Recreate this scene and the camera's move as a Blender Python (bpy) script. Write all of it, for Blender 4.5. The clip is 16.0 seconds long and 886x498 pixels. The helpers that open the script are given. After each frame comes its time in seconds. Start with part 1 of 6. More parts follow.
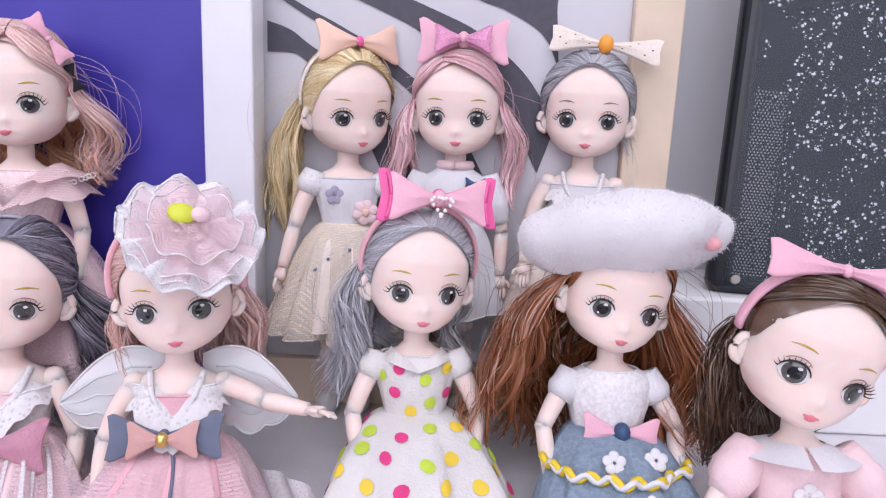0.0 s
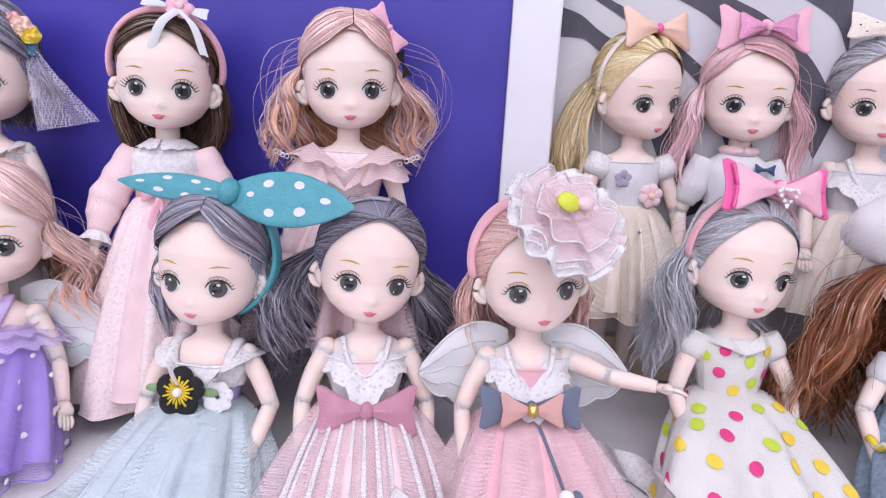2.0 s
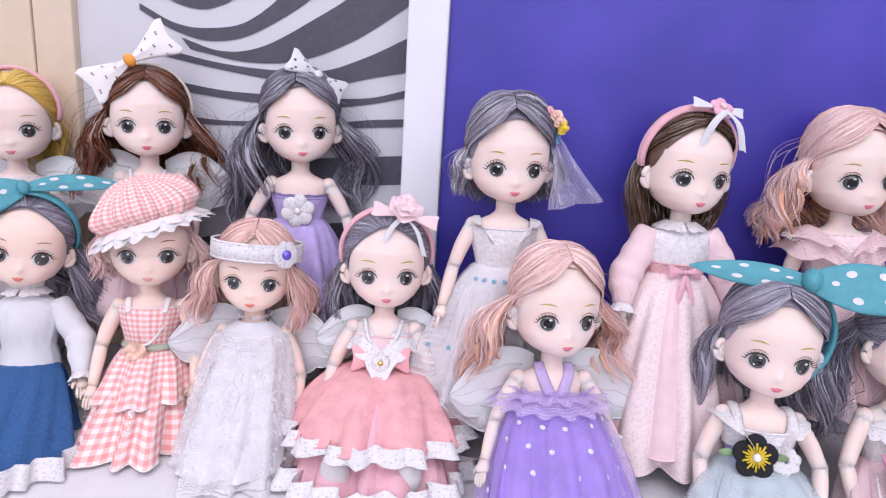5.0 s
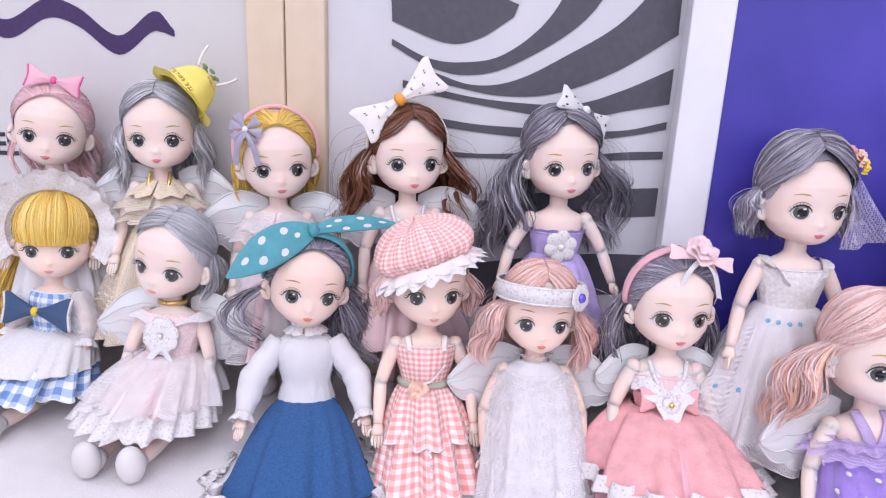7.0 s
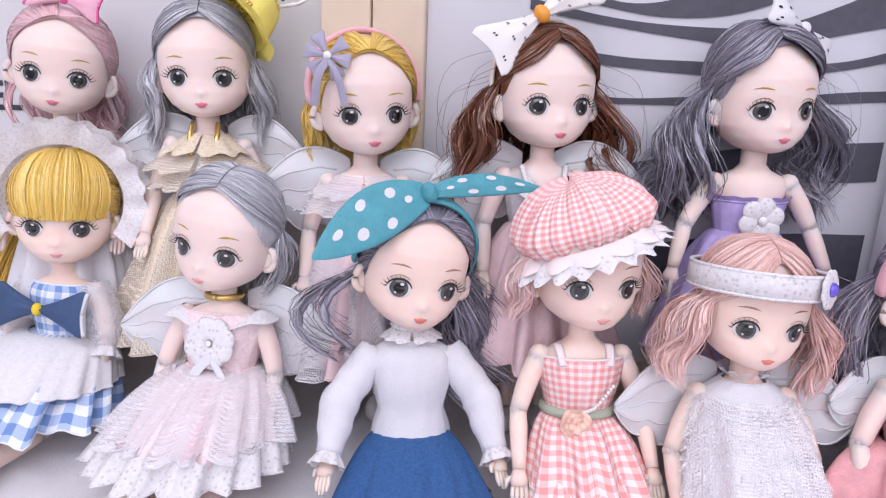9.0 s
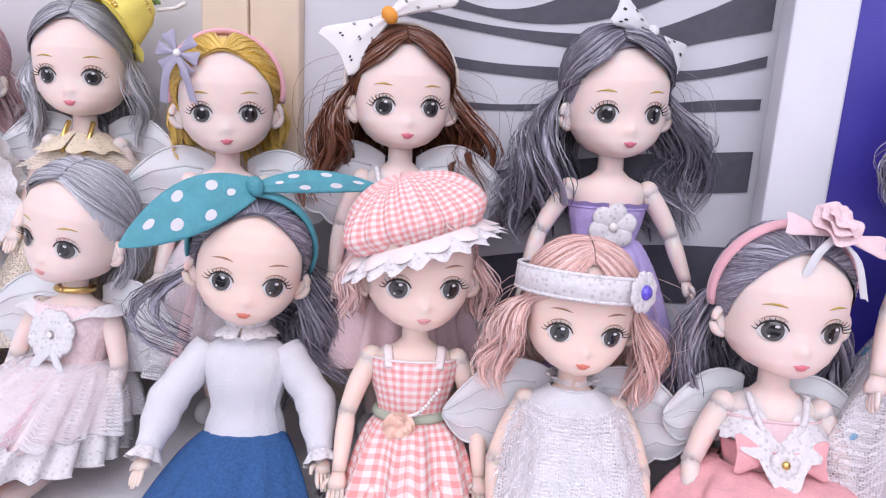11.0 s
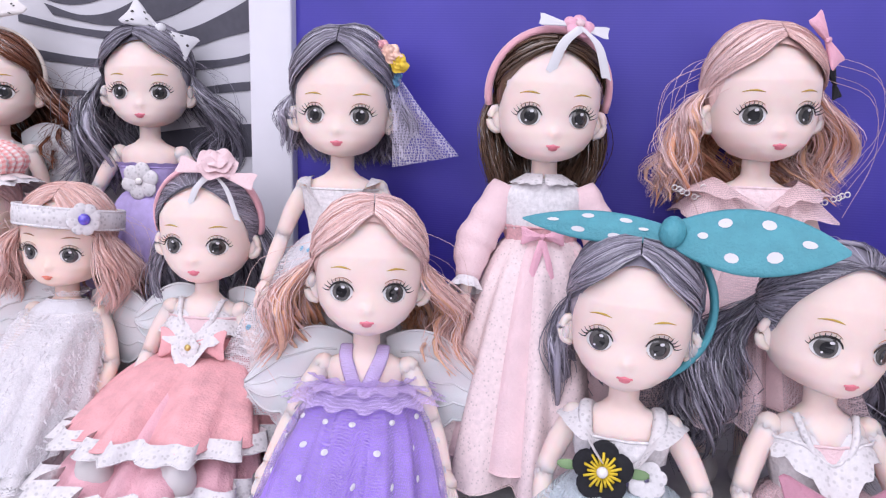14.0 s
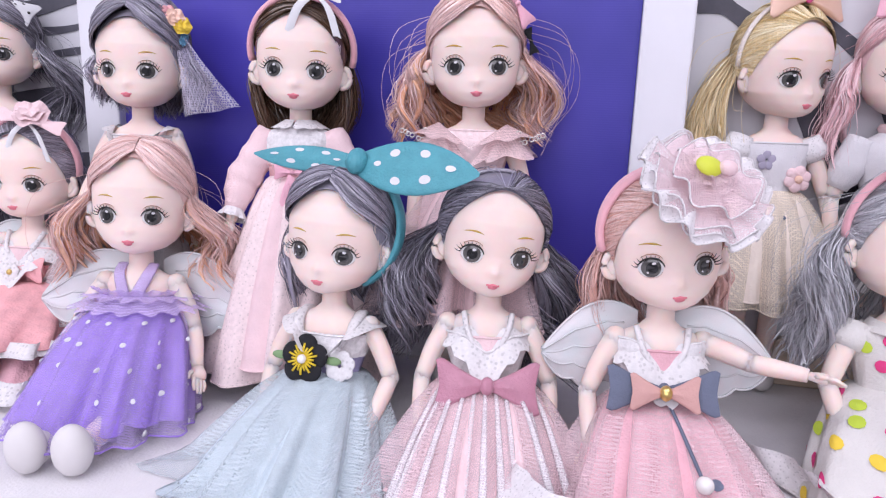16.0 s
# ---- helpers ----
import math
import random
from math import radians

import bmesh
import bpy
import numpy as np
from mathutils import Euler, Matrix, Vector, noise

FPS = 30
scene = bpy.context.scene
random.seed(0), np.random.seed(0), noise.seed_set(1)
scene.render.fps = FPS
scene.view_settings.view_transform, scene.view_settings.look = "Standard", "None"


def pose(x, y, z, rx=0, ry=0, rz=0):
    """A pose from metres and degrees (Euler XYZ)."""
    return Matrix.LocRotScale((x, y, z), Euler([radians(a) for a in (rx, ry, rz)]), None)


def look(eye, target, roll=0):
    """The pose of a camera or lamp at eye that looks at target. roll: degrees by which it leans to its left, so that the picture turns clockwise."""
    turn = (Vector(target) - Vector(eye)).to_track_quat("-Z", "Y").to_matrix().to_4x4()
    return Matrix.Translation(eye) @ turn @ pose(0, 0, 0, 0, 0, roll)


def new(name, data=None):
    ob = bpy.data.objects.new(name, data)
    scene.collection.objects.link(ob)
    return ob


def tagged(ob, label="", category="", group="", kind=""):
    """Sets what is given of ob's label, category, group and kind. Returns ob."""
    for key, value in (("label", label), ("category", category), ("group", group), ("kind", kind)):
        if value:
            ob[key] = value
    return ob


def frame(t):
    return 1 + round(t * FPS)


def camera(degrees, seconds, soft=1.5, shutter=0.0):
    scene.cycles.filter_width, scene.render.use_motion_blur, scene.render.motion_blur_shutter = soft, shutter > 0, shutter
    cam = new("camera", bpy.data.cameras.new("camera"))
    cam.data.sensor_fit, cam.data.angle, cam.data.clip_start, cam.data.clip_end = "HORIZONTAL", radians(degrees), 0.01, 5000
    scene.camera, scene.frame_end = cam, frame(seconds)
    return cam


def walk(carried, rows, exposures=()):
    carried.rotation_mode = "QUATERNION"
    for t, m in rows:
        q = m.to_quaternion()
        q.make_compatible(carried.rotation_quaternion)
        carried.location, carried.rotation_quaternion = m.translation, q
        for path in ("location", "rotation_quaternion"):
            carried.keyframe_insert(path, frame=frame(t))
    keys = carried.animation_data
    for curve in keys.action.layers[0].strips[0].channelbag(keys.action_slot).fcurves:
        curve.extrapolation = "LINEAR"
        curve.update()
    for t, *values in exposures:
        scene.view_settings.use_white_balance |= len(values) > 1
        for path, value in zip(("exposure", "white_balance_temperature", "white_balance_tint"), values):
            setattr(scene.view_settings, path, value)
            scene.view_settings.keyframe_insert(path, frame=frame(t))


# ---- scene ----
cam = camera(65.6, 16.0, soft=1.2)
METRES, EYE, TILT, LEAN, TURN = 1.2, 0.175, 0.0, 0.0, 0.0
ROWS = [
    (0.0, 0.0, 0.0, 0.0, 0.52, -11.85, -2.49),
    (0.5, -0.0322, -0.0034, 0.0131, 3.57, -14.7, -3.93),
    (1.0, -0.0606, -0.0054, 0.0138, 3.93, -15.24, -3.77),
    (1.5, -0.0752, -0.009, 0.0111, 3.91, -15.24, -3.45),
    (2.0, -0.1086, -0.0151, 0.0059, 4.37, -15.22, -2.98),
    (2.5, -0.1397, -0.0232, 0.0054, 4.93, -14.59, -3.31),
    (3.0, -0.1588, -0.0287, 0.0074, 4.91, -14.5, -3.24),
    (3.5, -0.1951, -0.0373, 0.0098, 5.7, -14.38, -3.24),
    (4.0, -0.2348, -0.0452, 0.0134, 6.45, -14.5, -3.48),
    (6.5, -0.4094, -0.0701, 0.0525, 8.07, -15.75, -2.54),
    (7.0, -0.4417, -0.0657, 0.0498, 9.06, -16.09, -2.38),
    (7.5, -0.4687, -0.0642, 0.05, 10.09, -16.76, -2.01),
    (8.0, -0.4983, -0.0424, 0.0409, 9.96, -16.51, -1.92),
    (10.5, -0.4676, 0.036, 0.001, 13.08, -13.0, -2.32),
    (11.0, -0.4392, 0.0305, -0.0005, 12.92, -13.02, -3.01),
    (11.5, -0.397, 0.0311, -0.0039, 12.41, -13.22, -2.68),
    (12.0, -0.3565, 0.0249, -0.0041, 12.72, -12.4, -1.99),
    (12.5, -0.316, 0.0169, -0.0035, 13.22, -12.05, -2.27),
    (13.0, -0.2749, 0.0108, -0.0066, 13.63, -11.92, -2.08),
    (13.5, -0.2499, 0.0083, -0.0091, 13.56, -11.62, -1.95),
    (14.0, -0.2198, 0.0073, -0.0089, 13.68, -11.43, -1.86),
    (14.5, -0.1872, 0.0019, -0.0089, 12.93, -11.26, -2.13),
    (15.0, -0.1467, -0.0021, -0.0091, 12.15, -12.17, -2.36),
    (15.5, -0.1309, -0.0037, -0.0122, 12.55, -12.47, -1.87),
    (16.0, -0.1113, -0.0149, -0.0166, 13.87, -12.94, -1.81),
]
PATH = [(t, pose(0, 0, EYE, TILT, LEAN, TURN) @ pose(METRES * x, METRES * y, METRES * z, 90 + pitch, roll, yaw)) for t, x, y, z, yaw, pitch, roll in ROWS]
PATH += [
    (4.2, look((-0.309, -0.056, 0.193), (-0.474, 1.874, -0.306), 3.8)),
    (6.3, look((-0.473, -0.087, 0.239), (-0.709, 1.825, -0.299), 2.7)),
    (8.2, look((-0.615, -0.033, 0.214), (-0.904, 1.865, -0.343), 1.7)),
    (10.3, look((-0.571, 0.047, 0.175), (-0.980, 1.946, -0.301), 2.6)),
]
walk(cam, sorted(PATH, key=lambda row: row[0]))

# ---- light ----
world = bpy.data.worlds.new("room_light")
world.use_nodes = True
world.node_tree.nodes["Background"].inputs[0].default_value = (0.86, 0.87, 1.0, 1)
world.node_tree.nodes["Background"].inputs[1].default_value = 0.35
scene.world = world
scene.view_settings.exposure = 0.0


def area_lamp(name, eye, target, sx, sy, watts, colour):
    lamp = bpy.data.lights.new(name, "AREA")
    lamp.shape, lamp.size, lamp.size_y, lamp.energy, lamp.color = "RECTANGLE", sx, sy, watts, colour
    ob = new(name, lamp)
    ob.matrix_world = look(eye, target)
    return ob


COOL = (0.88, 0.868, 1.0)
area_lamp("ceiling_light_front", (-0.35, -0.75, 1.6), (-0.35, 0.25, 0.1), 1.8, 0.6, 16, COOL)
# broad unseen fill added in front of the table to soften contrast
area_lamp("fill_light_front", (-0.4, -1.9, 1.0), (-0.4, 0.3, 0.12), 3.2, 1.4, 36.5, COOL)
# weak unseen lamps added at either end as extra fill
area_lamp("fill_light_side", (0.9, -0.2, 1.5), (-0.2, 0.3, 0.1), 0.6, 0.6, 5, COOL)
area_lamp("fill_light_far_side", (-1.6, -0.2, 1.5), (-0.5, 0.3, 0.1), 0.6, 0.6, 5, COOL)

# ---- materials ----
MATS = {}


def nodes_of(name):
    m = bpy.data.materials.new(name)
    m.use_nodes = True
    return m, m.node_tree.nodes, m.node_tree.links, m.node_tree.nodes["Principled BSDF"]


def mixed(nt, a, b, fac_socket):
    mix = nt.nodes.new("ShaderNodeMix")
    mix.data_type = "RGBA"
    mix.inputs[6].default_value, mix.inputs[7].default_value = (*a, 1), (*b, 1)
    nt.links.new(fac_socket, mix.inputs[0])
    return mix.outputs[2]


def noise_of(nt, scale, detail=3, stretch=(1, 1, 1), rough=0.55):
    co, mp, n = nt.nodes.new("ShaderNodeTexCoord"), nt.nodes.new("ShaderNodeMapping"), nt.nodes.new("ShaderNodeTexNoise")
    mp.inputs["Scale"].default_value = stretch
    n.inputs["Scale"].default_value, n.inputs["Detail"].default_value, n.inputs["Roughness"].default_value = scale, detail, rough
    nt.links.new(co.outputs["Object"], mp.inputs[0])
    nt.links.new(mp.outputs[0], n.inputs["Vector"])
    return n.outputs["Fac"]


def ramp(nt, socket, lo, hi):
    r = nt.nodes.new("ShaderNodeMapRange")
    r.inputs["From Min"].default_value, r.inputs["From Max"].default_value = lo, hi
    nt.links.new(socket, r.inputs[0])
    return r.outputs[0]


def bumped(nt, bsdf, socket, strength, dist):
    b = nt.nodes.new("ShaderNodeBump")
    b.inputs["Strength"].default_value, b.inputs["Distance"].default_value = strength, dist
    nt.links.new(socket, b.inputs["Height"])
    nt.links.new(b.outputs[0], bsdf.inputs["Normal"])


def shade(c, k):
    return tuple(max(0.0, min(1.0, x * k)) for x in c)


def plain(name, colour, rough=0.5, metal=0.0, vary=0.12, scale=60, bump=0.0, bscale=900, coat=0.0, sheen=0.0, spec=0.5, wrinkle=0.0):
    """A paint, plastic, cloth or metal: two tones and a fine relief."""
    if name in MATS:
        return MATS[name]
    m, n, l, b = nodes_of(name)
    nt = m.node_tree
    l.new(mixed(nt, shade(colour, 1 - vary), shade(colour, 1 + vary * 0.6), ramp(nt, noise_of(nt, scale, 4), 0.3, 0.7)), b.inputs["Base Color"])
    b.inputs["Roughness"].default_value, b.inputs["Metallic"].default_value = rough, metal
    b.inputs["Coat Weight"].default_value, b.inputs["Sheen Weight"].default_value = coat, sheen
    b.inputs["Specular IOR Level"].default_value = spec
    if wrinkle:
        fold = n.new("ShaderNodeMath")
        fold.operation = "MULTIPLY_ADD"
        fold.inputs[1].default_value = wrinkle * 4
        l.new(noise_of(nt, 190, 3, (1, 1, 0.16), 0.6), fold.inputs[0])
        l.new(noise_of(nt, bscale, 3), fold.inputs[2])
        bumped(nt, b, fold.outputs[0], max(bump, 0.5), 0.0010)
    elif bump:
        bumped(nt, b, noise_of(nt, bscale, 3), bump, 0.0006)
    MATS[name] = m
    return m


def hair_mat(name, a, b2, rough=0.23):
    """Nylon doll hair: every lock its own tone, fine streaks along it."""
    if name in MATS:
        return MATS[name]
    m, n, l, b = nodes_of(name)
    nt = m.node_tree
    geo = n.new("ShaderNodeNewGeometry")
    base = mixed(nt, a, b2, ramp(nt, geo.outputs["Random Per Island"], -0.05, 1.0))
    streak = n.new("ShaderNodeMix")
    streak.data_type, streak.blend_type = "RGBA", "MULTIPLY"
    streak.inputs[0].default_value = 1.0
    l.new(base, streak.inputs[6])
    l.new(mixed(nt, (0.84, 0.84, 0.84), (1.06, 1.06, 1.06), ramp(nt, noise_of(nt, 1500, 2, (1, 1, 0.06)), 0.3, 0.7)), streak.inputs[7])
    l.new(streak.outputs[2], b.inputs["Base Color"])
    b.inputs["Roughness"].default_value = rough
    b.inputs["Specular IOR Level"].default_value = 1.0
    MATS[name] = m
    return m


def net(name, colour, cell=900, solid=0.45, vary=0.1, glitter=False, rough=0.6):
    """Tulle: a sheer net of fine threads."""
    if name in MATS:
        return MATS[name]
    m, n, l, b = nodes_of(name)
    nt = m.node_tree
    co, v = n.new("ShaderNodeTexCoord"), n.new("ShaderNodeTexVoronoi")
    v.feature = "DISTANCE_TO_EDGE"
    v.inputs["Scale"].default_value = cell
    v.inputs["Randomness"].default_value = 0.35
    l.new(co.outputs["Object"], v.inputs["Vector"])
    r = n.new("ShaderNodeMapRange")
    r.inputs["From Min"].default_value, r.inputs["From Max"].default_value = 0.06, 0.2
    r.inputs["To Min"].default_value, r.inputs["To Max"].default_value = min(1, solid + 0.35), max(0, solid - 0.25)
    l.new(v.outputs["Distance"], r.inputs[0])
    l.new(r.outputs[0], b.inputs["Alpha"])
    l.new(mixed(nt, shade(colour, 1 - vary), shade(colour, 1 + vary), ramp(nt, noise_of(nt, 150, 3), 0.3, 0.7)), b.inputs["Base Color"])
    b.inputs["Roughness"].default_value = rough
    if glitter:
        v2 = n.new("ShaderNodeTexVoronoi")
        v2.inputs["Scale"].default_value = 1200
        l.new(co.outputs["Object"], v2.inputs["Vector"])
        l.new(ramp(nt, v2.outputs["Color"], 0.75, 0.8), b.inputs["Metallic"])
    MATS[name] = m
    return m


def lace(name, colour, cell=420, hole=0.32):
    """Lace or crochet: thick white threads round open holes."""
    if name in MATS:
        return MATS[name]
    m, n, l, b = nodes_of(name)
    nt = m.node_tree
    co, v = n.new("ShaderNodeTexCoord"), n.new("ShaderNodeTexVoronoi")
    v.inputs["Scale"].default_value = cell
    v.inputs["Randomness"].default_value = 0.75
    l.new(co.outputs["Object"], v.inputs["Vector"])
    rr = n.new("ShaderNodeMapRange")
    rr.inputs["From Min"].default_value, rr.inputs["From Max"].default_value = hole - 0.06, hole + 0.06
    rr.inputs["To Min"].default_value = 0.78
    l.new(v.outputs["Distance"], rr.inputs[0])
    a = rr.outputs[0]
    l.new(a, b.inputs["Alpha"])
    l.new(mixed(nt, shade(colour, 0.86), colour, ramp(nt, noise_of(nt, 500, 3), 0.3, 0.7)), b.inputs["Base Color"])
    b.inputs["Roughness"].default_value = 0.8
    bumped(nt, b, v.outputs["Distance"], 0.25, 0.0005)
    MATS[name] = m
    return m


def gingham(name, a, mid, dark, size):
    """A woven check in three tones, from two sets of stripes."""
    if name in MATS:
        return MATS[name]
    m, n, l, b = nodes_of(name)
    nt = m.node_tree
    co, sep = n.new("ShaderNodeTexCoord"), n.new("ShaderNodeSeparateXYZ")
    l.new(co.outputs["UV"], sep.inputs[0])
    total = n.new("ShaderNodeMath")
    for i in (0, 1):
        mul, fr, gt = n.new("ShaderNodeMath"), n.new("ShaderNodeMath"), n.new("ShaderNodeMath")
        mul.operation, fr.operation, gt.operation = "MULTIPLY", "FRACT", "GREATER_THAN"
        mul.inputs[1].default_value, gt.inputs[1].default_value = size, 0.5
        l.new(sep.outputs[i], mul.inputs[0])
        l.new(mul.outputs[0], fr.inputs[0])
        l.new(fr.outputs[0], gt.inputs[0])
        l.new(gt.outputs[0], total.inputs[i])
    half = n.new("ShaderNodeMath")
    half.operation = "MULTIPLY"
    half.inputs[1].default_value = 0.5
    l.new(total.outputs[0], half.inputs[0])
    cr = n.new("ShaderNodeValToRGB")
    cr.color_ramp.interpolation = "CONSTANT"
    cr.color_ramp.elements[0].color = (*a, 1)
    cr.color_ramp.elements[1].position, cr.color_ramp.elements[1].color = 0.75, (*dark, 1)
    e = cr.color_ramp.elements.new(0.25)
    e.color = (*mid, 1)
    l.new(half.outputs[0], cr.inputs[0])
    l.new(cr.outputs[0], b.inputs["Base Color"])
    b.inputs["Roughness"].default_value = 0.85
    bumped(nt, b, noise_of(nt, 2500, 2), 0.3, 0.0003)
    MATS[name] = m
    return m


def glass(name, colour=(1, 1, 1), rough=0.03, alpha=0.2):
    if name in MATS:
        return MATS[name]
    m, n, l, b = nodes_of(name)
    b.inputs["Base Color"].default_value = (*colour, 1)
    b.inputs["Roughness"].default_value, b.inputs["Alpha"].default_value = rough, alpha
    b.inputs["Specular IOR Level"].default_value = 0.3
    MATS[name] = m
    return m


SKIN = plain("doll_vinyl", (0.85, 0.685, 0.63), 0.52, vary=0.035, scale=70, bump=0.03, spec=0.3)
SKIN_WARM = plain("doll_vinyl_warm", (0.87, 0.67, 0.585), 0.52, vary=0.035, scale=70, bump=0.03, spec=0.3)
for vinyl in (SKIN, SKIN_WARM):
    vb = vinyl.node_tree.nodes["Principled BSDF"]
    vb.inputs["Subsurface Weight"].default_value = 0.4
    vb.inputs["Subsurface Radius"].default_value = (0.004, 0.0018, 0.0012)
    vb.inputs["Subsurface Scale"].default_value = 1.0
SCLERA = plain("eye_white", (0.72, 0.70, 0.69), 0.2, vary=0.02)
IRIS = plain("eye_iris", (0.075, 0.07, 0.066), 0.05, vary=0.3, scale=700, coat=1.0)
PUPIL = plain("eye_pupil", (0.006, 0.006, 0.007), 0.05, coat=1.0)
LASH = plain("lash", (0.02, 0.015, 0.014), 0.6)
BROW = plain("brow_brown", (0.42, 0.22, 0.13), 0.7)
BROW_GOLD = plain("brow_gold", (0.55, 0.36, 0.06), 0.6)
LIP = plain("lip_rose", (0.72, 0.20, 0.25), 0.35, vary=0.06)
LIP_PALE = plain("lip_pale", (0.74, 0.36, 0.34), 0.4, vary=0.06)
LIP_CORAL = plain("lip_coral", (0.74, 0.22, 0.14), 0.4, vary=0.06)

WHITE_CLOTH = plain("white_cotton", (0.72, 0.70, 0.73), 0.9, vary=0.06, bump=0.4, bscale=1400, sheen=0.2, wrinkle=0.3)
WHITE_LACE = lace("white_lace", (0.77, 0.74, 0.75), 430, 0.29)
FINE_LACE = lace("fine_white_lace", (0.80, 0.77, 0.785), 700, 0.26)
CREAM_LACE = lace("cream_lace", (0.78, 0.66, 0.50), 520, 0.28)
PINK_LACE = lace("pink_lace", (0.88, 0.72, 0.72), 560, 0.22)
CROCHET = plain("white_crochet", (0.77, 0.74, 0.75), 0.9, vary=0.16, scale=520, bump=0.9, bscale=480)
PINK_CROCHET = plain("pink_crochet", (0.86, 0.68, 0.69), 0.9, vary=0.14, scale=520, bump=0.9, bscale=520)
WHITE_NET = net("white_tulle", (0.88, 0.85, 0.88), 1000, 0.38)
PINK_NET = net("pink_tulle", (0.86, 0.66, 0.70), 1100, 0.34)
PURPLE_NET = net("purple_tulle", (0.54, 0.40, 0.82), 1300, 0.24)
GREY_NET = net("lilac_tulle", (0.62, 0.58, 0.72), 800, 0.38)
LILAC_RIBBON = net("lilac_organza", (0.62, 0.49, 0.80), 1500, 0.55)
CREAM_NET = net("cream_tulle", (0.80, 0.70, 0.58), 900, 0.55)
PURPLE_SATIN = plain("purple_satin", (0.34, 0.20, 0.72), 0.30, vary=0.2, scale=130, sheen=0.3, wrinkle=0.3)
PALE_BLUE = plain("pale_blue_glitter_cloth", (0.56, 0.65, 0.70), 0.45, vary=0.12, scale=1300, bump=0.5, wrinkle=0.3)
PINK_CLOTH = plain("pink_cloth", (0.82, 0.46, 0.52), 0.75, vary=0.1, scale=90, bump=0.3, wrinkle=0.3)
PALE_PINK = plain("pale_pink_cloth", (0.84, 0.62, 0.64), 0.75, vary=0.08, scale=90, bump=0.3, wrinkle=0.3)
CORAL_CLOTH = plain("coral_cloth", (0.84, 0.42, 0.44), 0.8, vary=0.15, scale=120, bump=0.5, wrinkle=0.3)
HOT_PINK = plain("hot_pink_ribbon", (0.78, 0.11, 0.33), 0.5, vary=0.08)
PINK_RIBBON = plain("pink_ribbon", (0.84, 0.45, 0.55), 0.5, vary=0.07, bump=0.3, bscale=1600, wrinkle=0.35)
PEACH_RIBBON = plain("peach_ribbon", (0.84, 0.56, 0.44), 0.5, vary=0.07, bump=0.2)
PINK_VELVET = plain("pink_velvet", (0.80, 0.42, 0.47), 0.9, vary=0.08, bump=0.4, bscale=1800, sheen=0.5)
MAUVE_SATIN = plain("mauve_satin", (0.50, 0.22, 0.30), 0.38, vary=0.1, scale=120, sheen=0.2, wrinkle=0.3)
TEAL_CLOTH = plain("teal_satin", (0.075, 0.32, 0.38), 0.5, vary=0.1, scale=150, bump=0.2, wrinkle=0.35)
WHITE_DOT = plain("white_print_and_eye_glint", (0.68, 0.67, 0.69), 0.7, vary=0.03)
GREY_FELT = plain("slate_felt", (0.15, 0.17, 0.24), 0.95, vary=0.12, bump=0.5)
DUSTY_PINK = plain("dusty_pink_felt", (0.62, 0.36, 0.33), 0.95, vary=0.1, bump=0.5)
NAVY_RIBBON = plain("navy_ribbon", (0.035, 0.075, 0.17), 0.55, vary=0.12, bump=0.4)
DENIM = plain("blue_denim", (0.035, 0.115, 0.30), 0.9, vary=0.25, scale=700, bump=0.6, bscale=1600, wrinkle=0.35)
LIGHT_DENIM = plain("faded_denim", (0.24, 0.31, 0.40), 0.9, vary=0.25, scale=500, bump=0.6, bscale=1600, wrinkle=0.3)
BLACK_FELT = plain("black_felt", (0.012, 0.012, 0.016), 0.9, bump=0.4)
YELLOW_THREAD = plain("yellow_thread", (0.80, 0.58, 0.03), 0.6, vary=0.15)
YELLOW_GREEN = plain("lime_ribbon", (0.60, 0.64, 0.05), 0.5)
YELLOW_HAT = plain("yellow_straw_cloth", (0.88, 0.76, 0.18), 0.7, vary=0.12, bump=0.4)
ORANGE_RIBBON = plain("orange_ribbon", (0.84, 0.33, 0.04), 0.45)
BEIGE_NET = plain("beige_chiffon", (0.80, 0.70, 0.62), 0.6, vary=0.06, wrinkle=0.3)
GREY_RIBBON = plain("grey_lilac_ribbon", (0.36, 0.33, 0.43), 0.45)
BLUE_NET = net("blue_tulle", (0.16, 0.40, 0.58), 900, 0.75)
PEARL = plain("pearl", (0.82, 0.78, 0.76), 0.15, vary=0.03, coat=0.8)
GOLD = plain("gold_trim", (0.75, 0.55, 0.20), 0.3, metal=1.0)
GEM = plain("purple_gem", (0.12, 0.08, 0.62), 0.08, vary=0.4, scale=500, coat=1.0)
GREEN_LEAF = plain("green_leaf_cloth", (0.22, 0.34, 0.16), 0.7)
LIME_DOT = plain("lime_print", (0.52, 0.66, 0.06), 0.75)
YELLOW_DOT = plain("yellow_print", (0.84, 0.60, 0.06), 0.75)
PINK_DOT = plain("magenta_print", (0.72, 0.05, 0.22), 0.75)
PINK_CHECK = gingham("pink_gingham", (0.84, 0.74, 0.72), (0.84, 0.50, 0.48), (0.80, 0.32, 0.31), 380)
BLUE_CHECK = gingham("blue_gingham", (0.80, 0.82, 0.86), (0.42, 0.53, 0.74), (0.17, 0.28, 0.56), 190)
FUR = plain("white_plush", (0.73, 0.70, 0.72), 0.95, vary=0.05, bump=0.6, bscale=700, sheen=0.5)
SHOE = plain("white_vinyl_shoe", (0.68, 0.65, 0.65), 0.5, vary=0.04)
JELLY = glass("clear_elastic", (0.9, 0.88, 0.9), 0.08, 0.3)


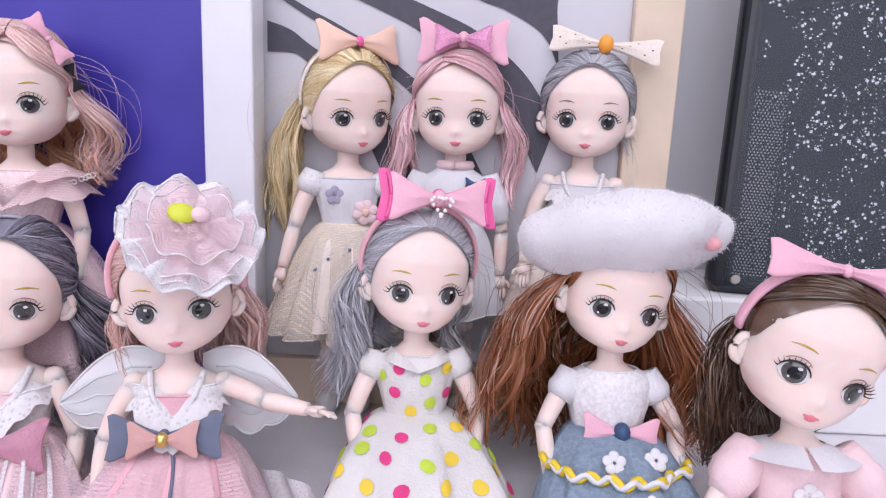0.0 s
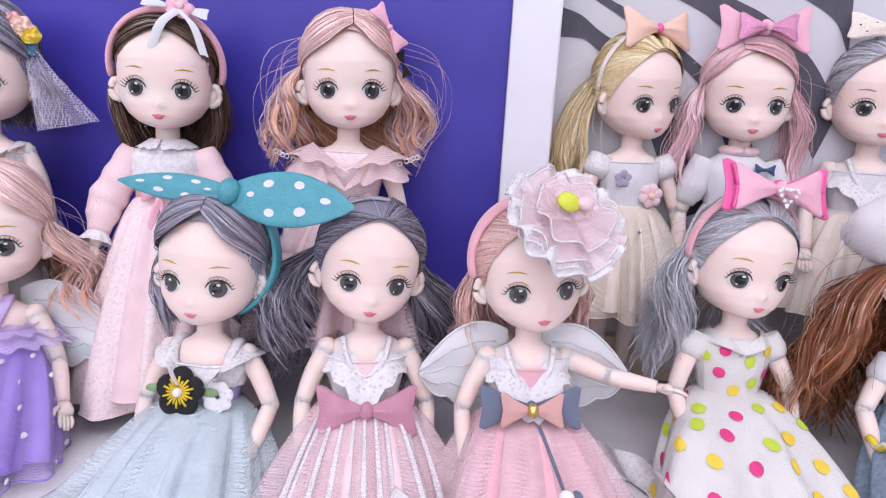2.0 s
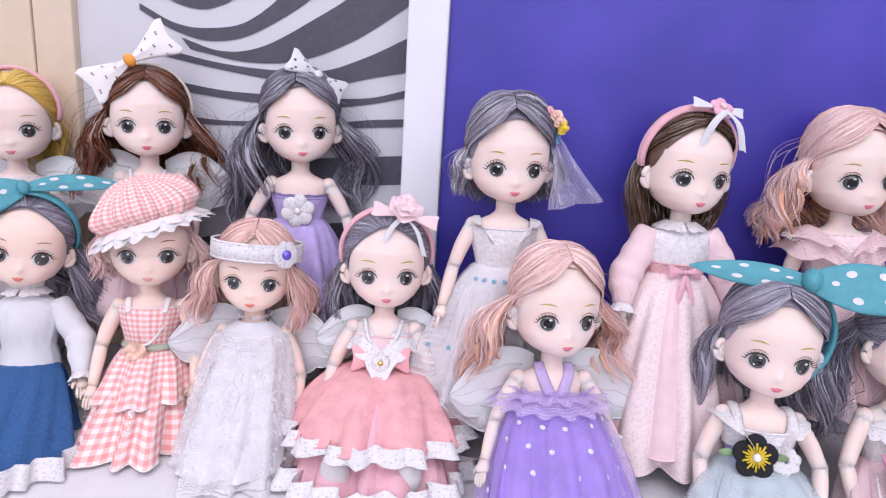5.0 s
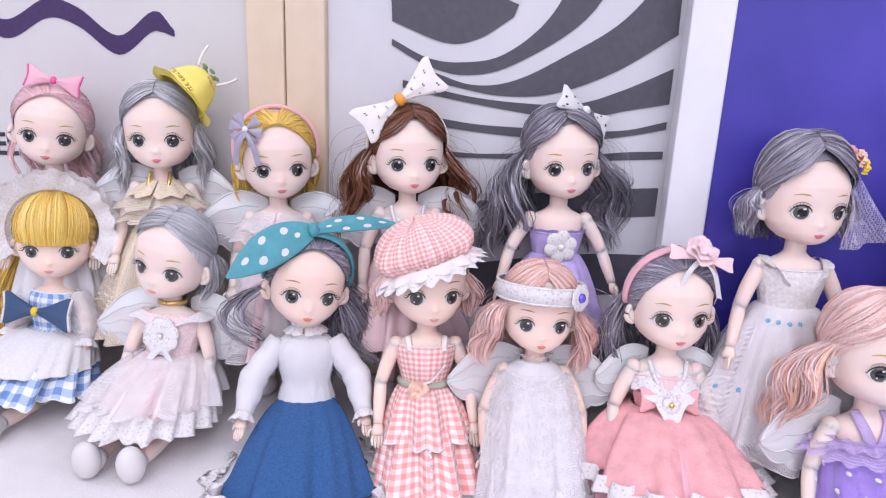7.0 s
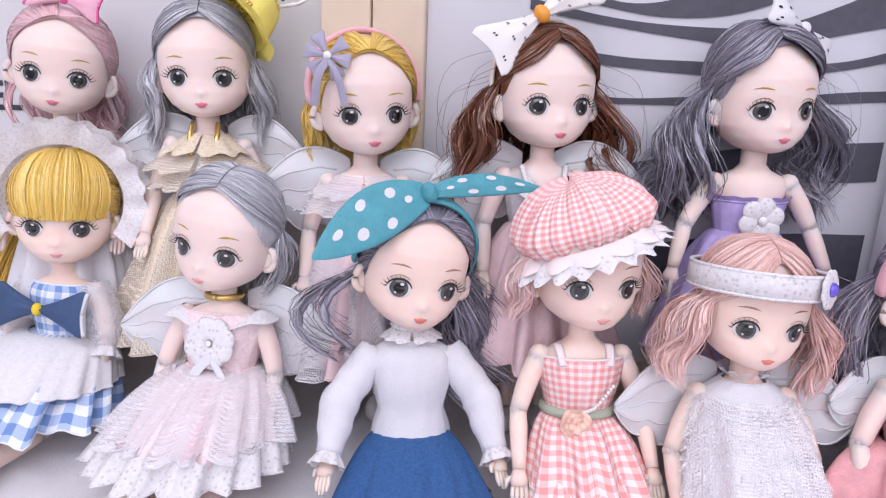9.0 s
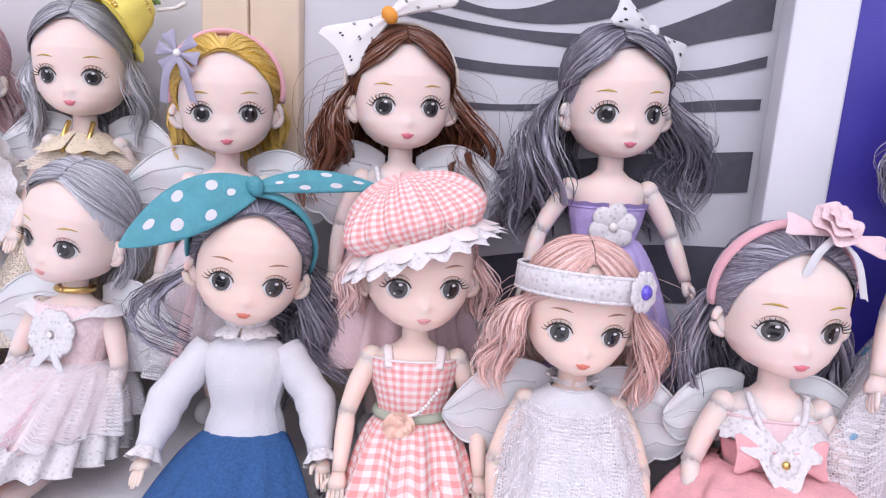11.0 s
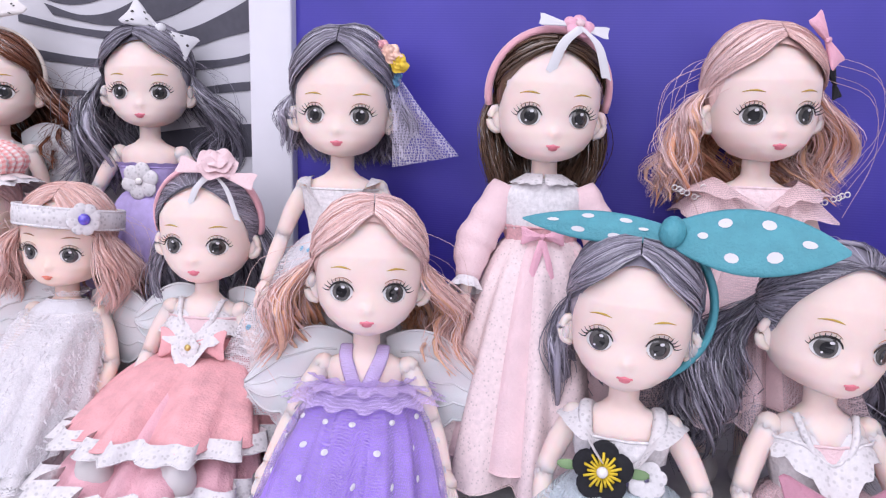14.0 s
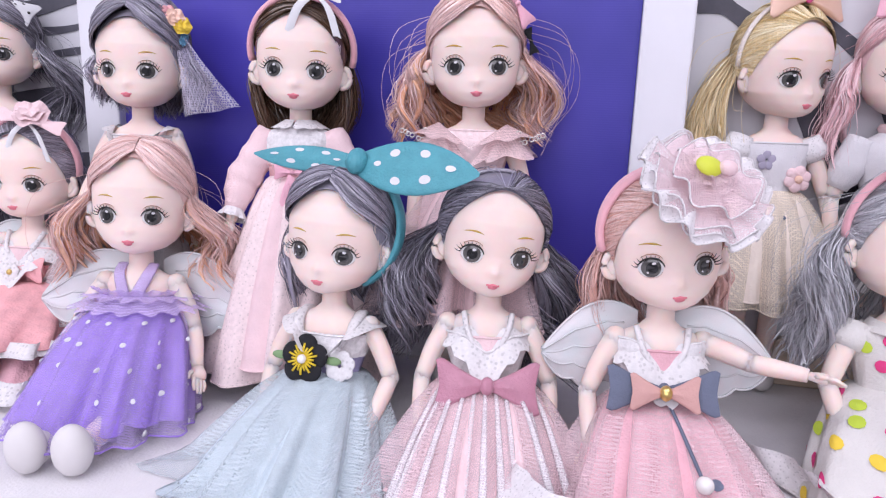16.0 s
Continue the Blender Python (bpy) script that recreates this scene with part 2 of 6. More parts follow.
def wing_mat():
    m, n, l, b = nodes_of("pearly_wing_film")
    nt = m.node_tree
    l.new(mixed(nt, (0.84, 0.80, 0.82), (0.78, 0.83, 0.85), ramp(nt, noise_of(nt, 90, 2), 0.35, 0.7)), b.inputs["Base Color"])
    b.inputs["Roughness"].default_value, b.inputs["Alpha"].default_value = 0.22, 0.78
    b.inputs["Coat Weight"].default_value = 0.6
    bumped(nt, b, noise_of(nt, 1500, 2), 0.35, 0.0004)
    return m


WING = wing_mat()

HAIRS = dict(
    blonde=hair_mat("hair_blonde", (0.82, 0.60, 0.28), (0.93, 0.83, 0.58)),
    yellow=hair_mat("hair_yellow", (0.84, 0.52, 0.07), (0.92, 0.70, 0.22)),
    pink=hair_mat("hair_pink", (0.86, 0.48, 0.51), (0.92, 0.74, 0.77)),
    peach=hair_mat("hair_peach", (0.78, 0.44, 0.36), (0.90, 0.68, 0.65)),
    two_tone=hair_mat("hair_pink_orange", (0.86, 0.55, 0.49), (0.92, 0.71, 0.69)),
    silver=hair_mat("hair_silver", (0.38, 0.38, 0.41), (0.68, 0.67, 0.72)),
    smoke=hair_mat("hair_smoke_grey", (0.05, 0.047, 0.058), (0.44, 0.41, 0.50), 0.22),
    orange=hair_mat("hair_light_orange", (0.80, 0.36, 0.20), (0.88, 0.56, 0.38)),
    grey=hair_mat("hair_grey", (0.15, 0.14, 0.175), (0.50, 0.465, 0.56)),
    dark=hair_mat("hair_dark_grey", (0.14, 0.13, 0.155), (0.36, 0.33, 0.40)),
    brown=hair_mat("hair_dark_brown", (0.07, 0.040, 0.026), (0.18, 0.10, 0.062)),
    red=hair_mat("hair_auburn", (0.20, 0.055, 0.02), (0.42, 0.16, 0.07)),
    chestnut=hair_mat("hair_chestnut", (0.10, 0.032, 0.016), (0.28, 0.10, 0.05)),
)

# ---- mesh building ----


def part(name, bm, material, parent=None, label="", smooth=False):
    me = bpy.data.meshes.new(name)
    bmesh.ops.recalc_face_normals(bm, faces=bm.faces)
    bm.to_mesh(me)
    bm.free()
    me.materials.append(material)
    if smooth:
        me.polygons.foreach_set("use_smooth", [True] * len(me.polygons))
    ob = new(name, me)
    ob.parent = parent
    if label:
        ob["label"] = label
    return ob


def box(x0, x1, y0, y1, z0, z1, bevel=0.0, seg=2, bm=None):
    bm = bm or bmesh.new()
    geo = bmesh.ops.create_cube(bm, size=1, matrix=Matrix.LocRotScale(((x0 + x1) / 2, (y0 + y1) / 2, (z0 + z1) / 2), None, (x1 - x0, y1 - y0, z1 - z0)))
    if bevel:
        es = list({e for v in geo["verts"] for e in v.link_edges})
        bmesh.ops.bevel(bm, geom=es, offset=bevel, segments=seg, affect="EDGES", profile=0.5)
    return bm


def mat4(loc=(0, 0, 0), rx=0, ry=0, rz=0, s=1.0):
    return np.array(pose(*loc, rx, ry, rz) @ Matrix.Scale(s, 4))


def smooth_path(pts, n):
    """Catmull-Rom through the points."""
    p = np.array(pts, float)
    p = np.vstack([2 * p[0] - p[1], p, 2 * p[-1] - p[-2]])
    out = []
    for t in np.linspace(0, len(p) - 3 - 1e-6, n):
        i, f = int(t), t - int(t)
        a, b, c, d = p[i:i + 4]
        out.append(0.5 * (2 * b + (c - a) * f + (2 * a - 5 * b + 4 * c - d) * f * f + (3 * b - a - 3 * c + d) * f ** 3))
    return np.array(out)


HEAD_Z = [-0.0184, -0.0175, -0.0155, -0.0118, -0.0066, 0.0, 0.0070, 0.0140, 0.0210, 0.0270, 0.0315, 0.0345]
HEAD_W = [0.0005, 0.0065, 0.0118, 0.0165, 0.0200, 0.0214, 0.0220, 0.0222, 0.0202, 0.0160, 0.0105, 0.0005]
HEAD_F = [0.0110, 0.0155, 0.0178, 0.0188, 0.0190, 0.0187, 0.0197, 0.0200, 0.0180, 0.0140, 0.0090, 0.0005]
HEAD_B = [-0.002, 0.0020, 0.0070, 0.0130, 0.0180, 0.0215, 0.0228, 0.0225, 0.0202, 0.0160, 0.0100, 0.0005]


def face_y(x, z):
    """How far forward (-y) the face lies at x, z of the head."""
    w, f = np.interp(z, HEAD_Z, HEAD_W), np.interp(z, HEAD_Z, HEAD_F)
    k = np.clip(1 - np.abs(x / np.maximum(w, 1e-4)) ** 2.3, 0.0, 1)
    y = f * k ** (1 / 2.3)
    y = y + 0.0022 * np.exp(-(x / 0.0019) ** 2 - ((z + 0.0066) / 0.0022) ** 2) + 0.0006 * np.exp(-(x / 0.0016) ** 2 - ((z + 0.0025) / 0.0035) ** 2)
    y = y + 0.0007 * np.exp(-(x / 0.0035) ** 2 - ((z + 0.0116) / 0.0020) ** 2)
    for s in (-1, 1):
        y = y - 0.0006 * np.exp(-((x - s * 0.0105) / 0.005) ** 2 - (z / 0.0045) ** 2)
    return -y


class Doll:
    """Collects all the pieces of one doll into one mesh."""

    def __init__(self, seed):
        self.v, self.f, self.mi, self.mats, self.n = [], [], [], [], 0
        self.uv = {}
        self.M = np.eye(4)
        self.sit = True
        self.rng = np.random.default_rng(seed)

    def add(self, verts, faces, material, uv=None):
        if material not in self.mats:
            self.mats.append(material)
        verts = np.asarray(verts, float)
        w = verts @ self.M[:3, :3].T + self.M[:3, 3]
        if uv is not None:
            for i, c in enumerate(uv):
                self.uv[self.n + i] = c
        self.v.append(w)
        faces = np.asarray(faces, int)
        self.f.append(faces + self.n)
        self.mi.append(np.full(len(faces), self.mats.index(material)))
        self.n += len(w)

    def grid(self, P, material, wrap=False, uvs=None):
        """P: rows x columns x 3; wrap closes the columns."""
        P = np.asarray(P, float)
        r, c = P.shape[:2]
        cc = c if wrap else c - 1
        i, j = np.meshgrid(np.arange(r - 1), np.arange(cc), indexing="ij")
        k = (j + 1) % c
        faces = np.stack([i * c + j, i * c + k, (i + 1) * c + k, (i + 1) * c + j], -1).reshape(-1, 4)
        self.add(P.reshape(-1, 3), faces, material, None if uvs is None else np.asarray(uvs).reshape(-1, 2))

    def tube(self, pts, radii, material, sides=6, flat=1.0, up=(0, 0, 1), caps=True):
        p = np.asarray(pts, float)
        n = len(p)
        radii = np.full(n, radii) if np.isscalar(radii) else np.interp(np.linspace(0, 1, n), np.linspace(0, 1, len(radii)), radii)
        t = np.gradient(p, axis=0)
        t /= np.linalg.norm(t, axis=1)[:, None] + 1e-12
        a = np.cross(t, np.asarray(up, float))
        bad = np.linalg.norm(a, axis=1) < 1e-3
        a[bad] = np.cross(t[bad], (0.3, 1, 0.1))
        a /= np.linalg.norm(a, axis=1)[:, None]
        b = np.cross(a, t)
        ang = np.arange(sides) * 2 * np.pi / sides
        ring = a[:, None] * np.cos(ang)[None, :, None] + b[:, None] * np.sin(ang)[None, :, None] * flat
        P = p[:, None] + ring * radii[:, None, None]
        self.grid(P, material, wrap=True)
        if caps:
            base = self.n - n * sides
            self.f.append(np.array([range(base + sides - 1, base - 1, -1), range(base + (n - 1) * sides, base + n * sides)]))
            self.mi.append(np.full(2, self.mats.index(material)))

    def ball(self, c, r, material, nu=14, nv=9, fn=None):
        r = (r, r, r) if np.isscalar(r) else r
        th, ph = np.linspace(0.02, np.pi - 0.02, nv), np.arange(nu) * 2 * np.pi / nu
        T, F = np.meshgrid(th, ph, indexing="ij")
        d = np.stack([np.sin(T) * np.sin(F), -np.sin(T) * np.cos(F), np.cos(T)], -1)
        k = np.ones_like(T) if fn is None else fn(T, F)
        self.grid(np.asarray(c) + d * np.asarray(r) * k[..., None], material, wrap=True)

    # -- head --
    def decal(self, cx, cz, rx, rz, material, off, dome=0.0, rot=0.0, n=20, shape=None):
        """A thin raised patch that follows the face."""
        a = np.arange(n) * 2 * np.pi / n
        ox, oz = rx * np.cos(a), rz * np.sin(a)
        if shape is not None:
            oz = oz * shape(np.cos(a), np.sin(a))
        ca, sa = math.cos(rot), math.sin(rot)
        rings = []
        for k in (0.02, 0.4, 0.75, 0.93, 1.0):
            x, z = cx + k * (ca * ox - sa * oz), cz + k * (sa * ox + ca * oz)
            y = face_y(x, z) - off - dome * (1 - k * k)
            rings.append(np.stack([x, y, z], -1))
        self.grid(np.array(rings), material, wrap=True)

    def head(self, skin=SKIN, lip=LIP, brow=BROW_GOLD, blush=True):
        zs = np.concatenate([np.linspace(-0.0184, -0.0153, 6), np.linspace(-0.0143, 0.0270, 34), np.linspace(0.0285, 0.0345, 6)])
        w = np.interp(zs, HEAD_Z, HEAD_W)
        bk = np.interp(zs, HEAD_Z, HEAD_B)
        cols = 56
        P = np.zeros((len(zs), cols, 3))
        for j in range(cols):
            a = 2 * np.pi * j / cols
            x = w * math.sin(a)
            if math.cos(a) > 0:
                c = abs(math.cos(a)) ** 0.9
                x = w * math.copysign((1 - c * c) ** 0.5, math.sin(a)) if abs(math.sin(a)) > 1e-6 else x * 0
                y = face_y(x * 0.9999, zs)
            else:
                y = -bk * math.cos(a)
            P[:, j] = np.stack([x, y, zs], -1)
        self.grid(P, skin, wrap=True)
        for s in (-1, 1):
            c = s * 0.0105
            self.decal(c, 0.0001, 0.0046, 0.0037, SCLERA, 0.00025)
            self.decal(c, 0.0002, 0.0036, 0.0037, IRIS, 0.0004, dome=0.0010, n=24)
            self.decal(c, 0.0002, 0.0022, 0.0023, PUPIL, 0.0013, dome=0.0003)
            # two lamp glints put on the eye as raised white patches
            self.decal(c + 0.0006, 0.0022, 0.0008, 0.0006, WHITE_DOT, 0.0017, n=10)
            self.decal(c - 0.0014, -0.0016, 0.0004, 0.0004, WHITE_DOT, 0.0014, n=8)
            arc = np.linspace(math.radians(12), math.radians(168), 14)
            x, z = c + 0.0049 * np.cos(arc), -0.0002 + 0.0043 * np.sin(arc)
            lid = np.stack([x, face_y(x, z) - 0.0006, z], -1)
            self.tube(lid, [0.0002, 0.00045, 0.00045, 0.0002], LASH, 5)
            z2 = z + 0.0017
            self.tube(np.stack([x, face_y(x, z2) - 0.0001, z2], -1)[2:-2], [0.0001, 0.0002, 0.0001], BROW, 4)
            arc = np.linspace(math.radians(200), math.radians(340), 9)
            x, z = c + 0.0046 * np.cos(arc), 0.0002 + 0.0040 * np.sin(arc)
            self.tube(np.stack([x, face_y(x, z) - 0.0003, z], -1), 0.00006, BROW, 4)
            for k in range(8):
                a = math.radians(8 + 15 * k) if s > 0 else math.radians(172 - 15 * k)
                x0, z0 = c + 0.0049 * math.cos(a), -0.0002 + 0.0043 * math.sin(a)
                ln = 0.0031 - 0.00028 * k
                x1, z1 = x0 + ln * math.cos(a) * 0.9, z0 + ln * (math.sin(a) * 0.75 + 0.28)
                y0 = float(face_y(x0, z0)) - 0.0006
                self.tube(smooth_path([(x0, y0, z0), ((x0 + x1) / 2, y0 - 0.0012, (z0 + z1) / 2 - 0.0003), (x1, y0 - 0.0016, z1)], 5), [0.00024, 0.00018, 0.00005], LASH, 4)
            bx = np.linspace(c - s * 0.0035, c + s * 0.0045, 9)
            bz = 0.0088 + 0.0012 * np.sin(np.linspace(0.3, 2.6, 9))
            self.tube(np.stack([bx, face_y(bx, bz) - 0.00005, bz], -1), [0.0001, 0.00042, 0.00032, 0.0001], brow, 4)
            e = [(s * 0.0208, 0.0005, 0.0030), (s * 0.0235, -0.0008, 0.0038), (s * 0.0252, -0.0005, -0.0005), (s * 0.0240, -0.0004, -0.0045), (s * 0.0208, -0.0002, -0.0062)]
            self.ball((s * 0.0218, 0.0010, -0.0012), (0.0036, 0.0022, 0.0060), skin, 12, 9)
            self.tube(smooth_path(e, 12), [0.0012, 0.0017, 0.0016, 0.0018, 0.0012], skin, 6)
        up = lambda c, s2: np.where(s2 > 0, 0.75 + 0.25 * np.cos(3 * np.arccos(np.clip(c, -1, 1)) * 0 + 2 * np.pi * c), 1.0)
        self.decal(0, -0.0117, 0.0029, 0.0009, lip, 0.0002, dome=0.0004, shape=up)
        self.decal(0, -0.0126, 0.0020, 0.0010, lip, 0.00015, dome=0.0006)
        lx = np.linspace(-0.0028, 0.0028, 7)
        self.tube(np.stack([lx, face_y(lx, -0.0119) - 0.0005, np.full(7, -0.0119)], -1), 0.00010, LIP, 4)

    @staticmethod
    def scalp(phi, th, lift=1.0):
        return np.stack([0.0226 * lift * np.sin(th) * np.sin(phi), 0.0018 - 0.0224 * lift * np.sin(th) * np.cos(phi), 0.0120 + 0.0230 * lift * np.cos(th)], -1)

    @staticmethod
    def hairline(phi):
        """Polar angle of the hairline at an azimuth (0 is the front)."""
        a = np.abs((phi + np.pi) % (2 * np.pi) - np.pi)
        z = np.where(a < 1.5, 0.0278 - 0.0298 * (a / 1.45) ** 2.0, -0.012)
        return np.arccos(np.clip((z - 0.0120) / 0.0230, -0.98, 1))

    def ribbons(self, P, W, material):
        """Many fine strands at once: P strands x points x 3, W the half widths."""
        n, m = P.shape[:2]
        V = np.stack([P - W, P + W], 2)
        i, j = np.meshgrid(np.arange(n), np.arange(m - 1), indexing="ij")
        b = (i * m + j) * 2
        self.add(V.reshape(-1, 3), np.stack([b, b + 1, b + 3, b + 2], -1).reshape(-1, 4), material)

    def hair(self, material, style="centre", length=0.06, flare=0.010, wave=0.003, n=330, part_x=0.0, gather=None, under=0.0, thick=0.00075, forward=0.0, front=62, cover=False, puff=1.0, strands=26, tip=None, tall=1.04):
        """Locks combed over the scalp that hang in shared waves, each of many fine strands."""
        rng = self.rng
        ph = np.arange(48) * 2 * np.pi / 48
        self.grid(np.array([self.scalp(ph, self.hairline(ph) * k, 1.035) for k in np.linspace(0.02, 1, 14)]), material, wrap=True)
        locks = int(n / 4.6)
        Q = rng.random((locks, 10))
        order = (np.arange(locks) // 2 + 0.5) / (locks / 2)
        Q[:, 0] = np.clip(order + rng.normal(0, 0.02, locks), 0, 1)
        Q[:, 1] = (np.arange(locks) + rng.random(locks)) / locks
        sg = np.where(np.arange(locks) % 2, 1.0, -1.0)
        L = np.repeat(np.arange(locks), strands)
        N = len(L)
        q, s = Q[L], sg[L]
        g = rng.normal(0, 1, (N, 4))
        g[::strands] = 0
        bang = np.zeros(N, bool)
        if style == "centre":
            t = np.clip(q[:, 0] + 0.035 * g[:, 0], 0, 1)
            a = np.radians(45 - 89 * t)
            root = np.stack([part_x / 0.0226 + s * 0.012, -np.sin(a), np.cos(a)], -1)
            ft = front if cover else max(front, 80)
            pe = s * np.radians(ft + (176 - ft) * t + 2.5 * g[:, 1])
            te = np.radians(90 + 22 * t + 3 * np.abs(g[:, 2]))
        else:
            a = (2 * ((q[:, 1] + 0.02 * g[:, 0]) % 1.0) - 1) * 1.50
            hl = self.hairline(a)
            root = np.stack([np.sin(hl) * np.sin(a), -np.sin(hl) * np.cos(a), np.cos(hl)], -1)
            s = np.where(a > part_x * 40, 1.0, -1.0)
            pe = s * np.radians(105 + 68 * np.clip(1 - np.abs(a) / 1.5 + 0.12 * (q[:, 2] - 0.5) + 0.05 * g[:, 1], 0, 1))
            te = np.radians(92 + 22 * q[:, 8] + 3 * g[:, 2])
            if style == "bangs":
                bang = q[:, 9] < 0.45
                pb = np.radians(62) * (2 * ((q[:, 1] + 0.03 * g[:, 0]) % 1.0) - 1)
                root[bang] = np.stack([np.sin(pb) * 0.25, np.full(N, 0.05), np.ones(N)], -1)[bang]
                pe, te = np.where(bang, pb, pe), np.where(bang, np.radians(102 + 1.2 * g[:, 2]), te)
        root /= np.linalg.norm(root, axis=1)[:, None]
        if gather:
            tied = ~bang & (q[:, 3] < gather[2])
            pe = np.where(tied, s * np.radians(gather[0] + 3 * g[:, 1]), pe)
            te = np.where(tied, np.radians(gather[1] + 3 * g[:, 2]), te)
            if len(gather) > 3:
                pe = np.where(tied & (s != gather[3]), s * np.radians(170 + 3 * g[:, 1]), pe)
        end = np.stack([np.sin(te) * np.sin(pe), -np.sin(te) * np.cos(pe), np.cos(te)], -1)
        om = np.arccos(np.clip((root * end).sum(1), -0.999, 0.999))[:, None, None]
        lift = 1.045 + 0.022 * rng.random(N) + 0.03 * (puff - 1)
        bulge = 0.045 * puff * (0.5 + q[:, 4])
        u = np.linspace(0, 1, 8)[None, :, None]
        D = (np.sin((1 - u) * om) * root[:, None] + np.sin(u * om) * end[:, None]) / np.sin(om)
        if style == "centre":
            ahead = (0.55 if cover else 0.30) * (1 - t) ** 2
            D[..., 1] -= ahead[:, None] * np.sin(np.pi * u[..., 0]) ** 1.2
            D /= np.linalg.norm(D, axis=2)[..., None]
        D[..., 2] = np.where(D[..., 2] > 0, D[..., 2] * tall, D[..., 2])
        D = D * (lift[:, None, None] + bulge[:, None, None] * np.sin(np.pi * u))
        crown = np.stack([0.0226 * D[..., 0], 0.0018 + 0.0224 * D[..., 1], 0.0120 + 0.0230 * D[..., 2]], -1)
        o = np.stack([np.sin(pe), -np.cos(pe), np.zeros(N)], -1)
        if gather:
            o = o + np.stack([q[:, 5] - 0.5, q[:, 6] - 0.5, np.zeros(N)], -1) * 0.8
        side = np.stack([-o[:, 1], o[:, 0], np.zeros(N)], -1)
        fall = length * (0.78 + 0.3 * q[:, 7] - 0.10 * np.abs(g[:, 3]))
        w = wave * 1.45 * (0.5 + q[:, 8])
        fl = flare * (0.55 + 0.75 * q[:, 2]) * 1.25
        fall, w, fl = np.where(bang, 0.0015, fall), np.where(bang, 0.0, w), np.where(bang, 0.0, fl)
        u = np.linspace(0.10, 1, 11)[None, :, None]
        turn = (5.0 + 3.5 * q[:, 6])[:, None, None] * u + (q[:, 5] * 1.7 + 2.2 * s + 0.16 * g[:, 3])[:, None, None]
        o3, s3 = o[:, None], side[:, None]
        hang = crown[:, -1:] + o3 * (fl[:, None, None] * np.sin(np.pi * 0.62 * u) - np.where(bang, 0, under)[:, None, None] * u * u)
        hang = hang + (s3 * np.sin(turn) + o3 * np.cos(turn) * 0.8) * w[:, None, None] * u ** 0.8
        body = np.where(bang, 0.0, 0.0020)[:, None, None] * np.sin(np.pi * (0.15 + 0.75 * u))
        hang = hang + (s3 * g[:, 0, None, None] + o3 * g[:, 1, None, None]) * body
        hang = hang + np.array([0, -forward, 0]) * u * ~bang[:, None, None] - np.array([0, 0, 1]) * fall[:, None, None] * u
        if gather and len(gather) > 3:
            hang = hang + (tied & (s != gather[3]))[:, None, None] * np.array([gather[3] * 0.022, 0.0, 0.0]) * np.sin(np.pi / 2 * u)
        path = np.concatenate([crown, hang], 1)
        t = np.gradient(path, axis=1)
        out = path - np.array([0, 0.0018, 0.0100])
        out[..., 2] *= np.where(np.arange(path.shape[1]) < 8, 1.0, 0.1)
        a = np.cross(t, out)
        a /= np.linalg.norm(a, axis=2)[..., None] + 1e-12
        b = np.cross(a, t)
        b /= np.linalg.norm(b, axis=2)[..., None] + 1e-12
        tilt = rng.normal(0, 0.75, N)[:, None, None]
        wide = thick * (0.19 + 0.21 * rng.random(N))[:, None] * np.interp(np.linspace(0, 1, path.shape[1]), [0, 0.1, 0.8, 1], [0.7, 1, 0.8, 0.2])[None]
        W = (a * np.cos(tilt) + b * np.sin(tilt)) * wide[..., None]
        dyed = np.zeros(N, bool) if tip is None else q[:, 0] > 0.5
        self.ribbons(path[~dyed], W[~dyed], material)
        if dyed.any():
            self.ribbons(path[dyed], W[dyed], tip)
        for i in range(0, N, strands):
            if not bang[i]:
                core = path[i, 6:].copy()
                core[:, :2] *= np.linspace(0.94, 0.965, len(core))[:, None]
                self.tube(core, [0.0008, 0.0018, 0.0020, 0.0016, 0.0003], material if tip is None else tip, 6, flat=0.45, caps=False)

    def wisps(self, material, n=14, length=0.05, spread=0.020, r=0.00010):
        """Loose flyaway hairs."""
        rng = self.rng
        for i in range(n):
            s = 1 if i % 2 else -1
            a = s * (0.9 + 1.4 * rng.random())
            p = self.scalp(np.array(a), np.array(0.9 + 0.8 * rng.random()), 1.06)
            o = np.array([math.sin(a), -math.cos(a) * 0.5, 0])
            k = 0.4 + rng.random()
            self.tube(smooth_path([p, p + o * spread * k + (0, 0, -0.2 * length), p + o * spread * k * 1.15 + (0, 0, -0.7 * length), p + o * spread * 0.6 * k + (0, 0, -length * (0.7 + 0.6 * rng.random()))], 14), r, material, 3, caps=False)

    def band(self, material, r=0.0026, tilt=8, flat=0.5, lift=1.16, lo=-104, hi=104):
        """A headband from ear to ear over the crown."""
        pts = []
        for a in np.radians(np.linspace(lo, hi, 30)):
            x, z = 0.0226 * lift * math.sin(a), 0.0230 * lift * math.cos(a)
            t = math.radians(tilt)
            pts.append((x, 0.0018 - z * math.sin(t), 0.0120 + z * math.cos(t)))
        t = math.radians(tilt)
        self.tube(pts, r * flat, material, 8, flat=1 / flat, up=(0, math.cos(t), math.sin(t)))

    def strip(self, ring, h, material, t=0.0007):
        """A flat upright ribbon along a line round the head."""
        p = np.asarray(ring, float)
        c = p.mean(0)
        o = (p - c) * (1, 1, 0)
        o /= np.linalg.norm(o, axis=1)[:, None] + 1e-9
        z = np.array([0, 0, 1.0])
        self.grid([p + z * h / 2, p + o * t + z * h * 0.45, p + o * t * 1.4, p + o * t - z * h * 0.45, p - z * h / 2], material)

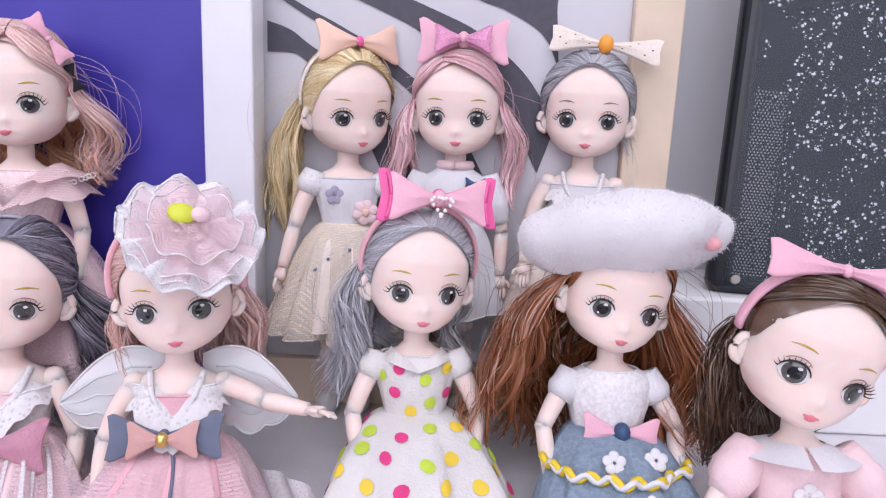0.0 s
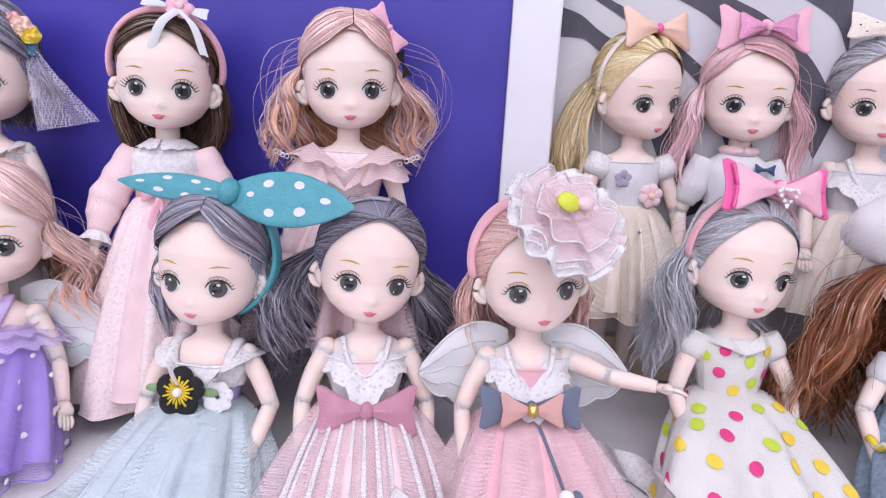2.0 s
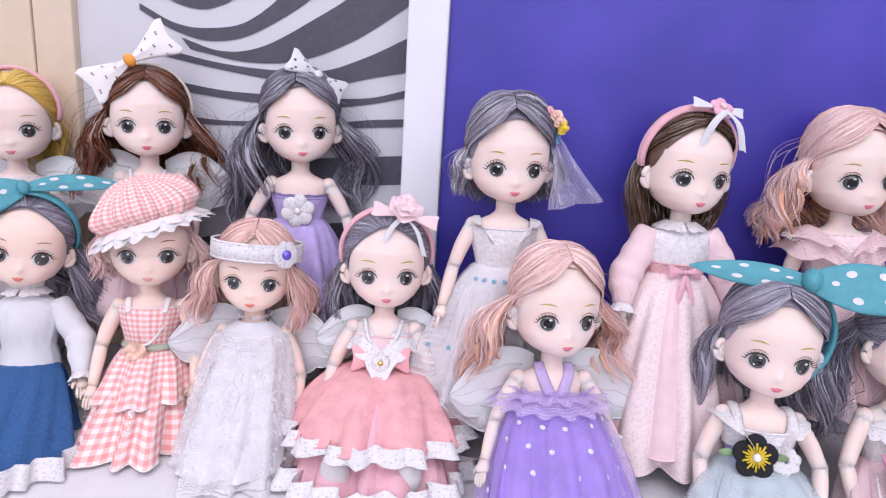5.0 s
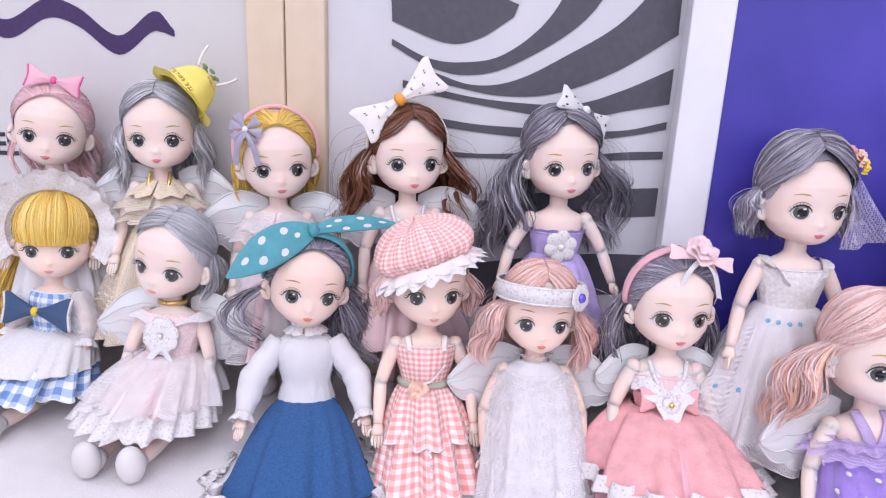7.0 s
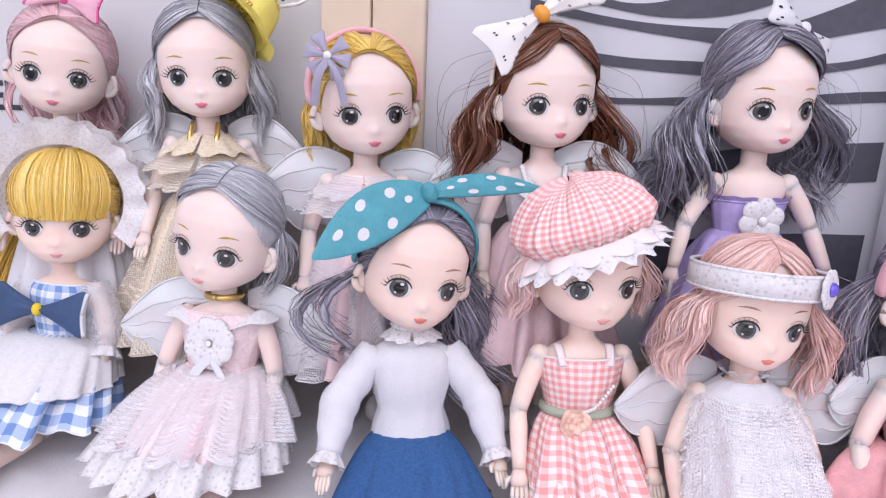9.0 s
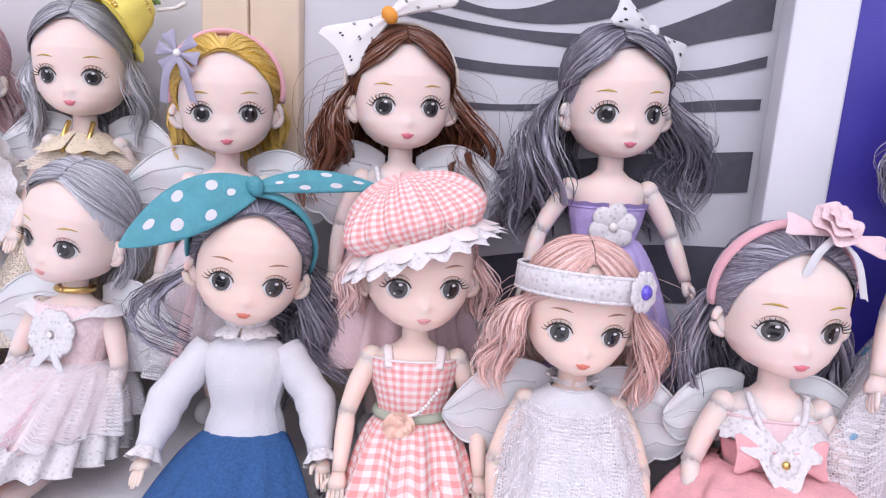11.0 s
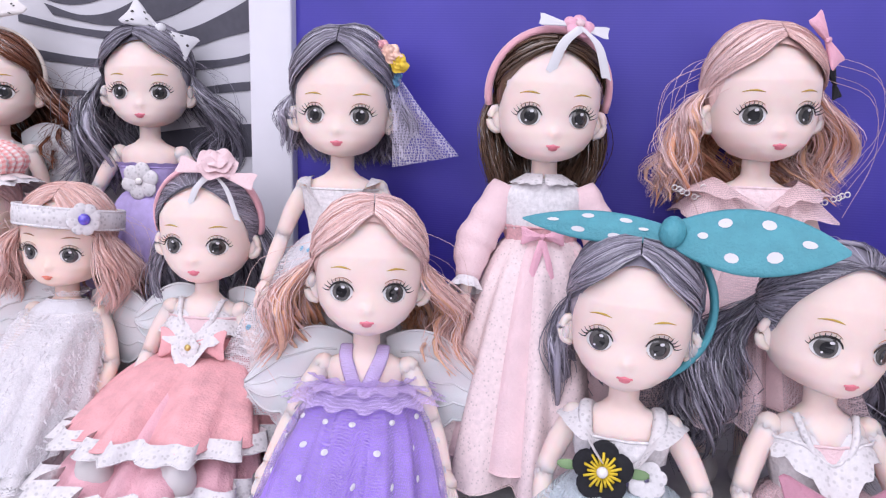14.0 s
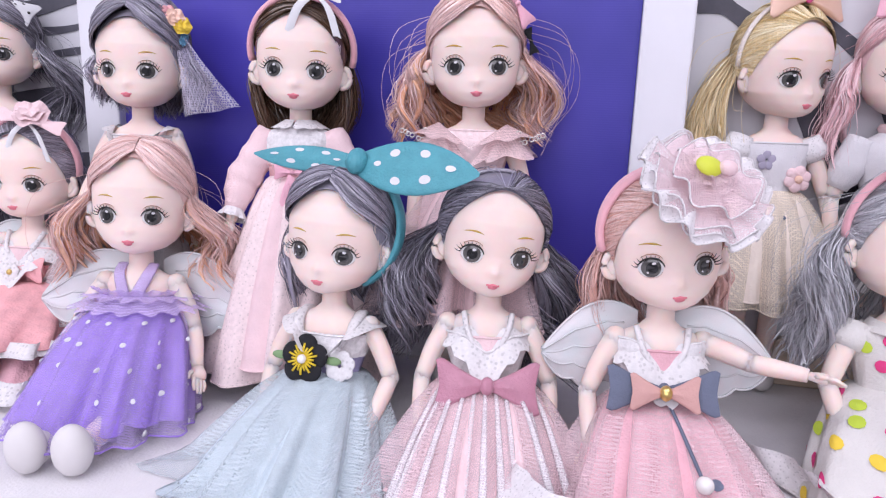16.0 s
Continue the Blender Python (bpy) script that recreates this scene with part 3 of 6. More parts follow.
    def fuzz(self, P, N, length, width, material):
        """Short fine fibres standing on a surface."""
        P, N = np.asarray(P), np.asarray(N, float)
        N = N / (np.linalg.norm(N, axis=1)[:, None] + 1e-9)
        N = N + self.rng.normal(0, 0.45, N.shape)
        side = np.cross(N, self.rng.normal(0, 1, N.shape))
        side /= np.linalg.norm(side, axis=1)[:, None] + 1e-9
        k = (0.5 + 0.8 * self.rng.random(len(P)))[:, None]
        V = np.stack([P - side * width, P + side * width, P + N * length * k], 1).reshape(-1, 3)
        self.add(V, np.arange(3 * len(P)).reshape(-1, 3), material)

    # -- trimmings; each works in a local frame m under the present one --
    def within(self, m):
        old = self.M
        self.M = old @ m
        return old

    def bow(self, m, w, h, material, knot, thick=0.3, droop=0.0, notch=0.25, knot_r=None, spots=None, spot_mat=None, trim=None, leaf=False, left=1.0, right=1.0):
        """A tied bow in the xz plane of m, facing -y."""
        old = self.within(m)
        for s in (-1, 1):
            U, A = np.linspace(0.02, 1, 12), np.arange(22) * 2 * np.pi / 22

            def lobe(u, a, grow=1.0):
                hh = h * (0.15 + 0.85 * min(1, u / 0.88) ** 1.25) * (1 if u < 0.85 else math.cos((u - 0.85) / 0.15 * 0.45))
                tt = h * thick * (0.3 + 0.85 * math.sin(math.pi * min(1, 0.15 + 0.8 * u))) * grow
                if leaf:
                    hh = h * max(0.04, math.sin(math.pi * (0.10 + 0.89 * u)) ** 0.8)
                    tt = hh * thick
                hh *= left if s < 0 else right
                if u > 0.93:
                    tt *= 0.55
                ex = -notch * h * u * math.cos(a) ** 2 * 0 + notch * h * (abs(math.sin(a)) ** 1.5) * u
                pl = 1 + 0.30 * math.cos(6 * a + 0.5) * (1 - 0.75 * u)
                return (s * (w * u + ex * 0.6), -tt * math.cos(a) * pl, hh * math.sin(a) * grow - droop * u * u)
            self.grid([[lobe(u, a) for a in A] for u in U], material, wrap=True)
            cap = [lobe(1.0, a) for a in A]
            self.grid([cap, np.array(cap) * 0.02 + np.array([s * w * 1.0, 0, -droop]) * 0.98], material, wrap=True)
            if trim:
                self.tube([np.array(lobe(1.0, a)) for a in A] + [np.array(lobe(1.0, 0))], h * 0.09, trim, 4)
            if spots:
                for (u, a, r) in spots:
                    c = []
                    for k in range(10):
                        b = k * 2 * np.pi / 10
                        c.append(lobe(min(0.98, u + r / w * math.cos(b)), a + r / h * math.sin(b) * 0.9, 1.03))
                    c = np.array(c) - np.array([0, h * 0.02, 0])
                    self.grid([c, c.mean(0) + (c - c.mean(0)) * 0.02], spot_mat, wrap=True)
        kr = knot_r or h * 0.27
        self.ball((0, -h * 0.16, 0), (kr, kr * 1.0, kr * 1.25), knot, 12, 8)
        self.M = old

    def tails(self, m, length, width, material, spread=0.35, n=2):
        old = self.within(m)
        for i in range(n):
            s = -1 if i % 2 else 1
            p = smooth_path([(0, -0.001, 0), (s * spread * length * 0.6, -0.003, -length * 0.35), (s * spread * length, -0.002, -length)], 9)
            P = np.stack([p + np.array([-width / 2, 0, 0]), p + np.array([0, -0.0006, 0]), p + np.array([width / 2, 0, -0.001])], 1)
            self.grid(P, material)
            self.grid(P + np.array([0, 0.0004, 0]), material)
        self.M = old

    def rosette(self, m, r, material, waves=9, amp=0.18, layers=1, inner=0.05, cup=0.25, edge=None):
        """Ruffled discs, one over another, facing -y."""
        old = self.within(m)
        for k in range(layers):
            rr, ph = r * (1 - 0.24 * k), k * 1.3
            A, R = np.arange(72) * 2 * np.pi / 72, np.linspace(inner, 1, 8)
            P = [[(rr * q * math.cos(a) * (1 + 0.04 * math.sin(3 * a + ph)), -k * r * 0.14 - rr * (cup * (q - q * q * 0.6) * (k + 1) * 0.5 + amp * q ** 2 * math.sin(waves * a + ph)), rr * q * math.sin(a)) for a in A] for q in R]
            self.grid(P, material, wrap=True)
            if edge:
                ring = P[-1] + [P[-1][0]]
                self.tube(np.array(ring), r * 0.018, edge, 4, caps=False)
        self.M = old

    def petals(self, m, r, material, n=5, thick=0.2, centre=None, cr=0.3, width=0.55):
        old = self.within(m)
        for i in range(n):
            a = 2 * np.pi * i / n + 0.3
            o2 = self.within(mat4((0.56 * r * math.cos(a), 0, 0.56 * r * math.sin(a)), 0, -math.degrees(a), 0))
            self.ball((0, 0, 0), (0.46 * r, thick * r, width * 0.8 * r), material, 12, 8)
            self.M = o2
        if centre:
            self.ball((0, -thick * r, 0), (cr * r, cr * r * 0.7, cr * r), centre, 12, 8)
        self.M = old

    # -- body --
    TORSO = [(-0.0160, 0.0044, 0.0044), (-0.0270, 0.0046, 0.0046), (-0.0295, 0.0075, 0.0055), (-0.0315, 0.0125, 0.0068), (-0.0345, 0.0137, 0.0078), (-0.0420, 0.0120, 0.0084), (-0.0520, 0.0096, 0.0072), (-0.0600, 0.0120, 0.0088), (-0.0670, 0.0115, 0.0085), (-0.0700, 0.0040, 0.0040)]

    def ring_at(self, z, grow=1.0, n=40, off=0.0):
        zs = [-t[0] for t in self.TORSO]
        rx, ry = np.interp(-z, zs, [t[1] for t in self.TORSO]) * grow + off, np.interp(-z, zs, [t[2] for t in self.TORSO]) * grow + off
        a = np.arange(n) * 2 * np.pi / n
        return np.stack([rx * np.sin(a), -ry * np.cos(a), np.full(n, z)], -1)

    def torso(self, skin=SKIN):
        self.grid([self.ring_at(z, n=24) for z in np.linspace(-0.016, -0.070, 26)], skin, wrap=True)

    def bodice(self, material, top=-0.036, bottom=-0.053, off=0.0009, dip=0.0, uv=False):
        rows, uvs = [], []
        for k in np.linspace(0, 1, 12):
            r = self.ring_at(top + (bottom - top) * k, 1.03, 48, off)
            a = np.arange(48) * 2 * np.pi / 48
            r[:, :2] *= (1 + 0.022 * np.sin(17 * a + 2.5 * k) + 0.015 * np.sin(9 * a + 7 * k))[:, None]
            r[:, 2] -= dip * (1 - k) * np.exp(-((a + np.pi) % (2 * np.pi) - np.pi) ** 2 / 0.12)
            rows.append(r)
            uvs.append(np.stack([a * 0.013, np.full(48, (bottom - top) * k)], -1))
        self.grid(rows, material, wrap=True, uvs=uvs if uv else None)
        self.tube(np.vstack([rows[0], rows[0][:1]]), 0.0005, material, 4, caps=False)

    def skirt(self, material, z0=-0.051, drop=0.040, fwd=0.028, rx=0.040, ry=0.034, pleats=14, amp=0.10, power=0.75, v0=0.0, v1=1.0, off=0.0, ragged=0.0, uv=False, hem=None, show=True, nv=16, nu=112):
        ph, ph2 = self.rng.random() * 6, self.rng.random() * 6
        a0, b0, zp = 0.0108, 0.0086, 1.25
        if self.sit:
            drop, fwd, zp, rx, ry = drop * 1.05, fwd + 0.006, 1.45, rx * 0.80, ry * 0.86

        def at(u, v, o=0.0):
            a = u * 2 * np.pi
            k = v ** power
            pl = 1 + 1.7 * amp * (0.25 + 0.75 * v) * (0.75 * np.sin(pleats * a + ph + 0.8 * np.sin(3 * a)) + 0.6 * np.sin((pleats * 0.5 + 0.5) // 1 * a + ph2) + 0.3 * np.sin((pleats * 1.7) // 1 * a + ph2 * 2 + 3 * v)) * np.minimum(1, v * 4)
            x = ((a0 + (rx - a0) * k) * pl + off + o) * np.sin(a)
            y = -((b0 + (ry - b0) * k) * pl + off + o) * np.cos(a) - fwd * v ** 1.3
            z = z0 - drop * (v ** zp) + o * 0.5 - ragged * v * np.sin(pleats * a * 1.7 + ph)
            return np.stack(np.broadcast_arrays(x, y, z), -1)
        if show:
            u = np.arange(nu) / nu
            V = np.linspace(v0, v1, nv)
            P = [at(u, np.full(nu, v)) for v in V]
            ru, slope = 2 * np.pi * (rx + ry) / 2 * 0.8, math.hypot(drop, rx * 0.6)
            uvs = [np.stack([u * ru, np.full(nu, v * slope)], -1) for v in V] if uv else None
            self.grid(P, material, wrap=True, uvs=uvs)
            last = np.array(P[-1])
            self.tube(np.vstack([last, last[:1]]), 0.0004, hem or material, 4, caps=False)
        return at

    def spots(self, at, places, r, material, o=0.0006, n=10):
        for u, v in places:
            a = np.arange(n) * 2 * np.pi / n
            eps = 1e-3
            du = np.linalg.norm(at(np.array(u + eps), np.array(v)) - at(np.array(u), np.array(v))) / eps
            dv = np.linalg.norm(at(np.array(u), np.array(min(1, v + eps))) - at(np.array(u), np.array(v))) / eps + 1e-6
            rings = []
            for q in (1.0, 0.5, 0.02):
                rings.append(at(u + q * r * np.cos(a) / du, np.clip(v + q * r * np.sin(a) / dv, 0.001, 1.0), o * (1.6 - 0.6 * q)))
            self.grid(rings, material, wrap=True)

    def frill(self, ring, width, material, waves=20, amp=0.0014, out=0.6, down=0.7, scallop=0.0, rows=5):
        """A ruffle hung on a closed or open line of points."""
        p = np.asarray(ring, float)
        if len(p) < 12:
            p = smooth_path(p, 44)
        c = p.mean(0)
        d = p - c
        d[:, 2] = 0
        d /= np.linalg.norm(d, axis=1)[:, None] + 1e-9
        s = np.linspace(0, 1, len(p))
        P = []
        for k in np.linspace(0, 1, rows):
            wv = amp * k * np.sin(waves * 2 * np.pi * s)[:, None]
            sc = (1 + scallop * np.abs(np.sin(waves * np.pi * s)))[:, None]
            P.append(p + d * (width * out * k * sc + wv) + np.array([0, 0, -1]) * (width * down * k * sc + wv * 0.3))
        self.grid(P, material)

    def arm(self, s, elbow=(0.0215, -0.002, -0.052), wrist=(0.0225, -0.013, -0.068), skin=SKIN, sleeve=None, sleeve_len=0.4, puff=0.0062, cuff=None):
        sh = np.array((s * 0.0143, 0, -0.0340))
        el, wr = np.array((s * elbow[0], elbow[1], elbow[2])), np.array((s * wrist[0], wrist[1], wrist[2]))
        self.ball(sh, 0.0040, skin, 10, 7)
        self.tube(smooth_path([sh, (sh + el) / 2 + np.array([s * 0.0006, 0, 0]), el], 8), [0.0037, 0.0036, 0.0030], skin, 10)
        self.ball(el, 0.0031, skin, 10, 7)
        self.tube(smooth_path([el, (el + wr) / 2, wr], 8), [0.0029, 0.0031, 0.0027, 0.0022], skin, 10)
        d = (wr - el) / np.linalg.norm(wr - el)
        side = np.cross(d, (0, 0.4, 1))
        side /= np.linalg.norm(side) + 1e-9
        palm = wr + d * 0.0035
        self.tube([wr, palm, palm + d * 0.002], [0.0021, 0.0031, 0.0027], skin, 8, flat=0.6)
        for k in range(4):
            b = palm + d * 0.0015 + side * (k - 1.5) * 0.0013
            self.tube(smooth_path([b, b + d * 0.003 + side * (k - 1.5) * 0.0003, b + d * (0.0052 if k in (1, 2) else 0.0042) + np.array([0, -0.0006, -0.0008])], 5), [0.0008, 0.0008, 0.0005], skin, 6)
        b = palm - d * 0.001 + side * 0.0024
        self.tube(smooth_path([b, b + side * 0.0016 + d * 0.0012, b + side * 0.002 + d * 0.0032], 5), [0.0009, 0.0009, 0.0005], skin, 6)
        if sleeve:
            full = [sh, (sh + el) / 2, el, (el + wr) / 2, wr]
            q = smooth_path(full, 21)[: max(4, int(21 * sleeve_len))]
            q = np.vstack([sh + (sh - q[2]) * 0.8, q])
            k = np.linspace(0, 1, len(q))
            r = 0.0042 + (puff - 0.0042) * np.sin(np.pi * np.clip(k * 0.9 + 0.1, 0, 1)) ** 0.8
            r = r * (1 + 0.05 * np.sin(k * 26) + 0.04 * np.sin(k * 11 + 1))
            self.tube(q, list(r), sleeve, 14)
            if cuff:
                self.frill_ring(q[-1], q[-1] - q[-3], r[-1] * 0.9, 0.0042, cuff)

    def frill_ring(self, c, axis, r, width, material, waves=9, n=40, spread=0.5):
        axis = np.asarray(axis, float) / np.linalg.norm(axis)
        a = np.cross(axis, (0.2, 1, 0.1))
        a /= np.linalg.norm(a)
        b = np.cross(axis, a)
        P = []
        for k in np.linspace(0, 1, 4):
            row = []
            for t in np.arange(n) * 2 * np.pi / n:
                o = a * math.cos(t) + b * math.sin(t)
                row.append(c + o * (r + spread * width * k + 0.18 * width * k * math.sin(waves * t)) + axis * width * k)
            P.append(row)
        self.grid(P, material, wrap=True)

    def legs(self, sit=True, skin=SKIN, shoe=SHOE, reach=0.038, spread=0.0095, turn=0.0):
        for s in (-1, 1):
            if sit:
                hip, knee, ankle = np.array((s * 0.007, -0.004, -0.0720)), np.array((s * (spread + 0.002), -reach * 0.48, -0.0725)), np.array((s * spread, -reach * 0.88, -0.0740))
                self.tube(smooth_path([hip, (hip + knee) / 2, knee], 8), [0.0056, 0.0054, 0.0048], skin, 12)
                self.ball(knee, 0.0048, skin, 10, 8)
                self.tube(smooth_path([knee, (knee + ankle) / 2, ankle], 8), [0.0048, 0.0050, 0.0038], skin, 12)
                self.ball(ankle + np.array((s * 0.001, -0.0045, 0.0030)), (0.0072, 0.0062, 0.0098), shoe, 16, 12)
                self.tube([ankle + np.array((0, 0.004, 0.001)), ankle + np.array((0, -0.002, 0.000))], [0.0052, 0.0056], shoe, 12)
            else:
                hip, knee, ankle = np.array((s * 0.007, 0, -0.066)), np.array((s * 0.0075, -0.002, -0.101)), np.array((s * 0.0075, 0, -0.133))
                self.tube(smooth_path([hip, (hip + knee) / 2, knee], 8), [0.0064, 0.0058, 0.0050], skin, 12)
                self.tube(smooth_path([knee, (knee + ankle) / 2, ankle], 8), [0.0050, 0.0050, 0.0038], skin, 12)
                self.ball(ankle + np.array((0, -0.004, -0.005)), (0.0062, 0.0098, 0.0068), shoe, 14, 10)

    def wings(self, size=1.0, drop=-0.006, sweep=0.004, material=WING):
        """A pair of padded wings on the back, with feathered lower edges."""
        for s in (-1, 1):
            U, n = np.linspace(0, 1, 22), 9
            rows, rim_t, rim_b = [], [], []
            for u in U:
                x = s * (0.006 + 0.036 * u * size)
                top = -0.030 + size * (0.0125 * math.sin(math.pi * (0.12 + 0.75 * u)) - 0.008 * u ** 2.2) + drop * 0.7 * u
                low = -0.036 + size * (-0.010 * math.sin(math.pi * min(1, 0.25 + 0.75 * u)) + 0.0025 * abs(math.sin(3.0 * math.pi * u)) * -1 + 0.001 - 0.005 * math.sin(math.pi * u)) + drop * 0.7 * u
                if u > 0.96:
                    low = top - 0.002
                y = 0.0075 - 0.009 * u + sweep * u
                k = np.linspace(0, 1, n)
                rows.append(np.stack([np.full(n, x), y - 0.0008 * np.sin(np.pi * k) - 0.0005 * np.cos(k * 12 + u * 5), top + (low - top) * k], -1))
                rim_t.append((x, y, top))
                rim_b.append((x, y, low))
            self.grid(rows, material)
            self.grid(np.array(rows) + np.array([0, 0.0012, 0]), material)
            self.tube(np.array(rim_t + rim_b[::-1]), 0.0005, material, 5)
            for k in (0.3, 0.55, 0.8):
                self.tube(np.array([r[int(k * (n - 1))] - np.array([0, 0.0001, 0]) for r in rows[3:]]), 0.00035, material, 4)

    def finish(self, label, category="doll"):
        me = bpy.data.meshes.new("doll")
        verts = np.vstack(self.v)
        sizes = np.concatenate([np.full(len(f), f.shape[1]) for f in self.f])
        corners = np.concatenate([f.ravel() for f in self.f])
        me.vertices.add(len(verts))
        me.vertices.foreach_set("co", verts.ravel())
        me.loops.add(len(corners))
        me.loops.foreach_set("vertex_index", corners)
        me.polygons.add(len(sizes))
        me.polygons.foreach_set("loop_start", np.concatenate([[0], np.cumsum(sizes)[:-1]]))
        for m in self.mats:
            me.materials.append(m)
        me.update(calc_edges=True)
        me.polygons.foreach_set("material_index", np.concatenate(self.mi))
        me.polygons.foreach_set("use_smooth", [True] * len(me.polygons))
        if self.uv:
            lay = me.uv_layers.new(name="UVMap")
            ids = np.zeros(len(me.loops), int)
            me.loops.foreach_get("vertex_index", ids)
            tab = np.zeros((self.n, 2))
            keys = np.array(list(self.uv.keys()))
            tab[keys] = np.array(list(self.uv.values()))
            lay.data.foreach_set("uv", tab[ids].ravel())
        me.update()
        ob = new("doll", me)
        return tagged(ob, label, category, "display dolls")

# ---- the setting ----
WALL = plain("white_wall_paint", (0.78, 0.77, 0.80), 0.85, vary=0.04, scale=6, bump=0.15, bscale=300)
CEIL = plain("ceiling_paint", (0.80, 0.80, 0.80), 0.9, vary=0.03, scale=4)
FLOOR = plain("grey_floor", (0.45, 0.44, 0.44), 0.5, vary=0.1, scale=8)
TABLE = plain("white_laminate", (0.80, 0.79, 0.80), 0.4, vary=0.03, scale=12)
WHITE_WOOD = plain("white_frame_paint", (0.78, 0.77, 0.82), 0.45, vary=0.04, scale=25, bump=0.1, bscale=500)
BEIGE_WOOD = plain("pale_maple", (0.72, 0.58, 0.45), 0.5, vary=0.08, scale=30, bump=0.1, bscale=400)
MAT_BOARD = plain("off_white_mat_board", (0.64, 0.63, 0.67), 0.85, vary=0.03, scale=40)
BAND_GREY = plain("charcoal_print", (0.085, 0.082, 0.105), 0.7, vary=0.12, scale=200, bump=0.15)
INK = plain("black_ink", (0.04, 0.04, 0.055), 0.7, vary=0.3, scale=400)
INK_PURPLE = plain("aubergine_ink", (0.055, 0.03, 0.11), 0.7, vary=0.15, scale=300)
CANVAS = plain("cream_poster_paper", (0.63, 0.61, 0.62), 0.8, vary=0.05, scale=12, bump=0.1)
BLACK_PLASTIC = plain("black_plastic", (0.012, 0.014, 0.02), 0.35, vary=0.2)
STEEL = plain("screw_steel", (0.6, 0.58, 0.52), 0.3, metal=1.0)
GLITTER = plain("silver_glitter", (0.72, 0.74, 0.78), 0.45, vary=0.5, scale=900)


def blue_cloth():
    m, n, l, b = nodes_of("royal_blue_ribbed_cloth")
    nt = m.node_tree
    l.new(mixed(nt, (0.038, 0.030, 0.30), (0.070, 0.052, 0.42), ramp(nt, noise_of(nt, 9, 3), 0.35, 0.65)), b.inputs["Base Color"])
    b.inputs["Roughness"].default_value = 0.42
    co, w = n.new("ShaderNodeTexCoord"), n.new("ShaderNodeTexWave")
    w.bands_direction = "Z"
    w.inputs["Scale"].default_value, w.inputs["Distortion"].default_value = 260, 0.6
    l.new(co.outputs["Object"], w.inputs["Vector"])
    bumped(nt, b, w.outputs["Fac"], 0.10, 0.0003)
    return m


BLUE = blue_cloth()


def setting(name, bm, material, label, category, smooth=False):
    return tagged(part(name, bm, material, None, "", smooth), label, category, "", "structure")


setting("wall_back", box(-3.0, 2.4, 0.46, 0.56, -0.75, 2.1), WALL, "plain white painted wall behind the display", "wall")
setting("wall_front", box(-3.0, 2.4, -2.6, -2.5, -0.75, 2.1), WALL, "plain white painted wall facing the display", "wall")
setting("wall_left", box(-3.1, -3.0, -2.6, 0.56, -0.75, 2.1), WALL, "plain white painted side wall", "wall")
setting("wall_right", box(2.4, 2.5, -2.6, 0.56, -0.75, 2.1), WALL, "plain white painted side wall", "wall")
setting("ceiling", box(-3.0, 2.4, -2.5, 0.46, 2.0, 2.1), CEIL, "plain white ceiling over the display", "ceiling")
setting("floor", box(-3.0, 2.4, -2.5, 0.46, -0.80, -0.75), FLOOR, "grey floor under the display table", "floor")

table = tagged(new("display_table"), "long white laminate display table under the dolls", "table")
table.location = (-0.4, 0.2, -0.75)
for nm, b in (("tabletop", box(-1.3, 0.9, -0.25, 0.24, 0.72, 0.742, 0.004)), ("leg", box(-1.25, -1.19, -0.2, -0.14, 0, 0.7195)), ("leg", box(0.78, 0.84, -0.2, -0.14, 0, 0.7195)), ("leg", box(-1.25, -1.19, 0.14, 0.2, 0, 0.7195)), ("leg", box(0.78, 0.84, 0.14, 0.2, 0, 0.7195))):
    part(nm, b, TABLE, table)


def plush_sheet():
    """A soft white cloth over the table, thick, gently uneven, with a short nap."""
    nx, ny = 150, 46
    xs, ys = np.linspace(-1.66, 0.46, nx), np.linspace(-0.02, 0.43, ny)
    bm = bmesh.new()
    vs = [[bm.verts.new((x, y, 0.0006 * noise.noise((x * 18, y * 18, 0.3)) - 0.0004)) for x in xs] for y in ys]
    for j in range(ny - 1):
        for i in range(nx - 1):
            bm.faces.new((vs[j][i], vs[j][i + 1], vs[j + 1][i + 1], vs[j + 1][i]))
    ret = bmesh.ops.extrude_face_region(bm, geom=bm.faces[:])
    bmesh.ops.translate(bm, verts=[e for e in ret["geom"] if isinstance(e, bmesh.types.BMVert)], vec=(0, 0, -0.0065))
    return bm


cover = tagged(part("plush_cover", plush_sheet(), FUR, None, "", True), "soft white plush cloth spread on the display table", "tablecloth")


def framed_picture(name, x0, x1, z0, z1, y, rail_l, rail_r, rail_b, depth, wood, art, label, y_art, bevel=0.0012):
    root = tagged(new(name), label, "picture")
    root.location = ((x0 + x1) / 2, y, z0)
    o = Vector(root.location)

    def piece(nm, b, m, lab=""):
        bmesh.ops.translate(b, verts=b.verts, vec=-o)
        return part(nm, b, m, root, lab)
    piece("frame_rail", box(x0, x0 + rail_l, y, y + depth, z0, z1, bevel), wood)
    piece("frame_rail", box(x1 - rail_r, x1, y, y + depth, z0, z1, bevel), wood)
    piece("frame_rail", box(x0 + rail_l + 0.0003, x1 - rail_r - 0.0003, y + 0.0005, y + depth, z0, z0 + rail_b, bevel), wood)
    piece("frame_rail", box(x0 + rail_l + 0.0003, x1 - rail_r - 0.0003, y + 0.0005, y + depth, z1 - rail_b, z1, bevel), wood)
    piece("artwork", box(x0 + rail_l + 0.0002, x1 - rail_r - 0.0002, y_art, y_art + 0.003, z0 + rail_b + 0.0002, z1 - rail_b - 0.0002), art)
    return root, o, piece


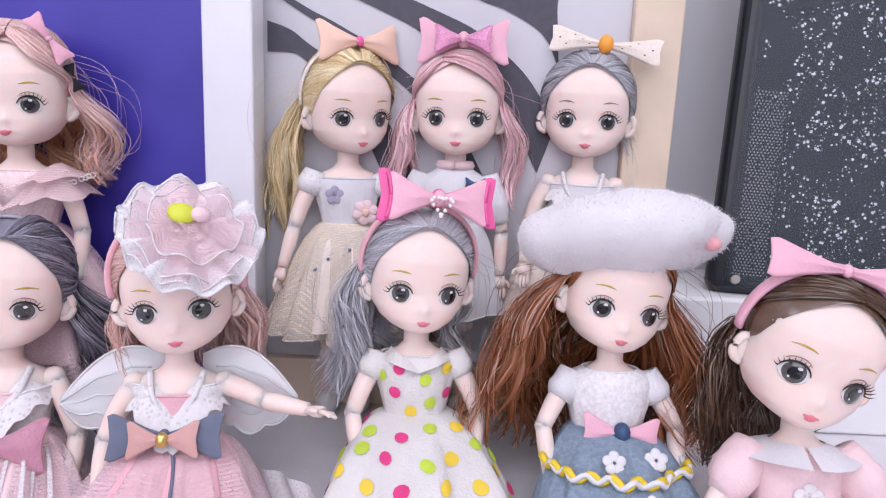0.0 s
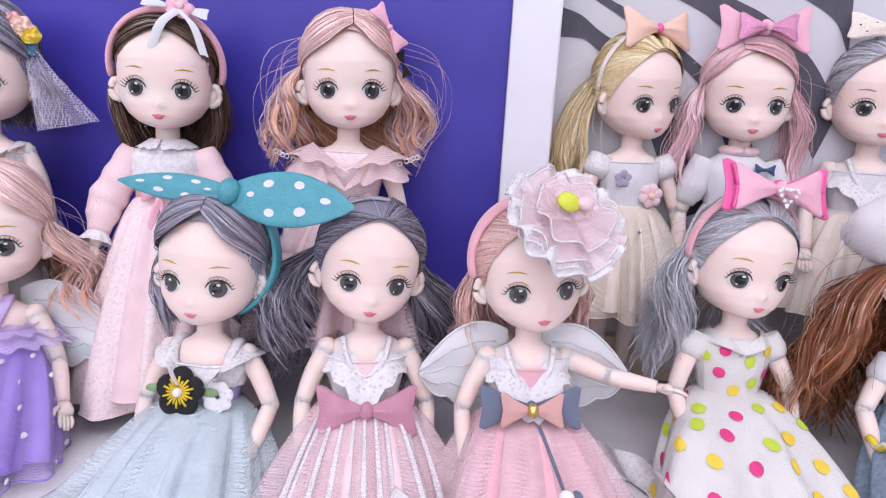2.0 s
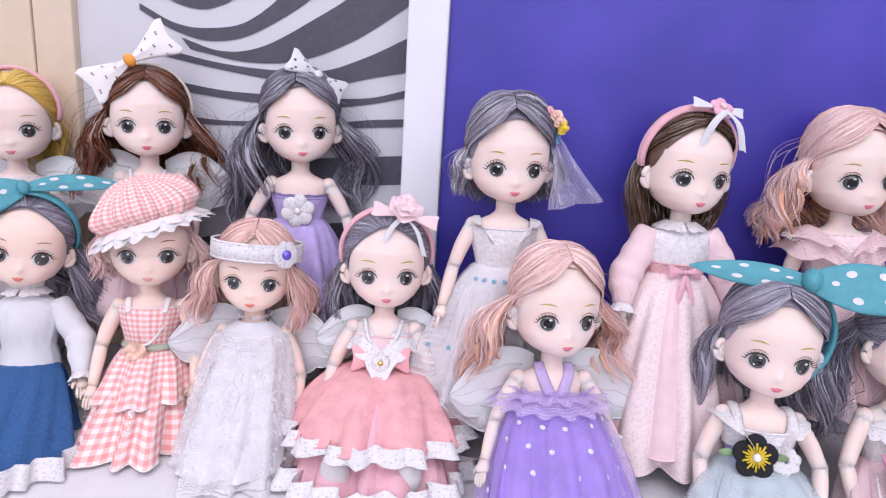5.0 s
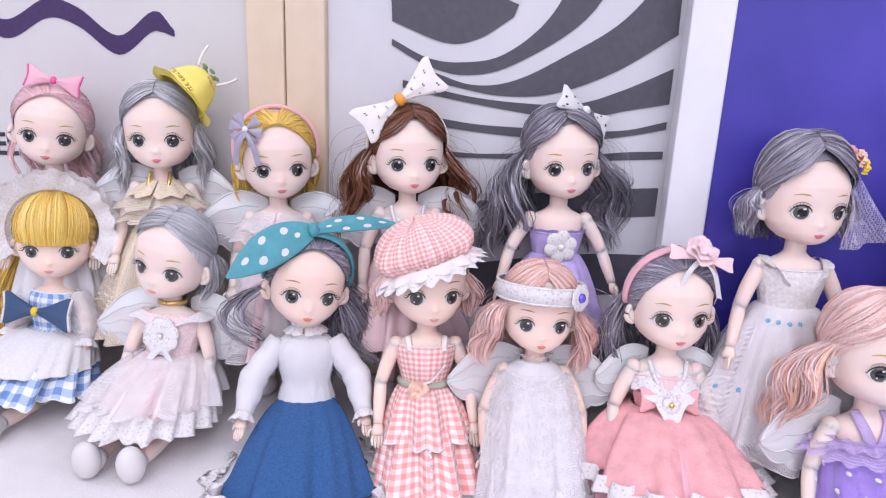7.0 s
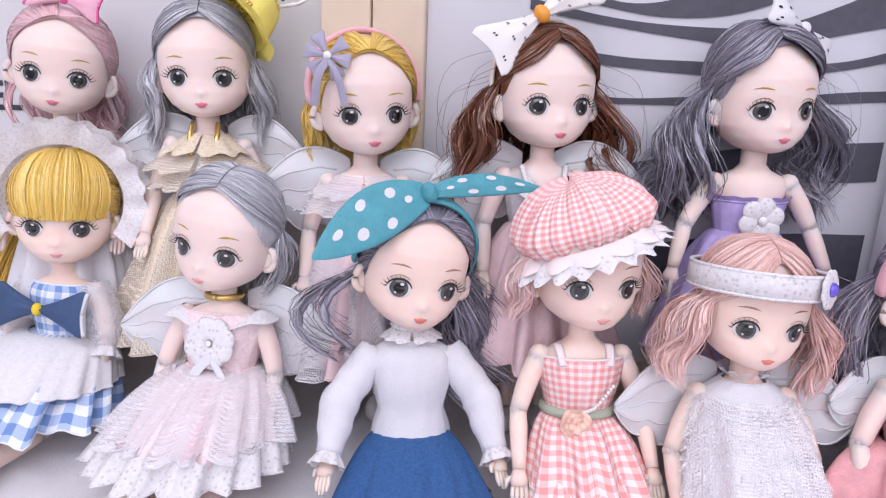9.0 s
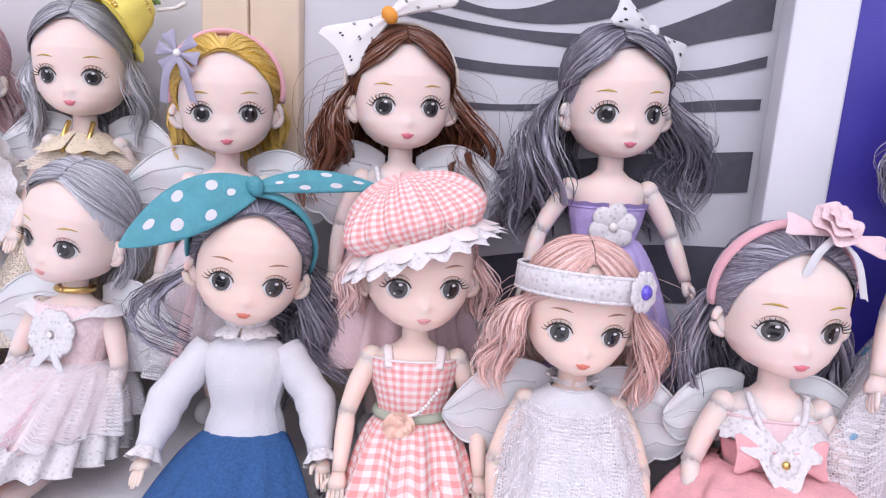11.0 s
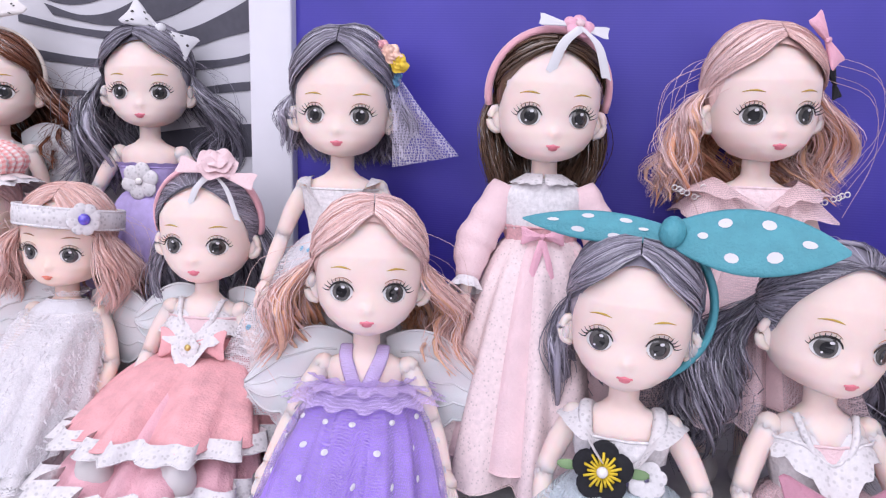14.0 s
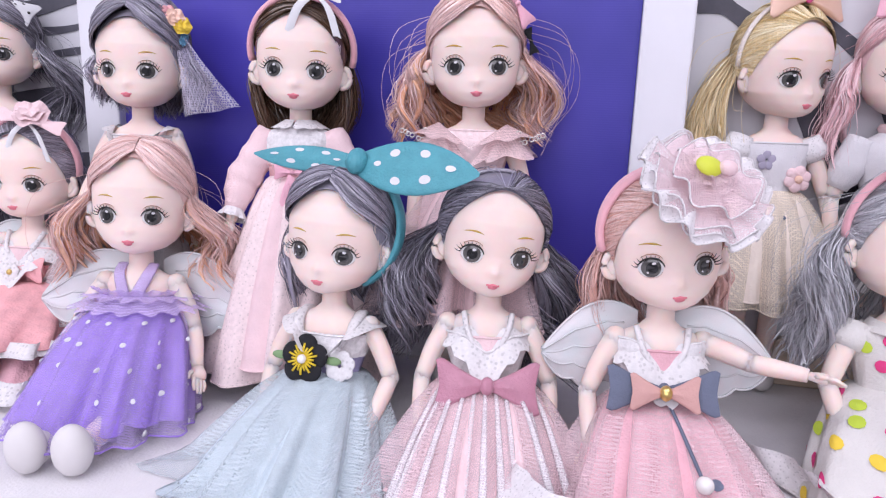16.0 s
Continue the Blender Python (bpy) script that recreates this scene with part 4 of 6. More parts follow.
# the blue picture in front, the wide banded one behind it, the poster beside
blue_pic = framed_picture("blue_picture", -0.4555, -0.099, 0.0, 0.42, 0.354, 0.0245, 0.0255, 0.024, 0.022, WHITE_WOOD, BLUE, "royal blue ribbed cloth panel in a white wooden frame", 0.360)
zebra_pic, zo, zpiece = framed_picture("banded_picture", -0.7095, 0.121, 0.0, 0.46, 0.377, 0.0275, 0.026, 0.027, 0.02, BEIGE_WOOD, MAT_BOARD, "charcoal and white wavy banded print in a pale wooden frame", 0.3835)

BANDS_WEST = [
    ([(-0.639, 0.268), (-0.605, 0.269), (-0.572, 0.269), (-0.556, 0.265)], [(-0.638, 0.252), (-0.603, 0.24), (-0.581, 0.243), (-0.559, 0.257)]),
    ([(-0.638, 0.241), (-0.614, 0.23), (-0.591, 0.228), (-0.564, 0.234), (-0.536, 0.258), (-0.515, 0.30)], [(-0.638, 0.237), (-0.614, 0.225), (-0.588, 0.22), (-0.557, 0.228), (-0.513, 0.258), (-0.49, 0.30)]),
    ([(-0.61, 0.221), (-0.583, 0.214), (-0.556, 0.218), (-0.524, 0.235), (-0.489, 0.259), (-0.458, 0.30)], [(-0.604, 0.214), (-0.566, 0.208), (-0.53, 0.211), (-0.493, 0.226), (-0.46, 0.248), (-0.457, 0.25)]),
    ([(-0.63, 0.215), (-0.589, 0.207), (-0.552, 0.204), (-0.516, 0.205), (-0.487, 0.215), (-0.457, 0.23)], [(-0.63, 0.210), (-0.589, 0.203), (-0.551, 0.198), (-0.515, 0.195), (-0.485, 0.202), (-0.457, 0.208)]),
    ([(-0.63, 0.195), (-0.585, 0.189), (-0.55, 0.188), (-0.514, 0.188), (-0.483, 0.19), (-0.457, 0.197)], [(-0.63, 0.189), (-0.585, 0.184), (-0.55, 0.182), (-0.513, 0.182), (-0.483, 0.186), (-0.457, 0.192)]),
    ([(-0.638, 0.172), (-0.584, 0.169), (-0.548, 0.171), (-0.512, 0.172), (-0.481, 0.176), (-0.457, 0.178)], [(-0.638, 0.164), (-0.583, 0.166), (-0.548, 0.167), (-0.511, 0.168), (-0.48, 0.171), (-0.457, 0.173)]),
    ([(-0.638, 0.128), (-0.583, 0.135), (-0.546, 0.143), (-0.509, 0.149), (-0.478, 0.152), (-0.457, 0.154)], [(-0.638, 0.105), (-0.582, 0.12), (-0.544, 0.126), (-0.507, 0.131), (-0.475, 0.133), (-0.457, 0.135)]),
    ([(-0.638, 0.078), (-0.56, 0.095), (-0.50, 0.105), (-0.457, 0.108)], [(-0.638, 0.045), (-0.56, 0.062), (-0.50, 0.075), (-0.457, 0.08)]),
]
BANDS_EAST = [
    ([(-0.099, 0.215), (-0.087, 0.211), (-0.077, 0.204), (-0.06, 0.192), (-0.03, 0.16), (0.0, 0.11)], [(-0.099, 0.199), (-0.088, 0.199), (-0.081, 0.197), (-0.069, 0.186), (-0.045, 0.155), (-0.02, 0.10)]),
    ([(-0.099, 0.234), (-0.077, 0.222), (-0.06, 0.214), (-0.036, 0.2), (0.0, 0.17), (0.03, 0.12)], [(-0.099, 0.231), (-0.081, 0.22), (-0.065, 0.211), (-0.042, 0.196), (-0.012, 0.17), (0.012, 0.12)]),
    ([(-0.06, 0.243), (-0.007, 0.223), (0.015, 0.213), (0.037, 0.196), (0.05, 0.18), (0.058, 0.165)], [(-0.09, 0.243), (-0.03, 0.219), (-0.012, 0.209), (0.013, 0.192), (0.032, 0.172), (0.05, 0.14)]),
    ([(0.028, 0.247), (0.053, 0.243), (0.055, 0.226), (0.057, 0.206), (0.058, 0.197)], [(-0.025, 0.245), (0.014, 0.23), (0.029, 0.225), (0.048, 0.214), (0.058, 0.197)]),
]
for top, low in BANDS_WEST + BANDS_EAST:
    a, c = smooth_path([(x, 0, z) for x, z in top], 36), smooth_path([(x, 0, z) for x, z in low], 36)
    b = bmesh.new()
    rows = [[b.verts.new((p[0], yy, p[2])) for p in q] for q in (a, c) for yy in (0.3828, 0.3834)]
    for q, w in ((0, 2), (1, 3), (0, 1), (2, 3)):
        for i in range(35):
            b.faces.new((rows[q][i], rows[q][i + 1], rows[w][i + 1], rows[w][i]))
    zpiece("printed_band", b, BAND_GREY)

poster, po, ppiece = framed_picture("poster", -1.25, -0.7102, 0.019, 0.44, 0.376, 0.03, 0.0265, 0.0175, 0.02, BEIGE_WOOD, CANVAS, "cream poster with black lettering in a pale wooden frame", 0.385)
zig = smooth_path([(-0.9782, 0, 0.236), (-0.950, 0, 0.245), (-0.921, 0, 0.237), (-0.889, 0, 0.252), (-0.865, 0, 0.247), (-0.8356, 0, 0.229), (-0.808, 0, 0.246), (-0.7927, 0, 0.2384)], 50)
b = bmesh.new()
for i in range(49):
    q = []
    for k in (i, i + 1):
        h = 0.0065 if k < 44 else 0.0065 - 0.0009 * (k - 44)
        q += [(k, h)]
    (k0, h0), (k1, h1) = q
    up = [(zig[k0][0], zig[k0][2] + h0), (zig[k1][0], zig[k1][2] + h1), (zig[k1][0], zig[k1][2] - h1), (zig[k0][0], zig[k0][2] - h0)]
    f = [b.verts.new((x, 0.3845, z)) for x, z in up]
    b.faces.new(f)
bmesh.ops.remove_doubles(b, verts=b.verts, dist=1e-5)
ext = bmesh.ops.extrude_face_region(b, geom=b.faces[:])
bmesh.ops.translate(b, verts=[e for e in ext["geom"] if isinstance(e, bmesh.types.BMVert)], vec=(0, 0.0004, 0))
ppiece("printed_wave", b, INK_PURPLE)


def lettering(text, size, depth, material, m, parent, name="lettering", squeeze=1.0):
    cu = bpy.data.curves.new(name, "FONT")
    cu.body, cu.size, cu.extrude, cu.offset = text, size, depth, size * 0.022
    tmp = bpy.data.objects.new(name, cu)
    scene.collection.objects.link(tmp)
    bpy.context.view_layer.update()
    me = bpy.data.meshes.new_from_object(tmp.evaluated_get(bpy.context.evaluated_depsgraph_get()))
    bpy.data.objects.remove(tmp)
    me.materials.append(material)
    ob = new(name, me)
    ob.parent = parent
    ob.matrix_basis = m @ Matrix.Diagonal((squeeze, 1, 1, 1))
    return ob


lettering("N HÔTEL", 0.0235, 0.0002, INK, Matrix.Translation(Vector((-1.015, 0.3846, 0.1435)) - po) @ pose(0, 0, 0, 90, -1.5, 0), poster, squeeze=0.92)


def speaker():
    """A black slab speaker with a clear front, a perforated sheet and loose glitter behind it."""
    root = tagged(new("speaker"), "black slab speaker with a glittery clear front", "speaker")
    root.matrix_world = pose(0.150, 0.376, 0.0785, -7, 2.0, -8)
    W, H, T = 0.15, 0.26, 0.016
    part("body", box(0, W, 0, T, 0, H, 0.006, 4), BLACK_PLASTIC, root, smooth=False)
    part("front_glass", box(0.007, W - 0.004, -0.0032, -0.0004, 0.003, H - 0.004, 0.001), glass("clear_acrylic", (0.10, 0.12, 0.14), 0.12, 0.10), root, "clear acrylic front")
    part("grille_panel", box(0.010, W - 0.006, -0.0003, 0.0003, 0.006, H - 0.008), plain("dark_grille", (0.045, 0.052, 0.062), 0.6, spec=0.25), root)
    b = bmesh.new()
    r2 = random.Random(4)
    for j in range(62):
        for i in range(9):
            if r2.random() < 0.93:
                bmesh.ops.create_circle(b, cap_ends=True, segments=6, radius=0.00048, matrix=pose(0.012 + i * 0.0019 + (j % 2) * 0.00095, -0.0005, 0.012 + j * 0.00165, 90))
    part("perforation", b, plain("dull_steel", (0.34, 0.35, 0.37), 0.5, vary=0.3, scale=300), root)["kind"] = "stuff"
    vs, fs = [], []
    for k in range(4200):
        x, z = 0.012 + 0.13 * r2.random(), 0.01 + 0.24 * r2.random()
        if noise.noise((x * 60, 0.2, z * 45)) < -0.15 or (x < 0.03 and z < 0.11):
            continue
        s, a, tl = 0.00028 + 0.0009 * r2.random() ** 3, r2.random() * 3, (r2.random() - 0.5) * 1.2
        c = len(vs)
        for q in range(4):
            dx, dz = s * math.cos(a + q * 1.5708), s * math.sin(a + q * 1.5708)
            vs.append((x + dx, -0.0008 + dx * tl * 0.4, z + dz))
        fs.append((c, c + 1, c + 2, c + 3))
    me = bpy.data.meshes.new("glitter")
    me.from_pydata(vs, [], fs)
    me.materials.append(GLITTER)
    g = new("glitter", me)
    g.parent = root
    g["kind"] = "stuff"
    for x, z in ((0.013, 0.009), (0.013, 0.25), (0.138, 0.009), (0.138, 0.25)):
        b = bmesh.new()
        bmesh.ops.create_cone(b, cap_ends=True, segments=16, radius1=0.0030, radius2=0.0024, depth=0.0016, matrix=pose(x, -0.0038, z, 90))
        part("screw", b, STEEL, root)
    return root


speaker()
tagged(part("white_box", box(0.1215, 0.40, 0.366, 0.44, 0.0, 0.0775, 0.002), TABLE), "plain white box under the speaker", "box")

# ---- the dolls ----


def start_doll(seed, left, right, up=8, lean=-8, yaw=None, sit=True, skin=SKIN, lip=LIP, brow=BROW_GOLD, size=1.0, body=1.25):
    """Head from the places of its two eyes; then the frame of its body."""
    d = Doll(seed)
    l, r = np.array(left), np.array(right)
    v = r - l
    turn, roll = math.degrees(math.atan2(v[1], v[0])), -math.degrees(math.asin(v[2] / np.linalg.norm(v)))
    mid = (l + r) / 2
    head = mat4(mid, 0, 0, turn) @ mat4((0, 0, 0), 0, roll, 0) @ mat4((0, 0, 0), -up, 0, 0) @ mat4((0, 0.0187 * size, 0), s=size)
    d.H = head
    c = head[:3, 3]
    body_turn = turn * 0.6 if yaw is None else yaw
    d.B = mat4(c, 0, 0, body_turn) @ mat4((0, 0, 0), lean, 0, 0) @ mat4((0, 0, -0.0132 * size)) @ mat4(s=body) @ mat4((0, 0, 0.018))
    d.sit = sit
    d.M = head
    d.head(skin, lip, brow)
    d.M = d.B
    d.torso(skin)
    d.sit, d.skin = sit, skin
    hip = d.B @ np.array([0, 0, -0.066, 1])
    d.L = mat4((hip[0], hip[1], 0.0813 * 1.12), 0, 0, body_turn, 1.12) if sit else d.B
    return d


def end_doll(d, label, floor=0.0012):
    """Stand it on the table: nothing sinks below the cloth."""
    v = np.vstack(d.v)
    v[:, 2] = np.maximum(v[:, 2], floor + 0.0002 * np.sin(v[:, 0] * 900) * np.sin(v[:, 1] * 700))
    base = np.array([v[:, 0].mean(), v[:, 1].mean(), 0.0])
    d.v = [v - base]
    ob = d.finish(label)
    ob.location = base
    return ob


def stand_legs(d, shoe=SHOE):
    """Straight legs down to the table."""
    d.M = d.B
    top = [d.B @ np.array([s * 0.007, 0, -0.064, 1]) for s in (-1, 1)]
    d.M = np.eye(4)
    for t in top:
        p = np.array([t[:3], [t[0], t[1] - 0.002, t[2] * 0.52], [t[0], t[1], 0.012]])
        d.tube(smooth_path(p, 12), [0.0064, 0.0056, 0.0050, 0.0050, 0.0040], d.skin, 12)
        d.ball((t[0], t[1] - 0.004, 0.0075), (0.0064, 0.0100, 0.0068), shoe, 14, 10)
    d.M = d.B


def lace_collar(d, material=WHITE_LACE, width=0.010, vneck=True):
    """A broad lace collar that falls over both shoulders."""
    n = 60
    for layer in (0,):
        ring = []
        for i in range(n + 1):
            a = 2 * np.pi * i / n
            dip = 0.012 * math.exp(-((a - np.pi) / 0.45) ** 2) if vneck else 0.0
            ring.append((0.0085 * math.sin(a + np.pi), -0.0062 * math.cos(a + np.pi) - dip * 0.25, -0.0295 - dip))
        d.frill(np.array(ring), width * 1.2, material, waves=16, amp=0.0005, out=0.60, down=0.82, scallop=0.20, rows=7)
    for s in (-1, 1):
        d.tube(smooth_path([(s * 0.0085, -0.004, -0.0290), (s * 0.0065, -0.0085, -0.036), (s * 0.0015, -0.0092, -0.0445)], 12), 0.0011, material, 6)


# front row, from the speaker side
d = start_doll(1, (0.1319, 0.242, 0.0830), (0.1570, 0.240, 0.0751), up=2, lean=-10, size=1.12, body=1.35)
d.M = d.H
d.hair(HAIRS["brown"], "centre", 0.058, 0.001, 0.004, part_x=0.002, forward=-0.010, n=380, front=112, under=0.006, puff=0.8)
d.band(PINK_RIBBON, 0.003, 14)
d.bow(mat4((-0.005, -0.008, 0.037), -25, -8, 0), 0.025, 0.0072, PINK_RIBBON, PINK_RIBBON, thick=0.35)
d.M = d.B
d.bodice(PALE_PINK, -0.031, -0.053)
d.skirt(PALE_PINK, drop=0.036, fwd=0.03)
d.frill(d.ring_at(-0.029, 1.0, 60, 0.001), 0.011, WHITE_CLOTH, 5, 0.0003, 0.9, 0.35)
d.petals(mat4((0, -0.0098, -0.043)), 0.0045, WHITE_LACE, 5, 0.1)
for s in (-1, 1):
    d.arm(s, (0.026, -0.006, -0.050), (0.034, -0.014, -0.061), sleeve=PALE_PINK, sleeve_len=0.4, puff=0.0072)
end_doll(d, "brown-haired doll in pink dress with pink bow headband, seated on plush")

d = start_doll(2, (0.067, 0.274, 0.095), (0.0885, 0.2755, 0.0912), up=6, lean=-8)
d.M = d.H
d.hair(HAIRS["red"], "centre", 0.085, 0.017, 0.009, n=480, front=80)
d.wisps(HAIRS["red"], 16)
d.within(mat4((-0.001, 0.002, 0.0310), -16, -13, 0))
d.ball((0, 0, 0), (0.0465, 0.034, 0.0195), FUR, 60, 26, lambda T, F: 1 + 0.035 * np.sin(7 * F + 1.2 * np.sin(3 * T)) * np.sin(T) ** 3 + 0.03 * np.sin(3 * F + 1) + 0.015 * np.sin(11 * F + 5 * T) + 0.012 * np.sin(17 * F + 9 * T) * np.sin(T))
ft, ff = np.arccos(1 - 2 * d.rng.random(9000)), d.rng.random(9000) * 2 * np.pi
fd = np.stack([np.sin(ft) * np.sin(ff), -np.sin(ft) * np.cos(ff), np.cos(ft)], -1)
fk = 1 + 0.035 * np.sin(7 * ff + 1.2 * np.sin(3 * ft)) * np.sin(ft) ** 3 + 0.03 * np.sin(3 * ff + 1) + 0.015 * np.sin(11 * ff + 5 * ft) + 0.012 * np.sin(17 * ff + 9 * ft) * np.sin(ft)
d.fuzz(fd * (0.0465, 0.034, 0.0195) * fk[:, None], fd / np.array((0.0465, 0.034, 0.0195)), 0.0012, 0.00012, FUR)
d.ball((0.0285, -0.022, -0.008), (0.004, 0.003, 0.003), CORAL_CLOTH, 10, 7)
d.M = d.B
d.bodice(WHITE_CLOTH, -0.030, -0.050, 0.0012)
d.bodice(CROCHET, -0.0295, -0.050, 0.0020)
at = d.skirt(LIGHT_DENIM, z0=-0.049, drop=0.036, fwd=0.026, rx=0.040, pleats=10, amp=0.08)
ring = at(np.linspace(-0.30, 0.30, 70), np.full(70, 0.42), 0.002)
d.tube(ring + np.stack([np.zeros(70), np.zeros(70), 0.0012 * np.sin(np.arange(70) * 1.1)], -1), 0.0014, YELLOW_THREAD, 5)
d.tube(ring + np.stack([np.zeros(70), np.zeros(70) - 0.001, 0.0012 * np.cos(np.arange(70) * 1.1)], -1), 0.0010, WHITE_DOT, 5)
for u, v in ((0.03, 0.55), (0.97, 0.3), (0.09, 0.3), (0.92, 0.6)):
    p = at(np.array(u), np.array(v), 0.0015)
    d.petals(mat4(tuple(p), -30, 0, 0), 0.0040, WHITE_DOT, 5, 0.12)
d.bow(mat4((0.002, -0.0112, -0.0495), -10, 4, 0), 0.0125, 0.0062, PINK_RIBBON, NAVY_RIBBON, thick=0.25, knot_r=0.0030)
for s in (-1, 1):
    d.arm(s, (0.0235, -0.004, -0.050), (0.022, -0.014, -0.066), sleeve=WHITE_CLOTH, sleeve_len=0.24, puff=0.0058)
end_doll(d, "auburn-haired doll in fluffy white beret and denim skirt, seated on plush")

d = start_doll(3, (-0.0165, 0.279, 0.096), (0.0035, 0.2835, 0.0945), up=4, lean=-7)
d.M = d.H
d.hair(HAIRS["silver"], "back", 0.066, 0.005, 0.006, n=380, gather=(98, 94, 0.8, -1))
d.wisps(HAIRS["silver"], 14)
d.band(PINK_VELVET, 0.0026, 12)
d.bow(mat4((0.003, -0.012, 0.041), -18, 0, 0), 0.0205, 0.0108, PINK_RIBBON, PINK_RIBBON, thick=0.3, trim=HOT_PINK)
d.bow(mat4((0.003, -0.010, 0.041), -18, 0, 0), 0.0245, 0.0122, HOT_PINK, HOT_PINK, thick=0.12)
for k in range(16):
    a = 2 * np.pi * k / 16
    d.ball((0.003 + 0.0045 * math.sin(a) ** 3, -0.0195, 0.0395 + 0.0036 * math.cos(a) - 0.0014 * math.cos(2 * a)), 0.0009, PEARL, 8, 6)
d.M = d.B
CREAM = plain("white_dotted_cotton", (0.70, 0.67, 0.65), 0.9, vary=0.05, bump=0.3, wrinkle=0.25)
d.bodice(CREAM, -0.031, -0.054, 0.0012)
at = d.skirt(CREAM, z0=-0.052, drop=0.036, fwd=0.026, rx=0.047, ry=0.040, pleats=9, amp=0.07)
rg = np.random.default_rng(8)
cols = (PINK_DOT, LIME_DOT, YELLOW_DOT)
i = 0
for v in (0.16, 0.34, 0.52, 0.70, 0.88):
    i += 1
    for k in range(int(9 + v * 9)):
        d.spots(at, [((k + 0.5 * (i % 2)) / int(9 + v * 9) + rg.normal(0, 0.007), v + rg.normal(0, 0.025))], 0.0024 + rg.random() * 0.0006, cols[int(rg.integers(3))], o=0.0005)


def bodice_at(u, v, o=0.0):
    a = u * 2 * np.pi
    z = -0.033 - 0.019 * v
    zs = [-t[0] for t in Doll.TORSO]
    rx, ry = np.interp(-z, zs, [t[1] for t in Doll.TORSO]) * 1.03 + 0.0014 + o, np.interp(-z, zs, [t[2] for t in Doll.TORSO]) * 1.03 + 0.0014 + o
    x, y, z = np.broadcast_arrays(rx * np.sin(a), -ry * np.cos(a), z)
    return np.stack([x, y, z], -1)


for k, (u, v) in enumerate(((0.93, 0.1), (0.03, 0.3), (0.12, 0.12), (0.9, 0.55), (0.06, 0.75), (0.97, 0.9), (0.15, 0.6), (0.84, 0.25))):
    d.spots(bodice_at, [(u, v)], 0.0022, cols[k % 3], o=0.0003)
for s in (-1, 1):
    d.frill(np.array([(s * 0.0005, -0.0075, -0.0335), (s * 0.006, -0.0078, -0.0300), (s * 0.0085, -0.003, -0.0288), (s * 0.008, 0.003, -0.0285), (s * 0.002, 0.006, -0.0285)]), 0.006, CREAM, 1, 0.0003, 0.6, 0.6)
    d.arm(s, (0.0225, -0.004, -0.052), (0.020, -0.014, -0.067), sleeve=CREAM, sleeve_len=0.16, puff=0.0056)
end_doll(d, "silver-haired doll in multicoloured polka-dot dress and pink bow headband")

d = start_doll(4, (-0.1145, 0.254, 0.090), (-0.0940, 0.259, 0.0915), up=6, lean=-8)
d.M = d.H
d.hair(HAIRS["peach"], "back", 0.045, 0.008, 0.003, n=330)
d.band(PINK_VELVET, 0.0038, -2, lift=1.17)
d.band(PINK_VELVET, 0.0034, 8, lift=1.17)
f = mat4((0.0095, -0.0190, 0.0300), -40, 14, 10)
d.rosette(f, 0.0270, FINE_LACE, 11, 0.12, 1, edge=WHITE_LACE, inner=0.55)
d.rosette(f @ mat4((0, -0.001, 0), 0, 25, 0), 0.0250, PINK_NET, 9, 0.14, 1, edge=FINE_LACE)
d.rosette(f @ mat4((0, -0.002, 0)), 0.0225, PINK_NET, 7, 0.16, 2, cup=0.4, edge=FINE_LACE)
d.rosette(f @ mat4((-0.001, -0.004, 0.001)), 0.0125, PINK_NET, 6, 0.22, 3, cup=0.7)
d.within(f @ mat4((-0.002, -0.0125, 0.001), 10, 0, 0))
d.ball((-0.003, 0.001, 0), (0.0055, 0.0022, 0.0042), YELLOW_GREEN, 14, 9)
d.ball((0.0035, -0.001, -0.0004), (0.0036, 0.0028, 0.0030), PALE_PINK, 14, 9)
d.M = d.B
d.wings(0.9, -0.010)
d.bodice(PINK_CLOTH, -0.036, -0.052)
d.bodice(CROCHET, -0.033, -0.046, 0.0016, dip=0.010)
lace_collar(d)
d.skirt(PINK_CLOTH, drop=0.034, fwd=0.024, rx=0.037, pleats=12)
at = d.skirt(PINK_NET, drop=0.036, fwd=0.030, rx=0.044, ry=0.038, pleats=15, amp=0.12, hem=FINE_LACE)
d.skirt(FINE_LACE, drop=0.036, fwd=0.036, rx=0.064, ry=0.056, pleats=15, amp=0.035, v0=0.60, off=0.007)
d.spots(at, [(0.06, 0.55)], 0.002, GREY_FELT)
p = at(np.array(0.03), np.array(0.55), 0.003)
d.ball(p, 0.0026, PEARL)
d.tube(smooth_path([(0, -0.013, -0.049), (0.003, -0.022, -0.056), tuple(p)], 10), 0.0006, GREY_FELT, 5)
d.bow(mat4((-0.001, -0.0155, -0.0470), -14, 0, 0), 0.0165, 0.0075, GREY_FELT, GREY_FELT, thick=0.18)
d.bow(mat4((-0.001, -0.0185, -0.0470), -14, 0, 0), 0.0100, 0.0060, DUSTY_PINK, GOLD, thick=0.2, knot_r=0.0020)
d.arm(-1, (0.023, -0.003, -0.052), (0.0225, -0.013, -0.068))
d.arm(1, (0.028, -0.006, -0.0385), (0.043, -0.014, -0.0395))
end_doll(d, "peach-haired doll with ruffled pink flower headband, lace collar and wings")

